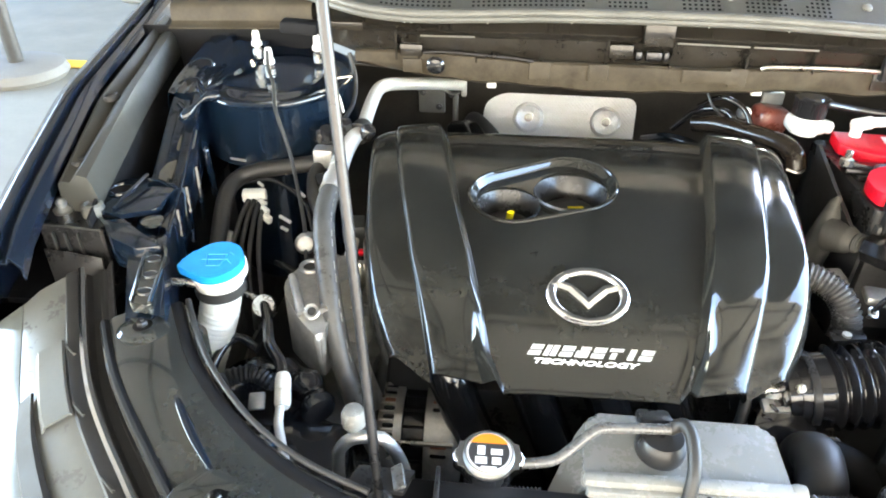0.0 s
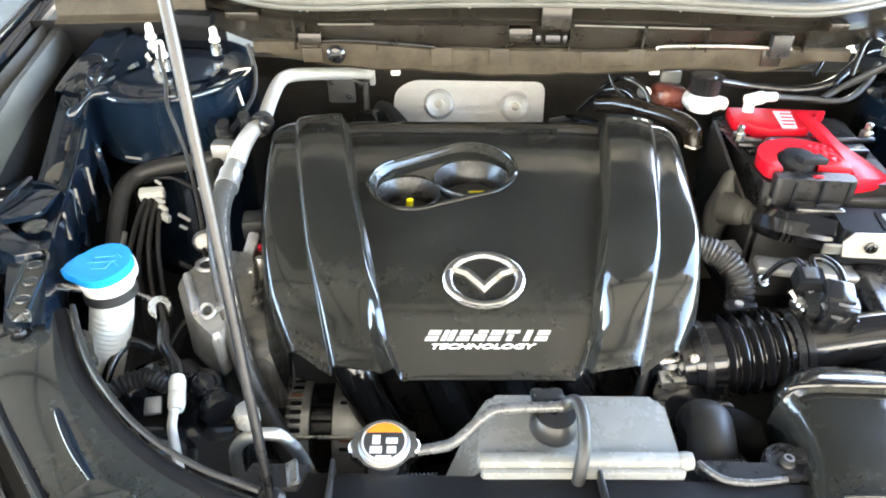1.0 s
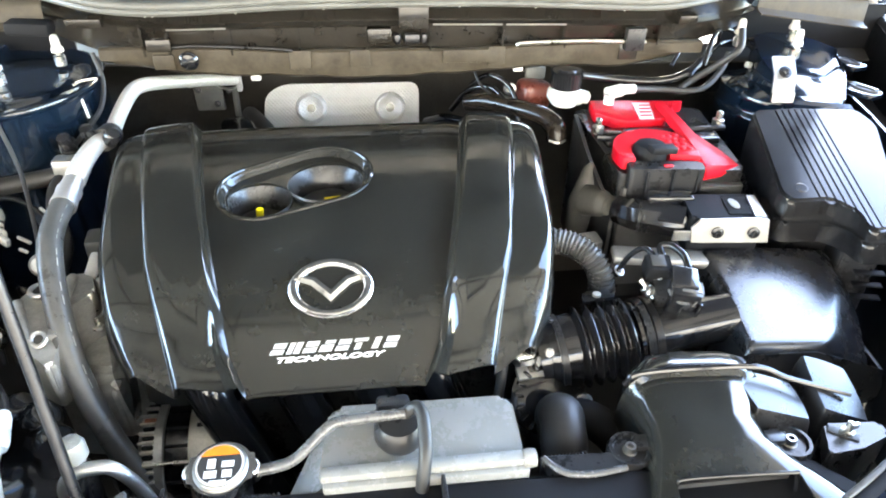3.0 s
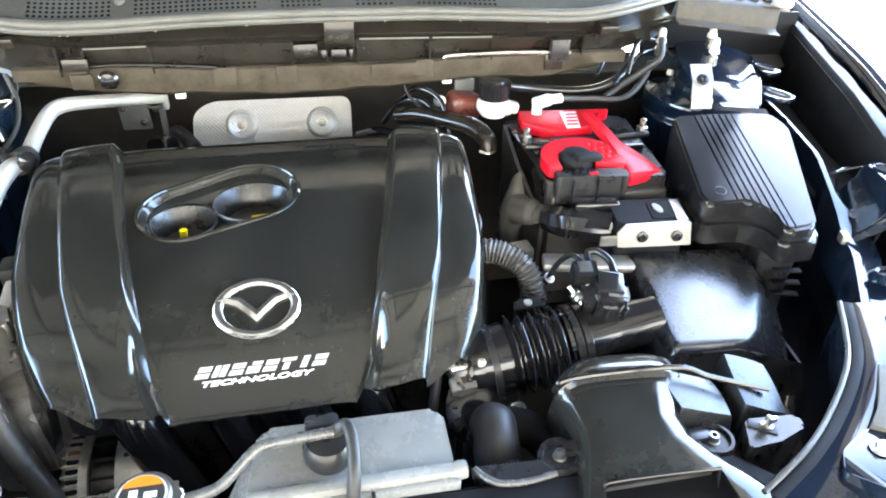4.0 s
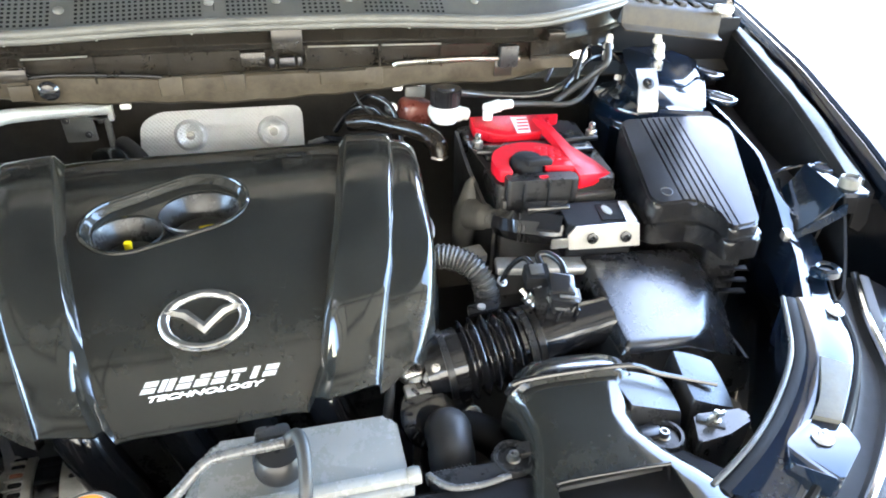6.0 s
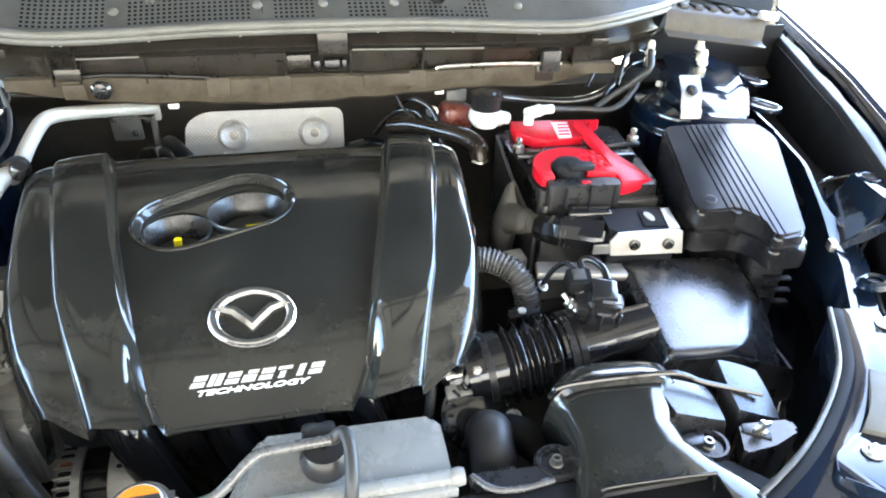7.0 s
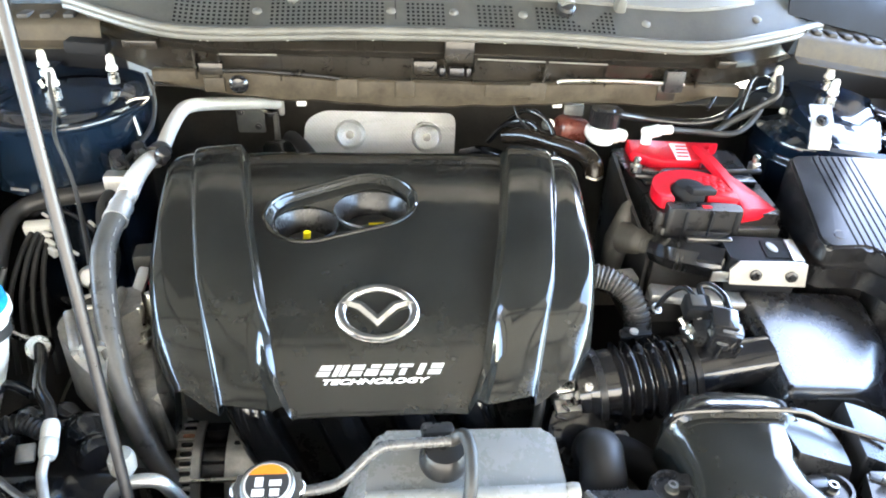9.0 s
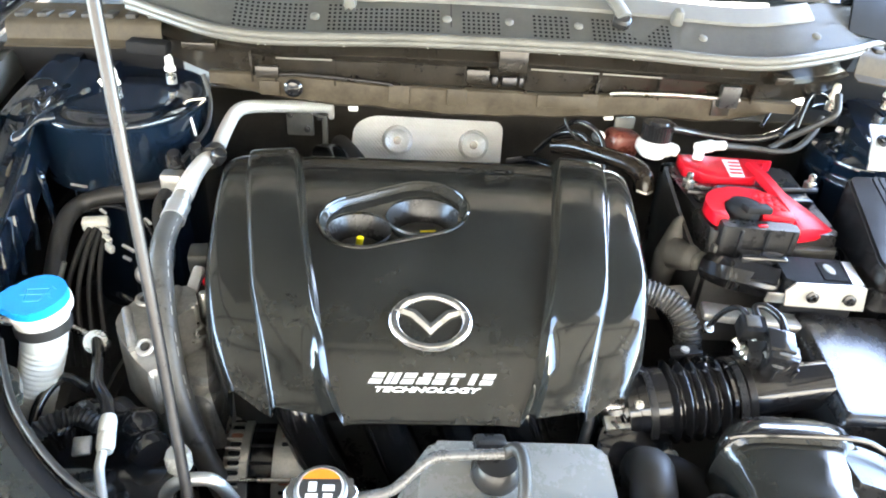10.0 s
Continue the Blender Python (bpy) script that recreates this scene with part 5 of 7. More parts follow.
part("cover_cap", lathe([(0.002, -0.105), (0.040, -0.103), (0.050, -0.094), (0.052, -0.069), (0.02, -0.068)], AX, 32), BLACK, alt)
for k in range(40):
    a = k * math.tau / 40
    # near-black blocks stand for shade in the slots, copper ones for windings
    part("vent_slot", block((0, 0, 0), (0.007, 0.0056, 0.014), 0.0025), RUST if k % 7 == 0 else LINING, alt, at=AX @ pose(0, 0, 0, 0, 0, math.degrees(a)) @ Matrix.Translation((0.0672, 0, -0.054)))
    part("fin", block((0, 0, 0), (0.005, 0.0030, 0.018), 0.0014), CAST, alt, at=AX @ pose(0, 0, 0, 0, 0, math.degrees(a) + 4.5) @ Matrix.Translation((0.0695, 0, -0.056)))
    if k % 5 in (1, 2):
        part("vent_slot", block((0, 0, 0), (0.006, 0.0055, 0.020), 0.0025), RUST if k % 5 == 1 else LINING, alt, at=AX @ pose(0, 0, 0, 0, 0, math.degrees(a)) @ Matrix.Translation((0.0682, 0, 0.008)))
for k in range(4):
    a = 0.9 + k * math.tau / 4
    p, q = AX @ Vector((0.0705 * math.cos(a), 0.0705 * math.sin(a), -0.066)), AX @ Vector((0.0705 * math.cos(a), 0.0705 * math.sin(a), 0.025))
    part("tie_bolt", tube([p, q], 0.0028, 8, 1), STEEL, alt)
part("lug", block((-0.115, 0.632, 0.842), (0.024, 0.024, 0.024), 0.006, (20, 0, 0)), CAST, alt)

# heat shield on the firewall
hs = thing("heat_shield", (0.125, 1.20, 0.90), "bright embossed aluminium heat shield with two dimpled bolts", "heat shield")
outl = round_poly([(-0.022, 0.90), (-0.012, 1.005), (0.020, 1.022), (0.262, 1.020), (0.258, 0.90)], 0.02)
bm = bmesh.new()
fr = [bm.verts.new((x, 1.205 + (1.02 - z) * -0.34, z)) for x, z in outl]
bm.faces.new(fr)
bmesh.ops.solidify(bm, geom=bm.faces[:], thickness=0.003)
part("plate", bm, SHIELD, hs)
for x, z in ((0.068, 0.982), (0.208, 0.979)):
    at = pose(x, 1.2025 + (1.02 - z) * -0.34, z, 71, 0, 0)
    dish = part("dimple", lathe([(0.028, -0.002), (0.025, 0.0055), (0.0215, 0.0075), (0.0185, 0.0060), (0.012, 0.0015), (0.0085, 0.0008), (0.001, 0.0008)], at, 32), SHIELD, hs)
    part("bolt", lathe([(0.0075, 0.0008), (0.0075, 0.0030), (0.0045, 0.0035), (0.0042, 0.0080), (0.001, 0.0085)], at, 12), ZINC_DULL, dish)

# brown hose at the back corner of the cover
bh = thing("breather_hose", (0.41, 0.98, 1.00), "shiny dark brown hose behind the engine cover", "hose")
part("hose", tube([(0.330, 1.075, 1.030), (0.360, 1.050, 1.040), (0.395, 1.012, 1.044), (0.425, 0.983, 1.044), (0.442, 0.966, 1.038), (0.449, 0.954, 1.026), (0.450, 0.948, 1.012)], lambda u: 0.0138 + 0.0015 * max(0, math.sin(u * 9)), 18, 8), BROWN, bh)
part("collar", tube([(0.441, 0.968, 1.039), (0.448, 0.956, 1.030), (0.450, 0.949, 1.016)], 0.0162, 20, 6), BROWN, bh)
part("clip", tube([(0.435, 0.940, 1.018), (0.449, 0.934, 1.016), (0.460, 0.940, 1.018)], 0.0022, 8, 5), STEEL, bh)
# ---- left of the engine as seen from the front ----
prop = thing("bonnet_prop", (-0.080, 0.374, 0.955), "long dark steel prop rod holding the bonnet up", "prop rod")
part("rod", tube([(-0.079, 0.372, 0.955), (-0.0815, 0.378, 0.985), (-0.102, 0.430, 1.20), (-0.122, 0.479, 1.40), (-0.146, 0.540, 1.655), (-0.150, 0.552, 1.70)], 0.0044, 14, 6), DARK_STEEL, prop)
part("foot", lathe([(0.002, 0), (0.012, 0), (0.012, 0.006), (0.007, 0.010), (0.002, 0.010)], pose(-0.079, 0.372, 0.949), 16), BLACK, prop)

# washer filler neck and cap
wash = thing("washer_filler", (-0.33, 0.605, 0.80), "white ribbed washer filler neck with a bright blue flip cap", "washer filler")
n_ribs = 34
part("neck", tube([(-0.300, 0.617, 1.016), (-0.302, 0.617, 0.985), (-0.308, 0.614, 0.955), (-0.322, 0.608, 0.91), (-0.342, 0.598, 0.85), (-0.355, 0.59, 0.79)], lambda u: lerp([(0, 0.027), (0.10, 0.027), (0.15, 0.0235), (0.5, 0.0215), (1, 0.021)], u) + (0.0006 * math.sin(u * n_ribs * math.tau) if u > 0.22 else 0), 28, 22), WHITE, wash, "white translucent ribbed neck")
CAP = pose(-0.299, 0.617, 1.019, 8, -4, 0) @ Matrix.Scale(0.86, 4)
pts = [(0.0355 * math.cos(a), 0.0355 * math.sin(a)) for a in span(radians(-128), radians(158), 30)] + [(-0.046, 0.000), (-0.052, -0.008), (-0.048, -0.014), (-0.036, -0.020)]
cap = part("cap", prism(pts, 0.0, 0.013, 0.004, 3, at=CAP), BLUE, wash, "bright blue cap with a raised screen-wash symbol")
part("collar", lathe([(0.024, -0.012), (0.036, -0.012), (0.037, -0.002), (0.034, 0.001), (0.024, 0.001)], CAP, 30), WHITE, wash)
for a, b in (((-0.014, 0.010), (0.014, 0.010)), ((0.014, 0.010), (0.009, -0.012)), ((0.009, -0.012), (-0.009, -0.012)), ((-0.009, -0.012), (-0.014, 0.010)), ((-0.018, 0.0), (0.018, 0.0)), ((0.016, 0.014), (0.023, 0.008)), ((0.018, -0.004), (0.024, -0.008))):
    part("symbol_line", tube([CAP @ Vector((*a, 0.0128)), CAP @ Vector((*b, 0.0128))], 0.0009, 6, 1), BLUE, cap)
part("clamp", lathe([(0.022, 0.986), (0.0285, 0.986), (0.0285, 0.998), (0.022, 0.998)], pose(-0.301, 0.617, 0), 28), MATT, wash, "black plastic clamp")
part("stay", tube([(-0.372, 0.608, 1.002), (-0.345, 0.608, 1.001), (-0.322, 0.609, 0.998)], 0.0045, 10, 5), STEEL, wash, "steel stay")

# slotted bracket on the inner wing
br = thing("slotted_bracket", (-0.385, 0.60, 1.02), "dusty slotted metal bracket on the inner wing", "bracket")
part("plate", prism(round_poly([(-0.360, 0.530), (-0.336, 0.528), (-0.360, 0.630), (-0.386, 0.628)], 0.006), 1.018, 1.030, 0.003), BODY_DUSTY, br)
for x, y in ((-0.355, 0.550), (-0.362, 0.580), (-0.372, 0.610)):
    # dark disc laid on the plate for the slot's shade
    part("slot", lathe([(0.02, 0.0), (1.0, 0.0), (1.0, 0.001), (0.02, 0.001)], pose(x + 0.003, y, 1.0302, 0, 0, 15) @ Matrix.Diagonal((0.0065, 0.0045, 1, 1)), 18), MATT, br)
    part("slot_rim", tube([(x + 0.003 + 0.0085 * math.cos(a), y + 0.0065 * math.sin(a), 1.0302) for a in span(0, math.tau, 17)], 0.0016, 6, 1), BODY_DUSTY, br)
part("edge_rib", tube([(-0.358, 0.532, 1.030), (-0.383, 0.625, 1.031), (-0.362, 0.627, 1.031), (-0.339, 0.532, 1.030)], 0.0022, 8, 4), BODY_DUSTY, br)
bolt(br, pose(-0.383, 0.64, 1.026), 0.006, BODY_DUSTY)

# bracket pieces where fender, lining and headlight meet
fs = thing("fender_bracket", (-0.50, 0.70, 0.80), "dusty black box bracket with a rubber stop and a push clip", "bracket")
part("box", prism(round_poly([(-0.536, 0.664), (-0.453, 0.657), (-0.470, 0.735), (-0.552, 0.735)], 0.004), 0.94, 1.034, 0.002), BLACK, fs)
# the box edge's highlight, put in as a paler grey line
part("edge_highlight", tube([(-0.536, 0.663, 1.034), (-0.50, 0.660, 1.035), (-0.453, 0.656, 1.034)], 0.0016, 6, 3), SHROUD, fs)
part("rubber_stop", lathe([(0.002, 1.032), (0.0135, 1.032), (0.0140, 1.040), (0.0125, 1.048), (0.009, 1.050), (0.007, 1.047), (0.002, 1.047)], pose(-0.479, 0.692, 0), 28), GRILLE, fs, "round grey rubber stop")
part("push_clip", lathe([(0.002, 1.032), (0.011, 1.032), (0.012, 1.038), (0.006, 1.042), (0.007, 1.048), (0.003, 1.052)], pose(-0.520, 0.695, 0), 12), CAST, fs)
for x, h in ((-0.515, 0.05), (-0.500, 0.075), (-0.484, 0.08)):
    part("fin", block((x, 0.657, 1.028 - h / 2), (0.0014, 0.006, h), 0.0005), SHROUD, fs)
part("funnel", loft([[(-0.535, 0.662, 1.0), (-0.50, 0.652, 1.005), (-0.455, 0.648, 1.0)], [(-0.505, 0.625, 0.93), (-0.475, 0.612, 0.93), (-0.435, 0.605, 0.93)], [(-0.485, 0.60, 0.80), (-0.455, 0.59, 0.80), (-0.42, 0.585, 0.80)]], thick=0.003), BLACK, fs, "black plastic air guide")
for x in (-0.486, -0.466):
    part("guide_rib", tube([(x + 0.020, 0.645, 0.985), (x - 0.010, 0.614, 0.935)], 0.0014, 6, 1), SHROUD, fs)

wl = thing("wing_bracket", (-0.45, 0.73, 0.95), "glossy dark blue bracket plate with a round hole", "bracket")
part("plate", prism(round_poly([(-0.505, 0.735), (-0.480, 0.690), (-0.440, 0.680), (-0.402, 0.700), (-0.402, 0.765), (-0.470, 0.778)], 0.008), 1.036, 1.042, 0.002), BAY_PAINT, wl)
# near-black disc on an uncut plate, in place of the hole's shade
part("hole", lathe([(0.0005, 1.0425), (0.0125, 1.0425), (0.0125, 1.041), (0.0005, 1.041)], pose(-0.468, 0.742, 0), 28), LINING, wl)
part("hole_rim", tube([(-0.468 + 0.015 * math.cos(a), 0.742 + 0.015 * math.sin(a), 1.0425) for a in span(0, math.tau, 25)], 0.0026, 8, 1), BAY_PAINT, wl)
part("fold", tube([(-0.452, 0.690, 1.044), (-0.447, 0.72, 1.050), (-0.444, 0.768, 1.052)], 0.0035, 8, 4, flat=0.5), BAY_PAINT, wl)
part("fold", tube([(-0.444, 0.768, 1.045), (-0.425, 0.766, 1.044), (-0.398, 0.752, 1.040)], 0.0025, 8, 4), BAY_PAINT, wl)
part("gusset", prism([(-0.469, 0.682), (-0.436, 0.680), (-0.366, 0.625), (-0.391, 0.616), (-0.430, 0.636)], 1.0, 1.038, 0.002), BAY_PAINT, wl)
part("boss", lathe([(0.001, 1.036), (0.013, 1.036), (0.013, 1.0395), (0.006, 1.041), (0.001, 1.041)], pose(-0.398, 0.676, 0), 24), BODY_DUSTY, wl)
part("side_wall", loft([[(-0.505, 0.735, 1.038), (-0.480, 0.690, 1.038), (-0.440, 0.680, 1.038)], [(-0.500, 0.735, 0.94), (-0.475, 0.690, 0.94), (-0.440, 0.675, 0.94)]], thick=0.003), LINING, wl)

# air-conditioning hose
ac = thing("air_conditioning_hose", (-0.19, 0.70, 0.85), "thick grey-black hose with bare aluminium ends", "hose")
part("hose", tube([(-0.200, 0.762, 1.044), (-0.198, 0.72, 1.040), (-0.190, 0.675, 1.030), (-0.176, 0.625, 0.99), (-0.160, 0.588, 0.93), (-0.135, 0.560, 0.86), (-0.10, 0.540, 0.79), (-0.065, 0.52, 0.745)], 0.0132, 18, 8), GREY_RUBBER, ac)
part("crimp", tube([(-0.200, 0.815, 1.052), (-0.200, 0.80, 1.050), (-0.200, 0.760, 1.043)], lambda u: lerp([(0, 0.0105), (0.25, 0.0125), (0.45, 0.0125), (0.48, 0.0146), (0.60, 0.0146), (0.64, 0.0136), (0.9, 0.0148), (1, 0.0150)], u), 22, 12), SATIN, ac, "bright crimped aluminium collar")
part("metal_end", tube([(-0.200, 0.81, 1.051), (-0.197, 0.845, 1.060), (-0.192, 0.885, 1.064), (-0.189, 0.910, 1.060)], lambda u: 0.0132 - 0.003 * u, 16, 8), PALE, ac, "bare aluminium pipe end")
HOSE_LINE = smooth_line([(-0.200, 0.762, 1.044), (-0.198, 0.72, 1.040), (-0.190, 0.675, 1.030), (-0.176, 0.625, 0.99), (-0.160, 0.588, 0.93), (-0.135, 0.560, 0.86), (-0.10, 0.540, 0.79)], 14)
for k in range(3, 62, 3):
    if k % 9 == 6:
        continue
    bits = [HOSE_LINE[k + i] + Vector((0.0109, -0.0051, 0.0083)) for i in range(3)]
    part("print_mark", tube(bits, 0.00045, 6, 1), LABEL_GREY, ac, "white printed marking")
for p in ((-0.205, 0.905, 1.062), (-0.232, 0.895, 1.055)):
    part("service_port", lathe([(0.002, -0.02), (0.012, -0.02), (0.012, 0.0), (0.009, 0.002), (0.009, 0.014), (0.011, 0.015), (0.010, 0.026), (0.002, 0.027)], pose(*p, 20, 0, 0) @ Matrix.Scale(0.82, 4), 16), BLACK_WET, ac)
part("fitting", block((-0.235, 0.880, 1.035), (0.03, 0.025, 0.03), 0.005), CAST, ac)

part("joint_ring", tube([(-0.1895, 0.905, 1.061), (-0.188, 0.935, 1.057)], 0.0155, 18, 1), RUBBER, ac, "black rubber joint")
part("cap", lathe([(0.002, -0.012), (0.013, -0.012), (0.014, 0.004), (0.010, 0.010), (0.002, 0.011)], pose(-0.172, 0.890, 1.072, 20, 30, 0) @ Matrix.Scale(0.8, 4), 18), BLACK_WET, ac)
alone("firewall_pipe", tube([(-0.188, 0.925, 1.055), (-0.187, 0.99, 1.068), (-0.183, 1.045, 1.076), (-0.172, 1.072, 1.076), (-0.15, 1.10, 1.069), (-0.115, 1.135, 1.058), (-0.075, 1.171, 1.046), (-0.056, 1.188, 1.040)], 0.0105, 16, 8), PALE, "bright bent metal pipe running to the firewall", "pipe")
fp = thing("firewall_bracket", (-0.035, 1.22, 1.00), "dull metal bracket with bolts where the pipe meets the firewall", "bracket")
part("pipe_flange", block((-0.051, 1.190, 1.036), (0.010, 0.014, 0.036), 0.003, (10, 0, 0)), PALE, fp, "bright pipe flange")
part("strap", tube([(-0.135, 1.185, 1.030), (-0.10, 1.195, 1.032), (-0.075, 1.192, 1.022), (-0.058, 1.192, 1.024)], 0.0045, 8, 5, flat=0.5), BRIGHT, fp)
part("plate", block((-0.112, 1.225, 0.998), (0.050, 0.008, 0.058), 0.004, (8, 0, 0)), GRILLE, fp)
for x, z in ((-0.128, 1.012), (-0.098, 0.985), (-0.075, 1.008)):
    part("bolt", lathe([(0.006, 0), (0.006, 0.004), (0.003, 0.005), (0.003, 0.009), (0.001, 0.009)], pose(x, 1.220, z, 80, 0, 0), 8), DARK_STEEL, fp)
part("bracket_leg", block((-0.068, 1.235, 0.965), (0.010, 0.012, 0.09), 0.003), GRILLE, fp)
for x, y, z in ((-0.002, 1.062, 1.0865), (0.405, 1.050, 1.094)):
    alone("retaining_clip", block((x, y, z), (0.015, 0.010, 0.009), 0.002), WHITE, "small white plastic clip under the cowl flange", "clip", "retaining clips")
# small pipes, clips and wires in the dark beside the engine
small = thing("pipe_bundle", (-0.29, 0.79, 0.93), "thin dark pipes and wires clipped together beside the engine", "pipes")
for pts, r in (([(-0.36, 0.87, 0.99), (-0.31, 0.865, 1.0), (-0.26, 0.835, 0.985), (-0.24, 0.80, 0.955)], 0.0035), ([(-0.33, 0.90, 1.03), (-0.29, 0.93, 1.04), (-0.25, 0.925, 1.035), (-0.235, 0.91, 1.03)], 0.003),
               ([(-0.30, 0.78, 0.92), (-0.27, 0.745, 0.935), (-0.235, 0.735, 0.92), (-0.215, 0.74, 0.89)], 0.005)):
    part("pipe", tube(pts, r, 10, 5), BLACK_WET, small)
for x, y, z, w, a in ((-0.30, 0.880, 1.008, 0.018, -25), (-0.262, 0.838, 0.995, 0.014, -40), (-0.278, 0.800, 0.975, 0.020, -25), (-0.276, 0.786, 0.968, 0.012, -20), (-0.325, 0.852, 1.0, 0.012, -35), (-0.255, 0.87, 1.01, 0.010, 10), (-0.33, 0.905, 1.02, 0.026, 0)):
    part("clip", block((x, y, z), (w, 0.004, 0.004), 0.001, (10, 15, a)), PALE, small)
part("stay_rod", tube([(-0.335, 0.745, 0.985), (-0.325, 0.705, 0.975), (-0.300, 0.665, 0.955)], 0.0035, 8, 5), STEEL, small)
part("loom", tube([(-0.23, 0.90, 1.03), (-0.245, 0.86, 1.02), (-0.24, 0.82, 1.005), (-0.22, 0.78, 0.98), (-0.225, 0.74, 0.95)], 0.009, 12, 8), RUBBER, small)
part("plug", block((-0.228, 0.842, 1.012), (0.026, 0.022, 0.024), 0.004, (20, 0, 25)), BLACK_WET, small)
part("plug", block((-0.245, 0.925, 1.045), (0.022, 0.020, 0.020), 0.004, (0, 0, 25)), GREY_RUBBER, small)

# heater hose bend, white clip and its cables
alone("heater_hose", tube([(-0.215, 0.895, 1.030), (-0.26, 0.885, 1.020), (-0.330, 0.882, 1.008), (-0.362, 0.870, 1.000), (-0.372, 0.835, 0.988), (-0.366, 0.77, 0.95), (-0.36, 0.72, 0.90)], 0.0118, 16, 8), RUBBER, "black rubber hose bent into a sharp elbow", "hose")
clip = thing("cable_clip", (-0.33, 0.84, 0.97), "white plastic comb clip holding black cables", "cable clip")
part("body", block((-0.332, 0.840, 0.988), (0.034, 0.016, 0.018), 0.004, (10, 0, 10)), WHITE, clip)
for i in range(3):
    part("tooth", block((-0.318 + 0.006 * i, 0.828 - 0.010 * i, 0.982 - 0.006 * i), (0.014, 0.007, 0.012), 0.002, (0, 20, -30)), WHITE, clip)
for i in range(4):
    part("cable", tube([(-0.338 + 0.008 * i, 0.832, 0.985), (-0.345 + 0.010 * i, 0.80, 0.965), (-0.352 + 0.014 * i, 0.76, 0.92), (-0.345 + 0.016 * i, 0.72, 0.84)], 0.0036, 8, 5), RUBBER, clip)

for pts, r, name in (([(-0.338, 0.992, 1.150), (-0.334, 0.975, 1.130), (-0.314, 0.930, 1.120), (-0.296, 0.872, 1.107), (-0.280, 0.848, 1.077), (-0.264, 0.82, 1.049), (-0.236, 0.75, 1.004), (-0.226, 0.71, 0.97)], 0.0026, "earth_cable"),
                     ([(-0.225, 1.045, 1.135), (-0.215, 1.03, 1.10), (-0.212, 0.99, 1.075), (-0.222, 0.95, 1.06), (-0.228, 0.905, 1.055)], 0.0035, "sensor_cable")):
    alone(name, tube(pts, r, 8, 8), RUBBER, "thin black cable hanging past the strut tower", "cable")

# aluminium tube with white connector, black housing, ribbed conduit
tu = thing("aluminium_tube", (-0.23, 0.55, 0.85), "thin pipe with a black sleeve and a white joint", "pipe")
part("ring", lathe([(0.008, -0.006), (0.0135, -0.006), (0.0135, 0.006), (0.008, 0.006)], pose(-0.262, 0.640, 0.948, 50, 0, 0), 20), ALU, tu)
part("stem", tube([(-0.305, 0.665, 0.95), (-0.28, 0.652, 0.95), (-0.262, 0.640, 0.948)], 0.0045, 10, 5), ALU, tu)
part("sleeve", tube([(-0.262, 0.640, 0.950), (-0.250, 0.612, 0.950), (-0.236, 0.572, 0.950), (-0.217, 0.545, 0.948), (-0.209, 0.525, 0.945)], 0.0066, 14, 6), BLACK_WET, tu, "black rubber sleeve")
part("joint", lathe([(0.002, -0.020), (0.0070, -0.020), (0.0086, -0.014), (0.0086, -0.002), (0.0072, 0.0), (0.0086, 0.002), (0.0086, 0.014), (0.007, 0.020), (0.002, 0.020)], look((-0.203, 0.506, 0.943), (-0.19, 0.45, 0.93)), 18), WHITE, tu, "white plastic joint")
part("lower_tube", tube([(-0.2015, 0.494, 0.940), (-0.200, 0.478, 0.936), (-0.198, 0.468, 0.932), (-0.187, 0.442, 0.922), (-0.172, 0.408, 0.905)], 0.0048, 12, 6), PALE, tu)

fan = thing("fan_housing", (-0.22, 0.52, 0.70), "black plastic housing and motor beside the radiator", "fan housing")
part("box", block((-0.205, 0.475, 0.82), (0.14, 0.09, 0.14), 0.012), BLACK_WET, fan)
part("motor", lathe([(0.002, -0.05), (0.045, -0.05), (0.052, -0.035), (0.052, 0.03), (0.04, 0.045), (0.002, 0.05)], pose(-0.265, 0.575, 0.84, 75, 0, 20), 30), BLACK_WET, fan)
part("terminal_plate", block((-0.242, 0.525, 0.905), (0.018, 0.020, 0.006), 0.002, (25, 0, 10)), CAST, fan)
part("conduit", tube([(-0.300, 0.47, 0.85), (-0.298, 0.50, 0.90), (-0.285, 0.535, 0.918), (-0.255, 0.55, 0.922), (-0.225, 0.54, 0.92)], lambda u: 0.0095 + 0.0012 * math.sin(u * 170), 12, 40), BLACK, fan, "ribbed black conduit")
part("loop", tube([(-0.305, 0.53, 0.85), (-0.312, 0.575, 0.90), (-0.295, 0.61, 0.92), (-0.262, 0.60, 0.915)], 0.006, 10, 8), BLACK_WET, fan)
part("pipe", tube([(-0.17, 0.52, 0.90), (-0.20, 0.56, 0.905), (-0.25, 0.575, 0.90), (-0.30, 0.56, 0.88)], lambda u: 0.0175 + 0.003 * math.sin(u * 30), 18, 16), BLACK_WET, fan)

up = thing("u_pipe", (-0.10, 0.43, 0.85), "arched aluminium pipe with a grey valve cap", "pipe")
part("arch", tube([(-0.136, 0.450, 0.86), (-0.135, 0.450, 0.905), (-0.131, 0.448, 0.928), (-0.119, 0.449, 0.942), (-0.100, 0.450, 0.946), (-0.085, 0.451, 0.940), (-0.072, 0.456, 0.905), (-0.064, 0.460, 0.86)], 0.0064, 14, 8), SATIN, up)
part("valve", lathe([(0.002, 0.940), (0.007, 0.940), (0.007, 0.955), (0.0118, 0.957), (0.0118, 0.970), (0.0095, 0.975), (0.002, 0.977)], pose(-0.117, 0.456, 0), 18), TANK, up, "grey plastic valve cap")
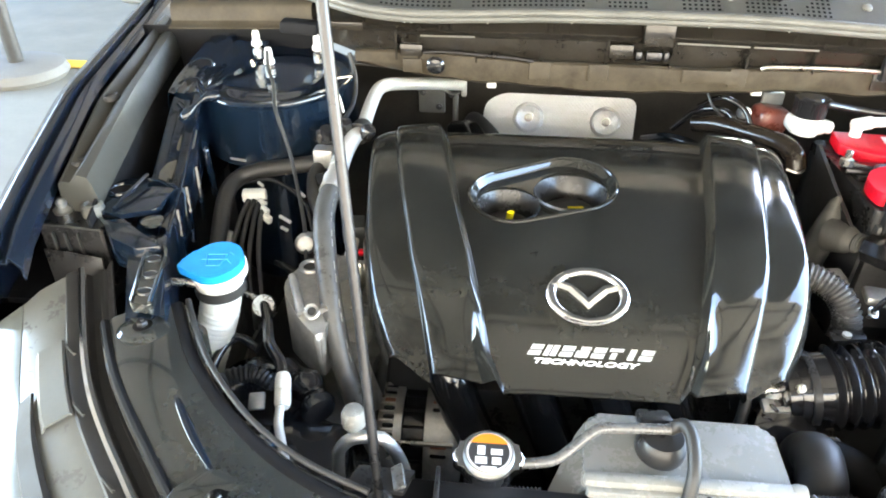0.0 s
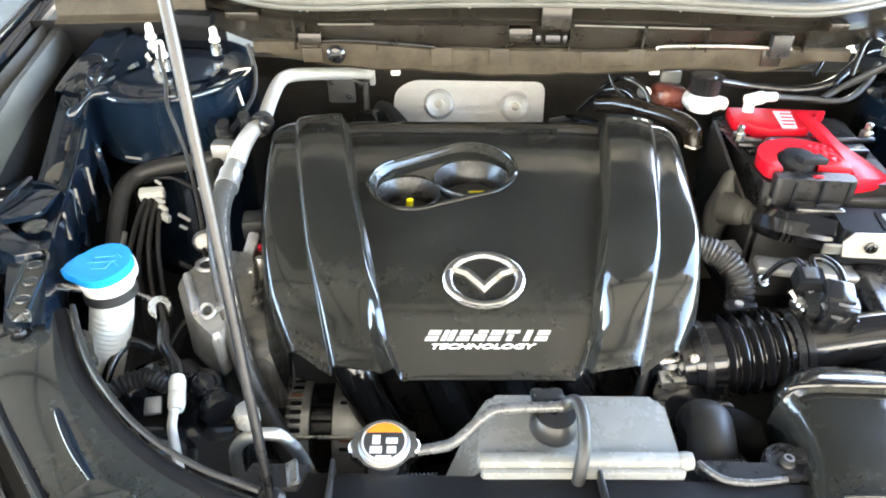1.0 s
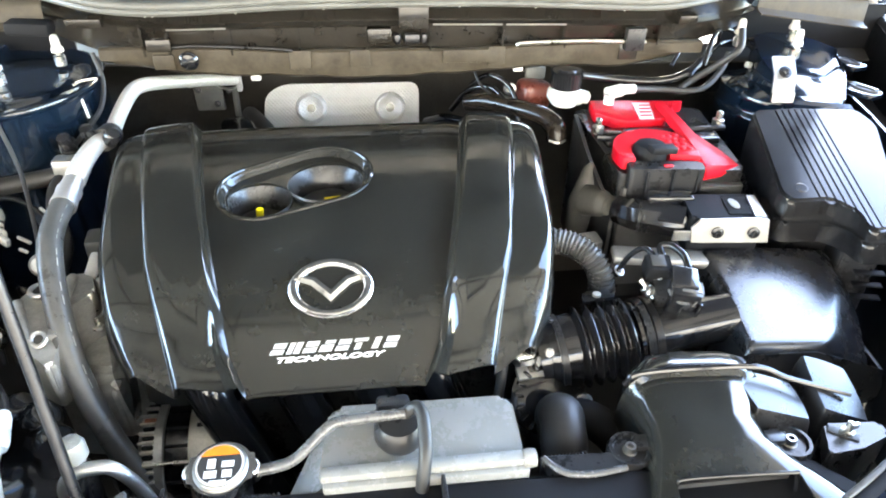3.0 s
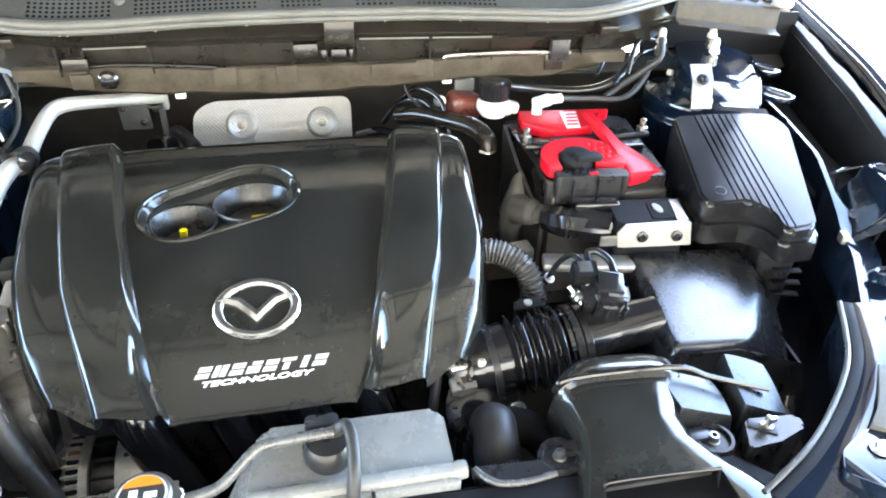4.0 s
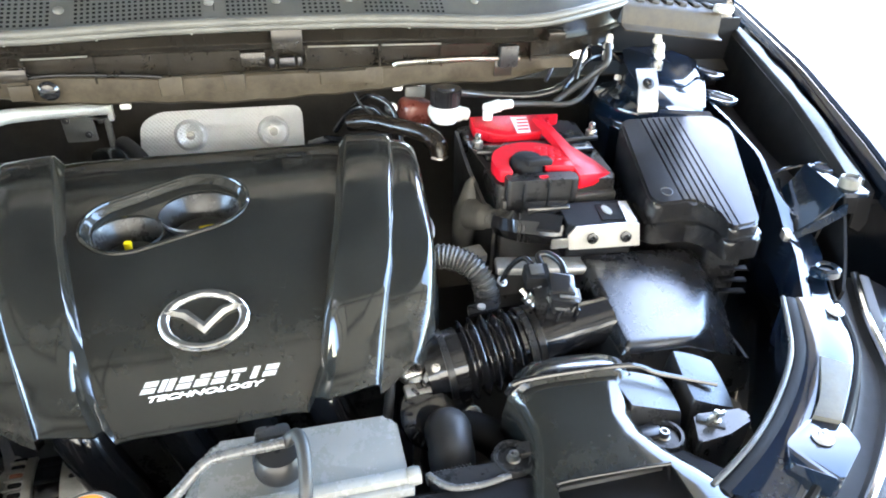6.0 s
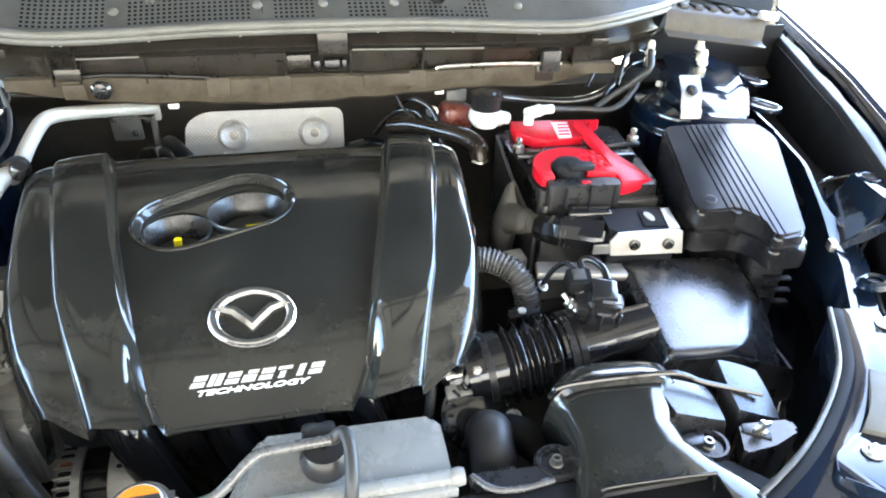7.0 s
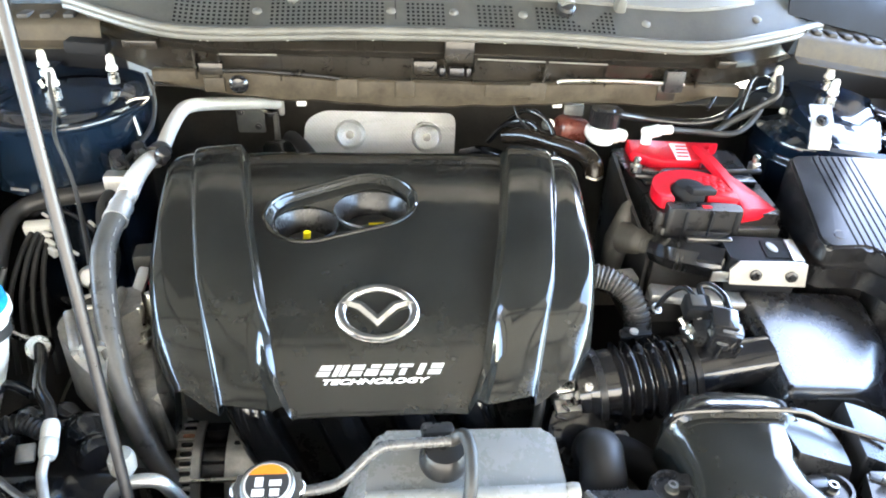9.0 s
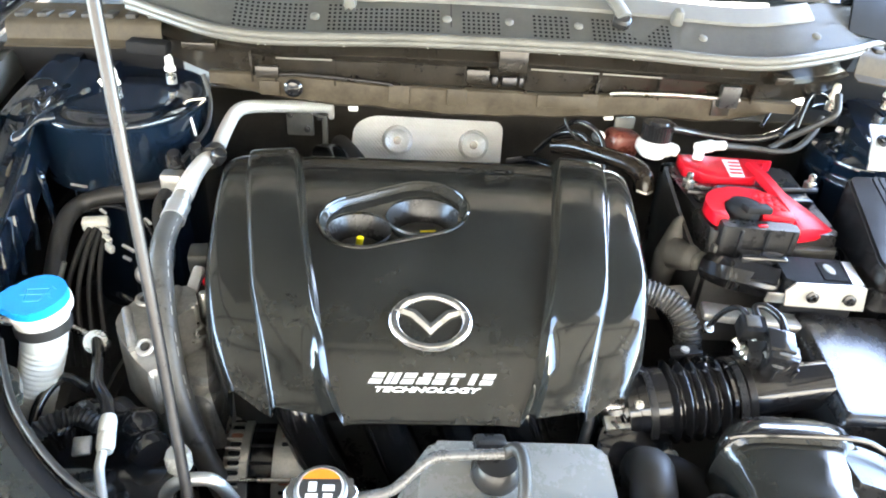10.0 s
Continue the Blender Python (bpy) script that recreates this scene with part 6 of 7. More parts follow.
# ---- radiator cap, coolant tank ----
rc = thing("radiator", (0.19, 0.46, 0.50), "black radiator with a metal filler cap under a warning label", "radiator")
part("core", block((0.19, 0.425, 0.70), (0.66, 0.035, 0.38), 0.004), MATT, rc)
part("side_tank", block((0.015, 0.425, 0.87), (0.07, 0.04, 0.06), 0.008), BLACK, rc)
part("neck", lathe([(0.010, 0.86), (0.022, 0.86), (0.022, 0.935), (0.026, 0.945), (0.010, 0.948)], pose(0.014, 0.428, 0), 28), BLACK, rc)
RCM = pose(0.014, 0.428, 0.945, 6, 0, 0)
disc = [(0.027 * math.cos(a), 0.027 * math.sin(a)) for a in span(radians(22), radians(158), 16)] + [(-0.032, 0.008), (-0.0345, 0.0), (-0.032, -0.008)] + [(0.027 * math.cos(a), 0.027 * math.sin(a)) for a in span(radians(202), radians(338), 16)] + [(0.032, -0.008), (0.0345, 0.0), (0.032, 0.008)]
rcap = part("cap", prism(disc, 0.0, 0.014, 0.004, 3, at=RCM), CHROME, rc, "bright metal cap with two ears")
part("raised_top", lathe([(0.001, 0.013), (0.0240, 0.013), (0.0232, 0.0175), (0.0222, 0.0185), (0.001, 0.0186)], RCM, 36), ZINC_DULL, rcap)
def label(pts, material, z):
    pts = [(x * 1.18, y * 1.18) for x, y in pts]
    return part("label", prism(pts, z, z + 0.0004, 0, at=RCM), material, rcap, "printed warning label")
label([(0.0175 * math.cos(a), 0.0175 * math.sin(a)) for a in span(0, math.tau * 39 / 40, 40)], WHITE_PRINT, 0.0186)
label([(0.0160 * math.cos(a), 0.0160 * math.sin(a)) for a in span(0, math.tau * 39 / 40, 40)], MATT, 0.0190)
label([(0.0165 * math.cos(a), 0.0165 * math.sin(a)) for a in span(radians(28), radians(152), 18)], ORANGE, 0.0194)
for x, y, w, h in ((-0.006, 0.001, 0.006, 0.008), (-0.006, -0.008, 0.009, 0.006), (0.006, 0.000, 0.009, 0.005), (0.006, -0.008, 0.007, 0.006), (0.0, -0.0145, 0.012, 0.0025)):
    label([(x - w / 2, y - h / 2), (x + w / 2, y - h / 2), (x + w / 2, y + h / 2), (x - w / 2, y + h / 2)], WHITE_PRINT, 0.0194)

tank = thing("coolant_tank", (0.19, 0.44, 0.85), "translucent silver-grey coolant overflow tank with a black cap", "coolant tank")
part("body", prism(round_poly([(0.098, 0.408), (0.283, 0.408), (0.284, 0.483), (0.108, 0.486)], 0.012), 0.86, lambda x, y: 0.955 + (y - 0.41) * 0.08, 0.006, 3), TANK, tank)
part("sloped_end", loft([[(0.060, 0.400, 0.915), (0.098, 0.471, 0.945), (0.109, 0.484, 0.952)], [(0.062, 0.402, 0.90), (0.110, 0.465, 0.90), (0.112, 0.482, 0.90)]][::-1] + [[(0.108, 0.409, 0.948), (0.110, 0.450, 0.953), (0.112, 0.483, 0.956)]], thick=0.004), TANK, tank)
# seam, its end and the front face carry their brightness in the colour
part("weld_seam", block((0.194, 0.411, 0.955), (0.190, 0.014, 0.012), 0.005), TANK_LIT, tank, "rounded weld seam, its highlight in a paler colour")
part("seam_end", lathe([(0.001, -0.006), (0.008, -0.006), (0.009, 0.0), (0.008, 0.006), (0.001, 0.006)], pose(0.287, 0.411, 0.954, 90, 0, 90), 16), TANK_LIT, tank)
part("front_face", block((0.194, 0.4035, 0.930), (0.184, 0.010, 0.046), 0.003), TANK_LIT, tank)
part("cap", lathe([(0.001, 0.955), (0.021, 0.955), (0.023, 0.960), (0.023, 0.972), (0.019, 0.978), (0.001, 0.979)], pose(0.172, 0.446, 0), 30), BLACK, tank, "round black cap")
part("cap_tab", block((0.168, 0.468, 0.975), (0.032, 0.025, 0.014), 0.005, (-20, 0, 0)), BLACK, tank)
part("overflow_pipe", tube([(0.043, 0.425, 0.952), (0.070, 0.427, 0.956), (0.084, 0.431, 0.963), (0.108, 0.444, 0.979), (0.125, 0.448, 0.982), (0.178, 0.449, 0.984)], 0.0052, 12, 6), CONDUIT, tank, "bent glossy grey overflow pipe")
part("strap", tube([(0.178, 0.452, 0.980), (0.189, 0.450, 0.990), (0.1935, 0.435, 0.990), (0.193, 0.412, 0.977), (0.190, 0.400, 0.958), (0.187, 0.394, 0.935)], 0.0062, 12, 6), RUBBER, tank, "black rubber hose over the tank")
lk = part("latch_bracket", block((0.0, 0.405, 0.915), (0.05, 0.02, 0.02), 0.003), BLACK, lock)
for x in (-0.02, 0.045):
    part("ribbed_trim", tube([(x - 0.018, 0.408, 0.935), (x + 0.018, 0.408, 0.935)], lambda u: 0.004 + 0.0012 * math.sin(u * 60), 8, 40), RUBBER, lk)
part("harness_strip", tube([(0.30, 0.415, 0.940), (0.345, 0.416, 0.942)], lambda u: 0.005 + 0.0014 * math.sin(u * 80), 8, 40), RUBBER, lock)
# ---- battery and its neighbours ----
bat = thing("battery", (0.59, 0.90, 0.83), "black car battery with a red plastic terminal cover", "battery")
part("case", prism(round_poly([(0.492, 0.790), (0.666, 0.786), (0.696, 1.004), (0.492, 1.012)], 0.008), 0.83, 1.036, 0.004), BLACK, bat)
part("lid_step", block((0.585, 0.895, 1.040), (0.17, 0.05, 0.010), 0.003), BLACK_GLOSS, bat)
red_back = [(0.507, 0.958), (0.514, 1.007), (0.664, 0.994), (0.656, 0.984), (0.640, 0.982), (0.636, 0.966), (0.622, 0.950), (0.606, 0.925), (0.582, 0.921), (0.547, 0.921), (0.528, 0.934)]
red = part("red_cover", prism(red_back, 1.038, 1.054, 0.003), RED, bat, "glossy red plastic terminal cover")
part("red_arm", loft([[(0.606, 0.975, 1.050), (0.612, 0.972, 1.059), (0.622, 0.970, 1.060), (0.636, 0.966, 1.050)], [(0.606, 0.925, 1.050), (0.610, 0.922, 1.061), (0.622, 0.918, 1.061), (0.634, 0.914, 1.048)],
                      [(0.604, 0.870, 1.050), (0.606, 0.868, 1.060), (0.618, 0.866, 1.060), (0.638, 0.872, 1.044)], [(0.602, 0.815, 1.046), (0.604, 0.812, 1.055), (0.616, 0.812, 1.055), (0.656, 0.835, 1.040)],
                      [(0.604, 0.784, 1.034), (0.606, 0.782, 1.046), (0.620, 0.784, 1.046), (0.664, 0.800, 1.036)], [(0.606, 0.780, 1.026), (0.608, 0.779, 1.034), (0.620, 0.780, 1.036), (0.664, 0.794, 1.028)]], closed=True, caps=True), RED, red)
ring = [(0.556 + 0.062 * math.cos(a), 0.822 + 0.066 * math.sin(a)) for a in span(radians(20), radians(188), 24)] + [(0.497, 0.800), (0.514, 0.797)] + [(0.541 + 0.027 * math.cos(a), 0.822 + 0.029 * math.sin(a)) for a in span(radians(190), radians(-30), 14)] + [(0.604, 0.795), (0.607, 0.815)]
part("red_collar", prism(ring, 1.038, 1.055, 0.003), RED, red)
for i in range(4):
    for j in range(3):
        part("stud_print", lathe([(0.0005, 1.0575), (0.005, 1.0575), (0.004, 1.0595), (0.0005, 1.060)], pose(0.578 + 0.010 * j - 0.004 * (i % 2), 0.820 + 0.014 * i, -0.0025), 10), RED, red)
part("paper_label", prism([(0.566, 0.924), (0.588, 0.924), (0.604, 0.986), (0.577, 0.988)], 1.0542, 1.0550, 0), WHITE_PRINT, red, "pale label with unreadable print")
for i in range(4):
    part("print_bar", block((0.580 + 0.004 * i, 0.936 + 0.013 * i, 1.0553), (0.018, 0.0045, 0.0006), 0, (0, 0, -3)), RED, red)
part("clamp_bar", tube([(0.490, 0.888, 1.045), (0.525, 0.882, 1.046), (0.541, 0.900, 1.047), (0.600, 0.902, 1.044), (0.645, 0.899, 1.047), (0.69, 0.902, 1.046)], 0.0042, 8, 5), DARK_STEEL, bat, "dark hold-down bar")
for x, y in ((0.495, 0.903), (0.684, 0.912)):
    part("hold_down_nut", lathe([(0.009, 1.045), (0.009, 1.055), (0.005, 1.056), (0.005, 1.066), (0.003, 1.068)], pose(x, y, 0), 8), STEEL, bat)
part("terminal", lathe([(0.001, 1.04), (0.024, 1.04), (0.024, 1.058), (0.019, 1.066), (0.012, 1.068), (0.001, 1.068)], pose(0.543, 0.824, -0.004), 20), LINING, bat)
part("terminal_clamp", block((0.552, 0.806, 1.062), (0.040, 0.018, 0.010), 0.003, (0, 6, 10)), LINING, bat)
fuse = part("fuse_block", prism(round_poly([(0.500, 0.776), (0.598, 0.766), (0.602, 0.790), (0.502, 0.800)], 0.005), 0.990, 1.050, 0.003), BLACK, bat, "black terminal fuse block")
for x in (0.520, 0.556, 0.590):
    part("rib", block((x, 0.767, 1.020), (0.004, 0.004, 0.058), 0.001), LINING, fuse)
part("red_mark", block((0.552, 0.780, 1.0510), (0.012, 0.006, 0.002), 0.001), RED, fuse)
part("tray_wall", prism([(0.496, 0.780), (0.664, 0.776), (0.668, 0.792), (0.496, 0.800)], 0.86, 1.018, 0.003), GREY_RUBBER, bat)
sleeve = part("insulator", loft([[(0.478, 0.95, 1.055), (0.474, 0.86, 1.03), (0.486, 0.775, 0.985)], [(0.484, 0.955, 0.85), (0.484, 0.86, 0.85), (0.486, 0.775, 0.85)]], thick=0.005), MATT, bat, "dusty black side wall")

jt = thing("sensor_plug", (0.56, 1.0, 1.056), "white cable plug lying on the battery", "plug")
part("plug", tube([(0.535, 0.990, 1.070), (0.560, 0.996, 1.073), (0.582, 1.000, 1.073)], lambda u: 0.010 if u < 0.55 else 0.0075, 10, 5), WHITE, jt)
part("stub", lathe([(0.001, 1.056), (0.008, 1.056), (0.008, 1.070), (0.001, 1.071)], pose(0.537, 0.984, 0), 14), WHITE, jt)
part("cable", tube([(0.582, 1.000, 1.073), (0.63, 1.006, 1.068), (0.69, 1.000, 1.068), (0.73, 1.02, 1.09), (0.745, 1.035, 1.115)], 0.005, 8, 6), RUBBER, jt)

# brake fluid reservoir
res = thing("fluid_reservoir", (0.46, 1.02, 0.98), "white fluid reservoir with a knurled black cap", "fluid reservoir")
part("body", block((0.478, 1.020, 1.058), (0.056, 0.045, 0.024), 0.011, seg=4), WHITE, res)
part("neck", lathe([(0.005, 1.05), (0.019, 1.05), (0.019, 1.080), (0.005, 1.080)], pose(0.472, 1.005, 0), 26), WHITE, res)
cap_pts = []
for k in range(80):
    a = k * math.tau / 80
    r = 0.0225 + (0.0012 if k % 2 else 0)
    cap_pts.append((0.472 + r * math.cos(a), 1.005 + r * math.sin(a)))
part("cap", prism(cap_pts, 1.078, 1.104, 0.003), BLACK_WET, res, "black knurled cap")
part("cap_dome", lathe([(0.001, 1.103), (0.018, 1.103), (0.015, 1.107), (0.001, 1.108)], pose(0.472, 1.005, 0), 28), BLACK_WET, res)
part("spout", block((0.500, 1.010, 1.060), (0.030, 0.020, 0.018), 0.006, (0, 12, -10), seg=3), WHITE, res)
part("bracket", block((0.436, 1.058, 1.082), (0.034, 0.006, 0.020), 0.002, (0, 0, 6)), GRILLE, res)
part("fluid", block((0.432, 1.046, 1.052), (0.056, 0.044, 0.046), 0.014, (0, 10, 20), seg=4), AMBER, res, "amber fluid showing through")
part("brass_fitting", lathe([(0.001, -0.01), (0.0095, -0.01), (0.0095, 0.006), (0.0070, 0.010), (0.0045, 0.010), (0.0040, 0.005), (0.001, 0.005)], pose(0.394, 1.045, 1.062, 70, 0, 0), 16), BRIGHT, res)
part("thin_line", tube([(0.335, 1.075, 1.095), (0.345, 1.055, 1.070), (0.360, 1.045, 1.056), (0.372, 1.040, 1.052)], 0.0020, 8, 5), DARK_STEEL, res)
for pts, r, m, nm in (([(0.500, 1.02, 1.090), (0.56, 1.03, 1.078), (0.63, 1.025, 1.075), (0.68, 1.03, 1.085), (0.72, 1.05, 1.11)], 0.0068, BLACK_WET, "vacuum_hose"),
                      ([(0.66, 1.01, 1.066), (0.69, 1.02, 1.080), (0.715, 1.00, 1.110), (0.735, 0.99, 1.135), (0.75, 1.02, 1.155)], 0.0055, RUBBER, "wiring_loom"),
                      ([(0.68, 1.02, 1.085), (0.72, 1.06, 1.10), (0.78, 1.12, 1.105), (0.86, 1.15, 1.10)], 0.0045, BLACK_WET, "wiring_loom"),
                      ([(0.66, 1.05, 1.09), (0.70, 1.09, 1.125), (0.74, 1.10, 1.135), (0.80, 1.13, 1.12), (0.84, 1.12, 1.09)], 0.0036, BLACK_WET, "wiring_loom"),
                      ([(0.70, 1.02, 1.10), (0.715, 1.04, 1.135), (0.74, 1.07, 1.14), (0.76, 1.10, 1.11)], 0.004, BLACK_GLOSS, "wiring_loom"),
                      ([(0.34, 1.10, 1.05), (0.36, 1.06, 1.08), (0.39, 1.03, 1.07), (0.40, 1.0, 1.03), (0.395, 0.97, 0.99)], 0.0042, BLACK_WET, "wiring_loom"),
                      ([(0.31, 1.12, 1.00), (0.335, 1.08, 1.05), (0.37, 1.05, 1.06), (0.385, 1.02, 1.03), (0.375, 0.98, 0.98)], 0.0050, BLACK_WET, "wiring_loom"),
                      ([(0.27, 1.14, 0.97), (0.30, 1.08, 1.0), (0.34, 1.03, 1.0), (0.36, 0.99, 0.97)], 0.0085, BLACK_WET, "wiring_loom"),
                      ([(-0.06, 1.10, 0.99), (-0.03, 1.05, 1.01), (-0.02, 1.0, 1.005), (-0.05, 0.97, 0.98)], 0.016, BLACK_GLOSS, "vacuum_hose"),
                      ([(-0.04, 1.17, 0.96), (-0.03, 1.13, 1.0), (0.0, 1.07, 1.0), (0.03, 1.02, 0.98)], 0.012, MATT, "vacuum_hose")):
    alone(nm, tube(pts, r, 12, 8), m, "black cable or hose at the back of the bay", "hose" if "hose" in nm else "cable")

# bracket on the right strut tower
tb = thing("tower_bracket", (0.79, 0.91, 1.08), "bare metal bracket with a bolt on the strut tower", "bracket")
part("plate", loft([[(0.748, 0.898, 1.100), (0.755, 0.916, 1.122), (0.766, 0.950, 1.136)], [(0.780, 0.895, 1.100), (0.787, 0.912, 1.122), (0.799, 0.946, 1.136)]], thick=0.003), CAST, tb)
bolt(tb, pose(0.771, 0.916, 1.123, 40, 0, 0), 0.0055, DARK_STEEL)
part("plate_leg", loft([[(0.748, 0.898, 1.100), (0.748, 0.896, 1.086)], [(0.780, 0.895, 1.100), (0.780, 0.893, 1.086)]], thick=0.003), CAST, tb)

# relay and fuse box
def clip(poly, n, d):
    """The part of an outline where n . p is d or more."""
    out = []
    for i, p in enumerate(poly):
        q = poly[(i + 1) % len(poly)]
        a, b = n[0] * p[0] + n[1] * p[1] - d, n[0] * q[0] + n[1] * q[1] - d
        if a >= 0:
            out.append(p)
        if (a >= 0) != (b >= 0):
            u = a / (a - b)
            out.append((p[0] + (q[0] - p[0]) * u, p[1] + (q[1] - p[1]) * u))
    return out


fb = thing("fuse_box", (0.77, 0.77, 0.84), "black fuse box with a grooved lid", "fuse box")
FB = [(0.705, 0.872), (0.772, 0.868), (0.855, 0.854), (0.864, 0.820), (0.793, 0.633), (0.749, 0.631), (0.752, 0.661), (0.728, 0.690), (0.677, 0.692), (0.670, 0.706)]
lid_poly = round_poly(FB, 0.012)
across = Vector((1, -0.133)).normalized()
first = across.dot(Vector((0.738, 0.871)))
def lid_top(x, y):
    return 1.030 + 0.25 * (y - 0.63) + 0.05 * (x - 0.77)
lid = part("lid", prism(lid_poly, 1.004, lambda x, y: lid_top(x, y) - 0.003, 0.005, 3), BLACK_GLOSS, fb, "glossy black lid with seven grooves")
marks = [first + 0.0093 * i for i in range(7)]
inside = [(0.765 + (x - 0.765) * 0.955, 0.76 + (y - 0.76) * 0.965) for x, y in lid_poly]
for lo, hi in zip([None] + marks, marks + [None]):
    strip = inside
    if lo is not None:
        strip = clip(strip, across, lo + 0.0012)
    if hi is not None:
        strip = clip(strip, -across, -(hi - 0.0012))
    part("lid_strip" if lo and hi else "lid_field", prism(strip, 1.01, lid_top, 0.0), BLACK_GLOSS, lid)
part("body", prism(round_poly([(0.712, 0.865), (0.848, 0.847), (0.852, 0.820), (0.80, 0.705), (0.70, 0.712), (0.690, 0.72)], 0.01), 0.84, 1.008, 0.004), BLACK, fb)
part("skirt", prism(round_poly([(0.676, 0.76), (0.664, 0.698), (0.674, 0.685), (0.726, 0.683), (0.744, 0.660), (0.744, 0.625), (0.799, 0.627), (0.85, 0.76)], 0.014), 0.984, 1.012, 0.006, 3), BLACK_GLOSS, fb)
part("front_wall", prism(round_poly([(0.752, 0.665), (0.790, 0.645), (0.830, 0.74), (0.77, 0.75)], 0.012), 0.84, 0.99, 0.006), BLACK, fb)
part("logo_ring", tube([(0.700 + 0.0075 * math.cos(a), 0.712 + 0.0075 * math.sin(a), lid_top(0.70, 0.712 + 0.0075 * math.sin(a))) for a in span(0, math.tau, 21)], 0.0007, 6, 1), BLACK_GLOSS, lid)
for i in range(4):
    part("latch_step", block((0.782, 0.650 - 0.004 * i, 0.972 - 0.016 * i), (0.036, 0.010, 0.003), 0.001, (0, 0, -14)), LINING, fb)

# rubber boot and harness cover before the battery
bt = thing("rubber_boot", (0.46, 0.82, 0.90), "dusty grey rubber boot over a cable end", "boot")
part("boot", loft([[(0.462 + 0.027 * math.cos(a) * k + dx, 0.832 + 0.027 * math.sin(a) * k * 0.8 + dy, z) for a in span(0, math.tau * 15 / 16, 16)] for k, dx, dy, z in ((0.5, -0.006, 0.0, 0.90), (0.65, -0.004, 0.0, 0.945), (0.80, 0.0, 0.0, 0.975), (0.62, 0.005, 0.006, 0.996), (0.34, 0.008, 0.014, 1.018), (0.08, 0.010, 0.016, 1.026))], closed=True, caps=True), BOOT, bt)
part("boot_nose", tube([(0.466, 0.826, 0.978), (0.478, 0.806, 0.983), (0.488, 0.790, 0.986), (0.497, 0.776, 0.989)], lambda u: lerp([(0, 0.024), (0.45, 0.019), (0.6, 0.0145), (1, 0.0135)], u) + (0.0008 * math.sin(u * 110) if u > 0.6 else 0), 18, 14), BOOT, bt)
part("clip_plate", block((0.452, 0.762, 0.945), (0.030, 0.026, 0.026), 0.004, (10, 0, 10)), CAST, bt)

hc = thing("harness_cover", (0.58, 0.71, 0.95), "glossy black harness cover with a bolted metal bracket", "harness cover")
part("elbow", tube([(0.494, 0.780, 0.988), (0.508, 0.756, 0.993), (0.530, 0.740, 0.996), (0.555, 0.728, 0.996), (0.578, 0.720, 0.992)], lambda u: 0.0195 + 0.003 * math.sin(u * 3.1), 8, 6), BLACK_WET, hc)
for k in range(3):
    c = Vector((0.510 + 0.006 * k, 0.750 - 0.003 * k, 0.994))
    part("rib", lathe([(0.015, -0.0015), (0.0205, -0.0015), (0.0205, 0.0015), (0.015, 0.0015)], look(c, c + Vector((0.03, -0.012, 0))), 20), BLACK, hc)
part("box", prism(round_poly([(0.556, 0.697), (0.645, 0.686), (0.658, 0.748), (0.566, 0.757)], 0.006), 0.965, 1.020, 0.005, 3), LINING, hc, "smooth dark box")
part("catch", block((0.548, 0.752, 1.018), (0.060, 0.022, 0.012), 0.003, (0, 0, -6)), BLACK_WET, hc)
part("moulded_step", loft([[(0.520, 0.715, 1.006), (0.545, 0.698, 1.010)], [(0.535, 0.732, 1.012), (0.560, 0.722, 1.018)]], thick=0.004), BLACK_WET, hc)
part("window", prism(round_poly([(0.604, 0.700), (0.634, 0.697), (0.646, 0.740), (0.614, 0.743)], 0.003), 1.0, 1.0215, 0.0005), LINING, hc)
part("gear", lathe([(0.003, 1.0215), (0.008, 1.0215), (0.0095, 1.0225), (0.009, 1.0235), (0.003, 1.0240)], pose(0.621, 0.722, 0) @ Matrix.Diagonal((0.6, 1.3, 1, 1)), 16), LABEL_GREY, hc, "white toothed gear in a window")
part("window_frame", loft([[(0.634, 0.690, 1.0225), (0.648, 0.742, 1.0225)], [(0.648, 0.688, 1.0220), (0.660, 0.742, 1.0220)], [(0.652, 0.688, 1.010), (0.664, 0.742, 1.010)]], thick=0.002), BRIGHT, hc)
part("flange", loft([[(0.553, 0.692, 1.010), (0.556, 0.690, 0.990)], [(0.562, 0.6905, 1.022), (0.566, 0.688, 0.990)], [(0.636, 0.6835, 1.024), (0.644, 0.681, 0.990)], [(0.647, 0.682, 1.022), (0.652, 0.680, 0.990)]], thick=0.003), BRIGHT, hc, "bright metal flange with two bolts")
part("flange_tab", block((0.544, 0.692, 0.998), (0.024, 0.003, 0.015), 0.001, (5, 0, -4)), ZINC_DULL, hc)
for x, y in ((0.585, 0.684), (0.630, 0.679)):
    part("bolt", lathe([(0.0075, 0), (0.0075, 0.002), (0.0045, 0.003), (0.004, 0.007), (0.002, 0.007), (0.002, 0.004), (0.0004, 0.004)], pose(x, y, 1.005, 85, 0, -5), 18), DARK_STEEL, hc)
part("under_rail", block((0.520, 0.690, 0.968), (0.12, 0.03, 0.012), 0.004, (0, 0, -12)), CAST, hc, "dull metal rail")

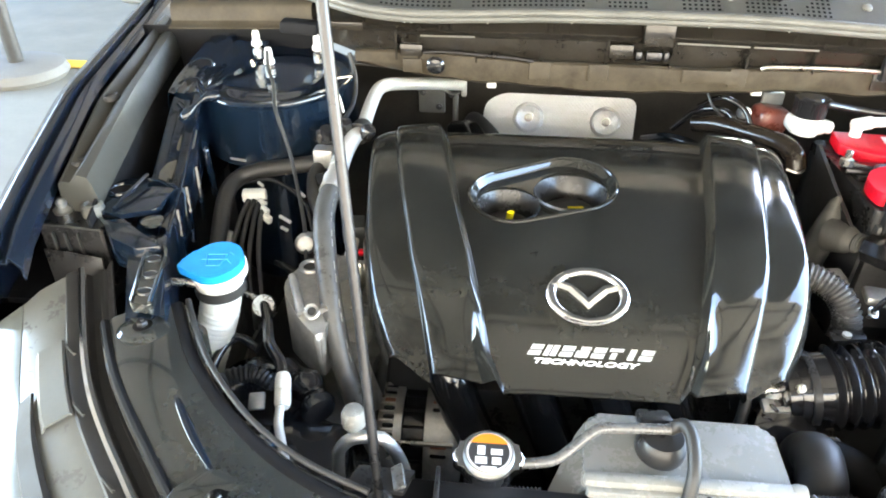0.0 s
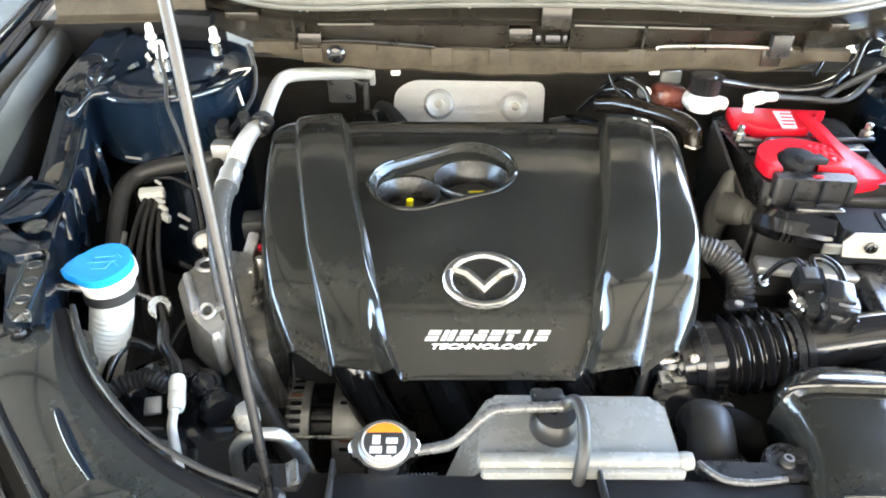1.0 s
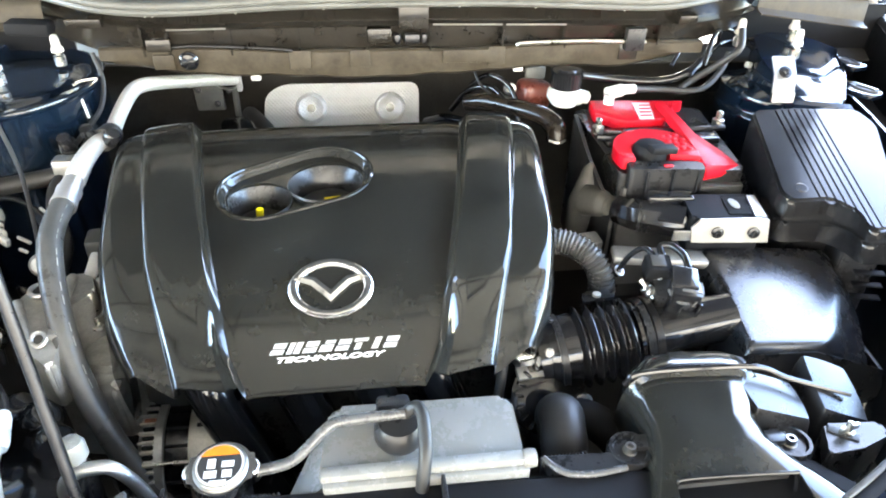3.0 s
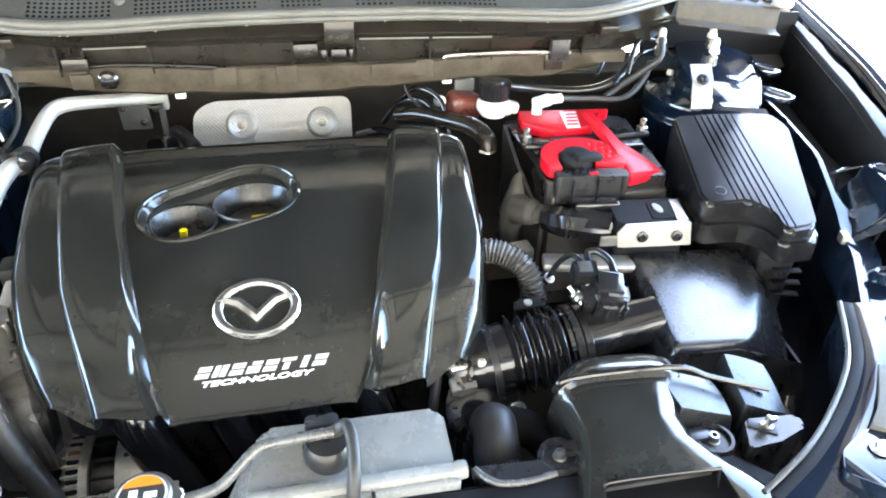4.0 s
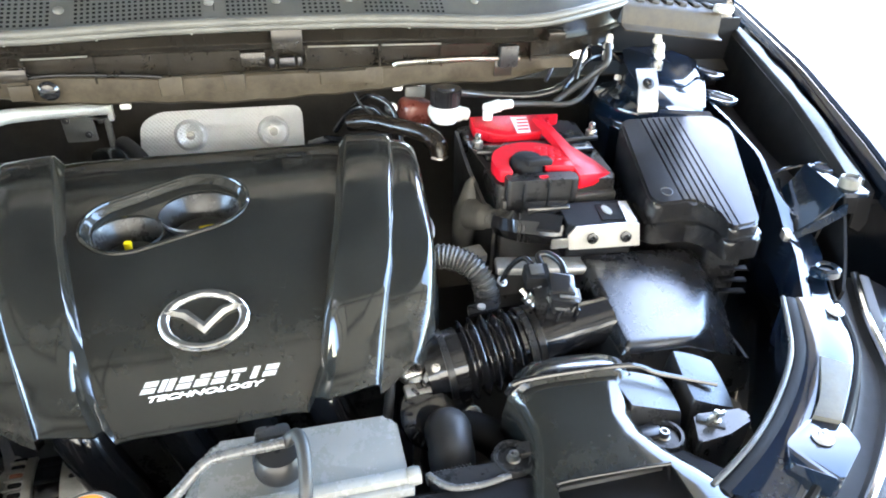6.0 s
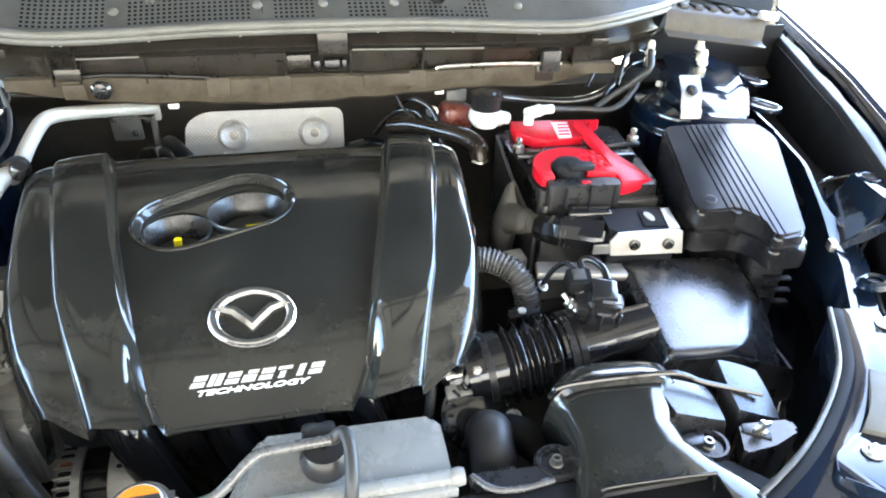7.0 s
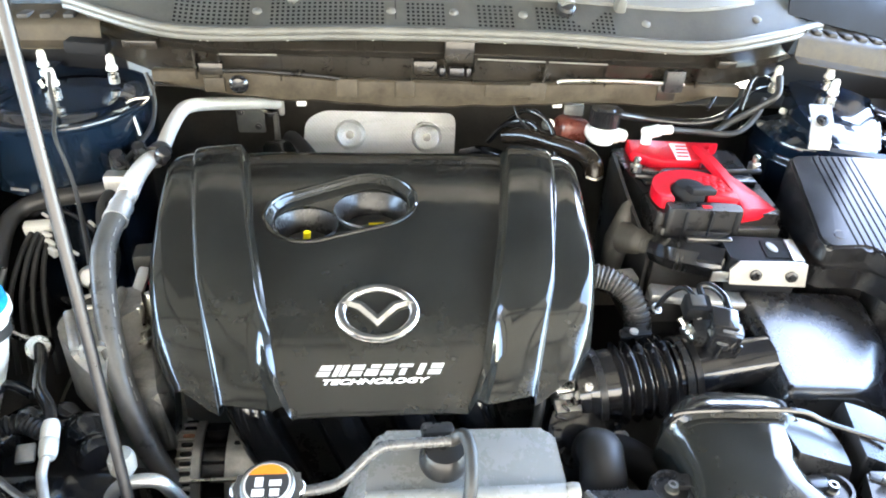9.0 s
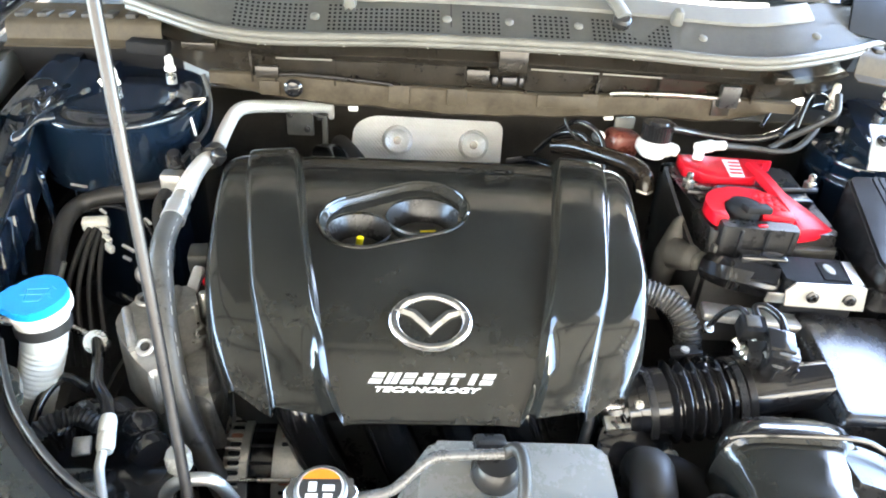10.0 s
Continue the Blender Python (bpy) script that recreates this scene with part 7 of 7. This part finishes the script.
# ---- air intake ----
air = thing("air_filter_box", (0.64, 0.57, 0.80), "black air filter box with a smooth domed lid", "air filter box")
def dome(corners, low, rise, tilt, side):
    """A lid over four corners (back left, back right, front right, front left), falling off round its rim to low."""
    bl, br, fr, fl = [Vector(c) for c in corners]
    rows = []
    for i in range(41):
        u = -1 + i / 20
        row = []
        for j in range(41):
            v = -1 + j / 20
            # squares run into rounded corners
            a, b = u * math.sqrt(1 - 0.18 * v * v), v * math.sqrt(1 - 0.18 * u * u)
            p = (bl * (1 - a) * (1 + b) + br * (1 + a) * (1 + b) + fr * (1 + a) * (1 - b) + fl * (1 - a) * (1 - b)) / 4
            e = max(abs(u), abs(v))
            fall = 1 - 0.018 * (u * u + v * v) - 0.95 * max(0.0, (e - 0.80) / 0.20) ** 2.2
            row.append((p.x, p.y, low + rise * fall + tilt * v - side * u))
        rows.append(row)
    return loft(rows)


def filter_lid():
    """A lid whose top curves down over its far side and rounds off at its rim."""
    rows = []
    for i in range(49):
        a = i / 48
        row = []
        for j in range(49):
            b = j / 48
            y = 0.524 + 0.170 * b
            left, right = lerp([(0.52, 0.553), (0.70, 0.567)], y), lerp([(0.52, 0.738), (0.70, 0.778)], y)
            x = left + (right - left) * a
            edge_x = lerp([(0.515, 0.632), (0.550, 0.676), (0.605, 0.714), (0.65, 0.728), (0.70, 0.740)], y)
            z = 0.957 + 0.15 * (y - 0.53) - 0.06 * (x - 0.56)
            over = x - edge_x
            z -= 0.85 * (math.sqrt(over * over + 0.00006) + over) / 2
            rim = max(0.0, 1 - a / 0.07, 1 - b / 0.06, (a - 0.95) / 0.05, (b - 0.95) / 0.05)
            row.append((x, y, z - 0.030 * rim ** 2.4))
        rows.append(row)
    return loft(rows)


part("lid", filter_lid(), SATIN_BLACK, air, "smooth black lid mirroring the sky")
part("body", prism(round_poly([(0.572, 0.690), (0.770, 0.690), (0.735, 0.530), (0.560, 0.530)], 0.02), 0.72, 0.892, 0.008), BLACK, air)
part("lid_skirt", loft([[(x, y, 0.945 - 0.5 * max(0, x - 0.66)), (x + ox, y + oy, 0.90 - 0.2 * max(0, x - 0.66)), (x + ox, y + oy, 0.86)] for x, y, ox, oy in ((0.567, 0.690, -0.004, 0.0), (0.560, 0.60, -0.008, 0.0), (0.555, 0.528, -0.006, -0.003), (0.64, 0.524, 0.0, -0.006), (0.735, 0.526, 0.004, -0.005), (0.755, 0.60, 0.008, 0.0), (0.777, 0.69, 0.006, 0.0))], thick=0.003), BLACK, air)

bl = thing("intake_hose", (0.44, 0.60, 0.87), "ribbed black rubber intake hose with clamps", "intake hose")
A0, A1 = Vector((0.352, 0.588, 0.913)), Vector((0.570, 0.592, 0.948))
def along(u):
    return A0 + (A1 - A0) * u
def hose_r(u):
    base = lerp([(0, 0.038), (0.08, 0.041), (0.14, 0.042), (0.46, 0.042), (0.50, 0.040), (0.575, 0.0395), (0.585, 0.033), (0.75, 0.029), (1, 0.028)], u)
    if 0.15 < u < 0.46:
        base += 0.010 * (0.5 - 0.5 * math.cos((u - 0.15) / 0.31 * math.tau * 5)) ** 1.6 - 0.004
    return base
part("bellows", tube([along(u) for u in span(0, 1, 220)], hose_r, 40, 1), BLACK_WET, bl)
for u in (0.06, 0.51, 0.555):
    part("clamp", lathe([(0.036, -0.004), (0.0435, -0.004), (0.0435, 0.004), (0.036, 0.004)], look(along(u), along(u + 0.1)), 36), DARK_STEEL if u > 0.55 else BLACK, bl)
part("clamp_screw", tube([(0.476, 0.626, 0.966), (0.481, 0.606, 0.972)], 0.005, 10, 1), STEEL, bl)
tab = part("bracket", prism(round_poly([(0.408, 0.640), (0.452, 0.648), (0.450, 0.664), (0.412, 0.660)], 0.006), 0.940, 0.944, 0.001), BLACK, bl)
part("eyelet", lathe([(0.0022, 0.943), (0.0052, 0.943), (0.0052, 0.947), (0.0022, 0.947)], pose(0.428, 0.651, 0), 16), WHITE, bl, "bright eyelet")

maf = thing("airflow_sensor", (0.525, 0.60, 0.96), "black airflow sensor plug with wires", "airflow sensor")
part("body", block((0.503, 0.590, 0.978), (0.032, 0.026, 0.046), 0.003, (12, 6, -14)), BLACK_WET, maf)
part("plug", block((0.505, 0.598, 1.001), (0.030, 0.030, 0.014), 0.0025, (14, 6, -14)), BLACK_WET, maf)
part("rim", tube([(0.488, 0.594, 0.991), (0.491, 0.581, 0.987), (0.500, 0.577, 0.985), (0.513, 0.578, 0.986), (0.522, 0.583, 0.990), (0.524, 0.595, 0.996)], 0.0026, 8, 5), CONDUIT, maf, "glossy grey locking rim")
part("catch", block((0.507, 0.579, 0.997), (0.022, 0.004, 0.007), 0.001, (12, 6, -14)), CONDUIT, maf)
for x in (0.494, 0.517):
    part("guide", block((x, 0.575, 0.972), (0.004, 0.004, 0.026), 0.001, (12, 6, -14)), BLACK_WET, maf)
part("cover", block((0.487, 0.630, 0.996), (0.030, 0.026, 0.022), 0.003, (15, 0, -8)), LINING, maf)
part("cover_lid", block((0.486, 0.629, 1.0075), (0.016, 0.016, 0.002), 0.0006, (15, 0, -8)), GREY_RUBBER, maf)
part("stem", block((0.497, 0.612, 0.972), (0.040, 0.040, 0.030), 0.006, (10, 0, -10)), BLACK, maf)
part("pin", tube([(0.464, 0.620, 0.988), (0.470, 0.614, 0.981)], 0.0042, 10, 1), CHROME, maf)
part("pin_nut", tube([(0.469, 0.615, 0.982), (0.480, 0.606, 0.972)], lambda u: 0.0072 + 0.0008 * math.sin(u * 16), 14, 10), STEEL, maf)
part("loom", tube([(0.497, 0.634, 1.002), (0.497, 0.652, 1.010), (0.508, 0.648, 1.014), (0.516, 0.630, 1.012), (0.516, 0.612, 1.006)], 0.0045, 10, 7), BLACK_WET, maf)
part("loom", tube([(0.490, 0.640, 1.0), (0.482, 0.660, 1.004), (0.470, 0.672, 0.985), (0.458, 0.675, 0.955)], 0.0035, 10, 7), BLACK_WET, maf)
for p in ((0.487, 0.622, 0.985), (0.462, 0.675, 0.962)):
    bolt(maf, pose(*p, 30, 20, 0), 0.0042, CAST)

co = thing("corrugated_conduit", (0.42, 0.72, 0.92), "grey corrugated conduit bending down behind the intake hose", "conduit")
part("conduit", tube([(0.372, 0.738, 0.968), (0.400, 0.733, 0.972), (0.428, 0.718, 0.966), (0.446, 0.700, 0.948), (0.452, 0.690, 0.915)], lambda u: 0.0165 + 0.0014 * math.sin(u * 150), 20, 40), CONDUIT, co)
part("loop", tube([(0.375, 0.81, 0.99), (0.392, 0.80, 0.995), (0.396, 0.78, 0.985), (0.385, 0.765, 0.965)], 0.0045, 8, 6), STEEL, co)
for y, z in ((0.86, 1.0), (0.83, 0.985)):
    part("stopper", block((0.392, y, z), (0.014, 0.016, 0.02), 0.004), CAST, co)

th = thing("throttle_body", (0.335, 0.575, 0.82), "aluminium throttle body with a black plastic motor cover", "throttle body")
part("casting", lathe([(0.02, -0.02), (0.030, -0.02), (0.034, -0.012), (0.034, 0.010), (0.030, 0.016), (0.02, 0.016)], look((0.335, 0.590, 0.902), (0.40, 0.590, 0.91)), 26), CAST, th)
part("lug", block((0.328, 0.578, 0.924), (0.040, 0.020, 0.020), 0.006, (25, 0, 6), seg=3), ALU, th, "pale aluminium lug")
part("lug_step", block((0.344, 0.568, 0.916), (0.030, 0.014, 0.014), 0.003, (25, 0, 6)), CAST, th)
part("lug_foot", block((0.338, 0.560, 0.914), (0.056, 0.016, 0.008), 0.002, (25, 0, 6)), CAST, th)
part("lug_pin", lathe([(0.001, 0), (0.005, 0), (0.005, 0.010), (0.001, 0.011)], pose(0.346, 0.566, 0.934, 40, 0, 0), 12), ALU, th)
part("inlet_sleeve", tube([(0.340, 0.588, 0.910), (0.372, 0.589, 0.916)], 0.037, 28, 1), BLACK_WET, th)
part("motor_cover", lathe([(0.002, -0.02), (0.040, -0.02), (0.044, -0.012), (0.044, 0.004), (0.036, 0.008), (0.012, 0.009), (0.002, 0.009)], pose(0.345, 0.545, 0.888, 50, 10, 0), 30), BLACK_WET, th)
for k in range(18):
    a = k * math.tau / 18
    part("cover_rib", block((0, 0, 0), (0.010, 0.0035, 0.008), 0.001), BLACK_GLOSS, th, at=pose(0.345, 0.545, 0.888, 50, 10, 0) @ pose(0, 0, 0, 0, 0, math.degrees(a)) @ Matrix.Translation((0.037, 0, 0.009)))
bolt(th, pose(0.385, 0.535, 0.885, 50, 10, 0), 0.006)
part("fuel_line", tube([(0.298, 0.572, 0.925), (0.292, 0.556, 0.90), (0.285, 0.545, 0.86)], 0.006, 10, 6), RUBBER, th)

alone("radiator_hose", tube([(0.352, 0.555, 0.80), (0.348, 0.520, 0.88), (0.343, 0.492, 0.914), (0.339, 0.468, 0.916), (0.337, 0.448, 0.890), (0.336, 0.440, 0.84), (0.336, 0.436, 0.78)], lambda u: 0.0235 + 0.0006 * math.sin(u * 60), 22, 8), RUBBER, "thick chalky black radiator hose bending down", "hose")
alone("lower_hose", tube([(0.345, 0.505, 0.895), (0.372, 0.498, 0.902), (0.398, 0.478, 0.893), (0.412, 0.455, 0.868), (0.418, 0.44, 0.82)], 0.0195, 16, 8), LINING, "matt black hose beside the intake duct", "hose")

duct = thing("intake_duct", (0.47, 0.42, 0.88), "wide glossy black intake duct with a hooded mouth", "intake duct")
rows = []
# sections from the filter side to the mouth: centre x, y, half width, top z, bottom z
for cx, cy, w, zt, zb in ((0.480, 0.520, 0.055, 0.955, 0.86), (0.478, 0.510, 0.062, 0.975, 0.86), (0.475, 0.495, 0.070, 0.984, 0.86), (0.470, 0.474, 0.075, 0.984, 0.86), (0.470, 0.470, 0.073, 0.979, 0.86), (0.466, 0.455, 0.066, 0.978, 0.86), (0.459, 0.425, 0.058, 0.976, 0.86),
                          (0.458, 0.40, 0.062, 0.974, 0.87), (0.463, 0.378, 0.074, 0.970, 0.88), (0.470, 0.358, 0.088, 0.966, 0.885), (0.474, 0.340, 0.098, 0.962, 0.89), (0.476, 0.318, 0.104, 0.957, 0.895)):
    row = []
    for k in range(33):
        a = math.pi * k / 32
        c, s = math.cos(a), math.sin(a)
        px = cx - w * math.copysign(abs(c) ** 0.45, c)
        pz = zb + (zt - zb) * abs(s) ** 0.35
        row.append((px, cy - 0.06 * (px - cx), pz))
    rows.append(row)
shell = part("shell", loft(rows, thick=0.003), COVER, duct)
cut(shell, [cutter(prism([(0.405, 0.365), (0.445, 0.364), (0.515, 0.361), (0.522, 0.30), (0.522, 0.25), (0.395, 0.25)], 0.80, 1.1, 0))])
part("mouth_rim", tube([(0.404, 0.363, 0.940), (0.406, 0.3635, 0.962), (0.412, 0.364, 0.966), (0.45, 0.3625, 0.9672), (0.508, 0.360, 0.9665), (0.514, 0.360, 0.962), (0.517, 0.355, 0.93)], 0.0018, 8, 5), BLACK_GLOSS, shell)
part("mouth_back", block((0.462, 0.372, 0.900), (0.11, 0.004, 0.10), 0.001), MATT, shell)
part("flange_line", tube([(0.398, 0.478, 0.968), (0.410, 0.476, 0.983), (0.47, 0.473, 0.987), (0.530, 0.470, 0.985), (0.56, 0.462, 0.975), (0.62, 0.445, 0.963)], 0.003, 8, 8), BLACK_WET, duct)
part("side_chamber", dome([(0.500, 0.486), (0.578, 0.474), (0.576, 0.418), (0.505, 0.424)], 0.890, 0.078, 0.004, 0.010), BLACK, duct)
part("side_block", dome([(0.586, 0.500), (0.646, 0.490), (0.640, 0.416), (0.578, 0.424)], 0.890, 0.072, 0.010, 0.010), BLACK, duct)
for x, y in ((0.385, 0.416), (0.540, 0.408)):
    part("ear", lathe([(0.004, 0.925), (0.0205, 0.925), (0.0215, 0.944), (0.0195, 0.949), (0.0165, 0.949), (0.0150, 0.945), (0.004, 0.945)], pose(x, y, 0), 28), BLACK, duct)
    part("bolt", lathe([(0.0085, 0.945), (0.0085, 0.947), (0.0055, 0.949), (0.0048, 0.955), (0.0028, 0.955), (0.0028, 0.950), (0.0005, 0.950)], pose(x, y, -0.003), 20), ZINC_DULL, duct)
    part("ear_web", block((x + (0.03 if x < 0.45 else -0.025), y + 0.006, 0.945), (0.05, 0.016, 0.012), 0.003), BLACK, duct)
tri = thing("corner_bracket", (0.60, 0.41, 0.92), "black corner bracket with a wing nut beside the headlight panel", "bracket")
part("plate", prism(round_poly([(0.562, 0.383), (0.598, 0.386), (0.632, 0.398), (0.632, 0.414), (0.577, 0.418)], 0.004), 0.90, 0.956, 0.003), BLACK, tri)
part("slot", block((0.588, 0.404, 0.9565), (0.028, 0.010, 0.003), 0.001, (0, 0, -35)), MATT, tri)
part("stud", lathe([(0.006, 0.955), (0.006, 0.960), (0.0035, 0.961), (0.0035, 0.970), (0.001, 0.971)], pose(0.592, 0.404, 0), 10), STEEL, tri)
part("wing_nut", block((0.592, 0.404, 0.963), (0.024, 0.004, 0.007), 0.0015, (0, 0, 15)), STEEL, tri)

# bracket at the right inner wing, like the other side
rb = thing("wing_bracket", (0.93, 0.74, 0.99), "glossy dark blue bracket with a round hole and a rubber stop", "bracket")
plate = part("plate", prism(round_poly([(0.944, 0.742), (0.972, 0.750), (0.984, 0.728), (0.972, 0.690), (0.962, 0.640), (0.926, 0.648), (0.934, 0.694)], 0.006), 1.046, 1.052, 0.002), PAINT, rb)
# hole's shade drawn as a near-black disc on the plate
part("hole", lathe([(0.0005, 1.0525), (0.0115, 1.0525), (0.0115, 1.051), (0.0005, 1.051)], pose(0.957, 0.724, 0), 28), LINING, rb)
part("hole_rim", tube([(0.957 + 0.0135 * math.cos(a), 0.724 + 0.0135 * math.sin(a), 1.0525) for a in span(0, math.tau, 25)], 0.0024, 8, 1), PAINT, rb)
part("rubber_stop", lathe([(0.002, 1.048), (0.0135, 1.048), (0.0140, 1.056), (0.0125, 1.065), (0.009, 1.067), (0.007, 1.063), (0.002, 1.063)], pose(0.948, 0.666, 0), 28), GRILLE, rb, "grey rubber bonnet stop")
part("gusset", loft([[(0.944, 0.742, 1.050), (0.936, 0.694, 1.050), (0.926, 0.648, 1.050)], [(0.932, 0.742, 1.030), (0.918, 0.694, 1.022), (0.904, 0.650, 1.022)], [(0.922, 0.748, 1.008), (0.900, 0.700, 0.996), (0.876, 0.650, 0.990)]], thick=0.003), BAY_PAINT, rb, "dark pressed gusset")
part("side_flange", loft([[(0.972, 0.750, 1.049), (0.930, 0.756, 1.040), (0.905, 0.775, 1.018)], [(0.972, 0.756, 1.046), (0.930, 0.766, 1.036), (0.905, 0.788, 1.014)]], thick=0.002), PAINT, rb)
part("gusset_lip", tube([(0.934, 0.775, 1.012), (0.922, 0.750, 1.002), (0.903, 0.712, 1.000), (0.893, 0.690, 1.001), (0.898, 0.672, 1.003)], 0.0028, 8, 6), BAY_PAINT, rb)
part("stay", loft([[(0.862, 0.648, 1.000), (0.895, 0.645, 1.020), (0.927, 0.641, 1.042)], [(0.862, 0.643, 1.001), (0.893, 0.640, 1.021), (0.924, 0.635, 1.043)], [(0.862, 0.638, 0.996), (0.892, 0.634, 1.010), (0.920, 0.628, 1.032)]], thick=0.002), PAINT, rb)
part("clip", block((0.857, 0.652, 0.995), (0.010, 0.016, 0.014), 0.002, (0, 0, -20)), CAST, rb, "bright metal clip")
# near-black sheet added for the shade in the wing pocket
part("dark_filler", loft([[(0.950, 0.668, 1.045), (0.935, 0.640, 1.02), (0.915, 0.600, 0.985), (0.880, 0.555, 0.965)], [(0.93, 0.690, 0.80), (0.91, 0.65, 0.80), (0.885, 0.61, 0.80), (0.86, 0.565, 0.80)]], thick=0.004), LINING, rb, "added near-black sheet filling the dark wing pocket")
part("eyelet", lathe([(0.008, 0.990), (0.009, 0.998), (0.013, 1.001), (0.018, 0.998), (0.019, 0.990)], pose(0.848, 0.566, 0) @ Matrix.Diagonal((1.1, 0.8, 1, 1)), 24), BAY_PAINT, rb)
# black disc inside the eyelet stands for its shade
part("eyelet_hole", lathe([(0.0005, 0.995), (0.0085, 0.995), (0.0085, 0.993), (0.0005, 0.993)], pose(0.848, 0.566, 0) @ Matrix.Diagonal((1.1, 0.8, 1, 1)), 24), MATT, rb)

# slotted ribs between tower and fender
for x0, y0, x1, y1, z in ((0.965, 1.110, 0.990, 1.035, 1.085), (0.915, 0.990, 0.945, 0.925, 1.080)):
    d = Vector((x1 - x0, y1 - y0)).normalized()
    n = Vector((-d.y, d.x)) * 0.020
    rib = alone("slotted_rib", prism(round_poly([(x0 - n.x, y0 - n.y), (x1 - n.x, y1 - n.y), (x1 + n.x, y1 + n.y), (x0 + n.x, y0 + n.y)], 0.016), z - 0.007, z, 0.003, 3), PAINT, "glossy blue pressed rib with a slot", "bracket", "slotted ribs")
    at = pose(x0 * 0.35 + x1 * 0.65, y0 * 0.35 + y1 * 0.65, z, 0, 0, math.degrees(math.atan2(d.y, d.x))) @ Matrix.Diagonal((0.020, 0.009, 1, 1))
    part("slot", lathe([(0.02, 0.0006), (0.75, 0.0006), (0.8, 0.002), (1.0, 0.003), (1.15, 0.0)], at, 24), MATT, rib)
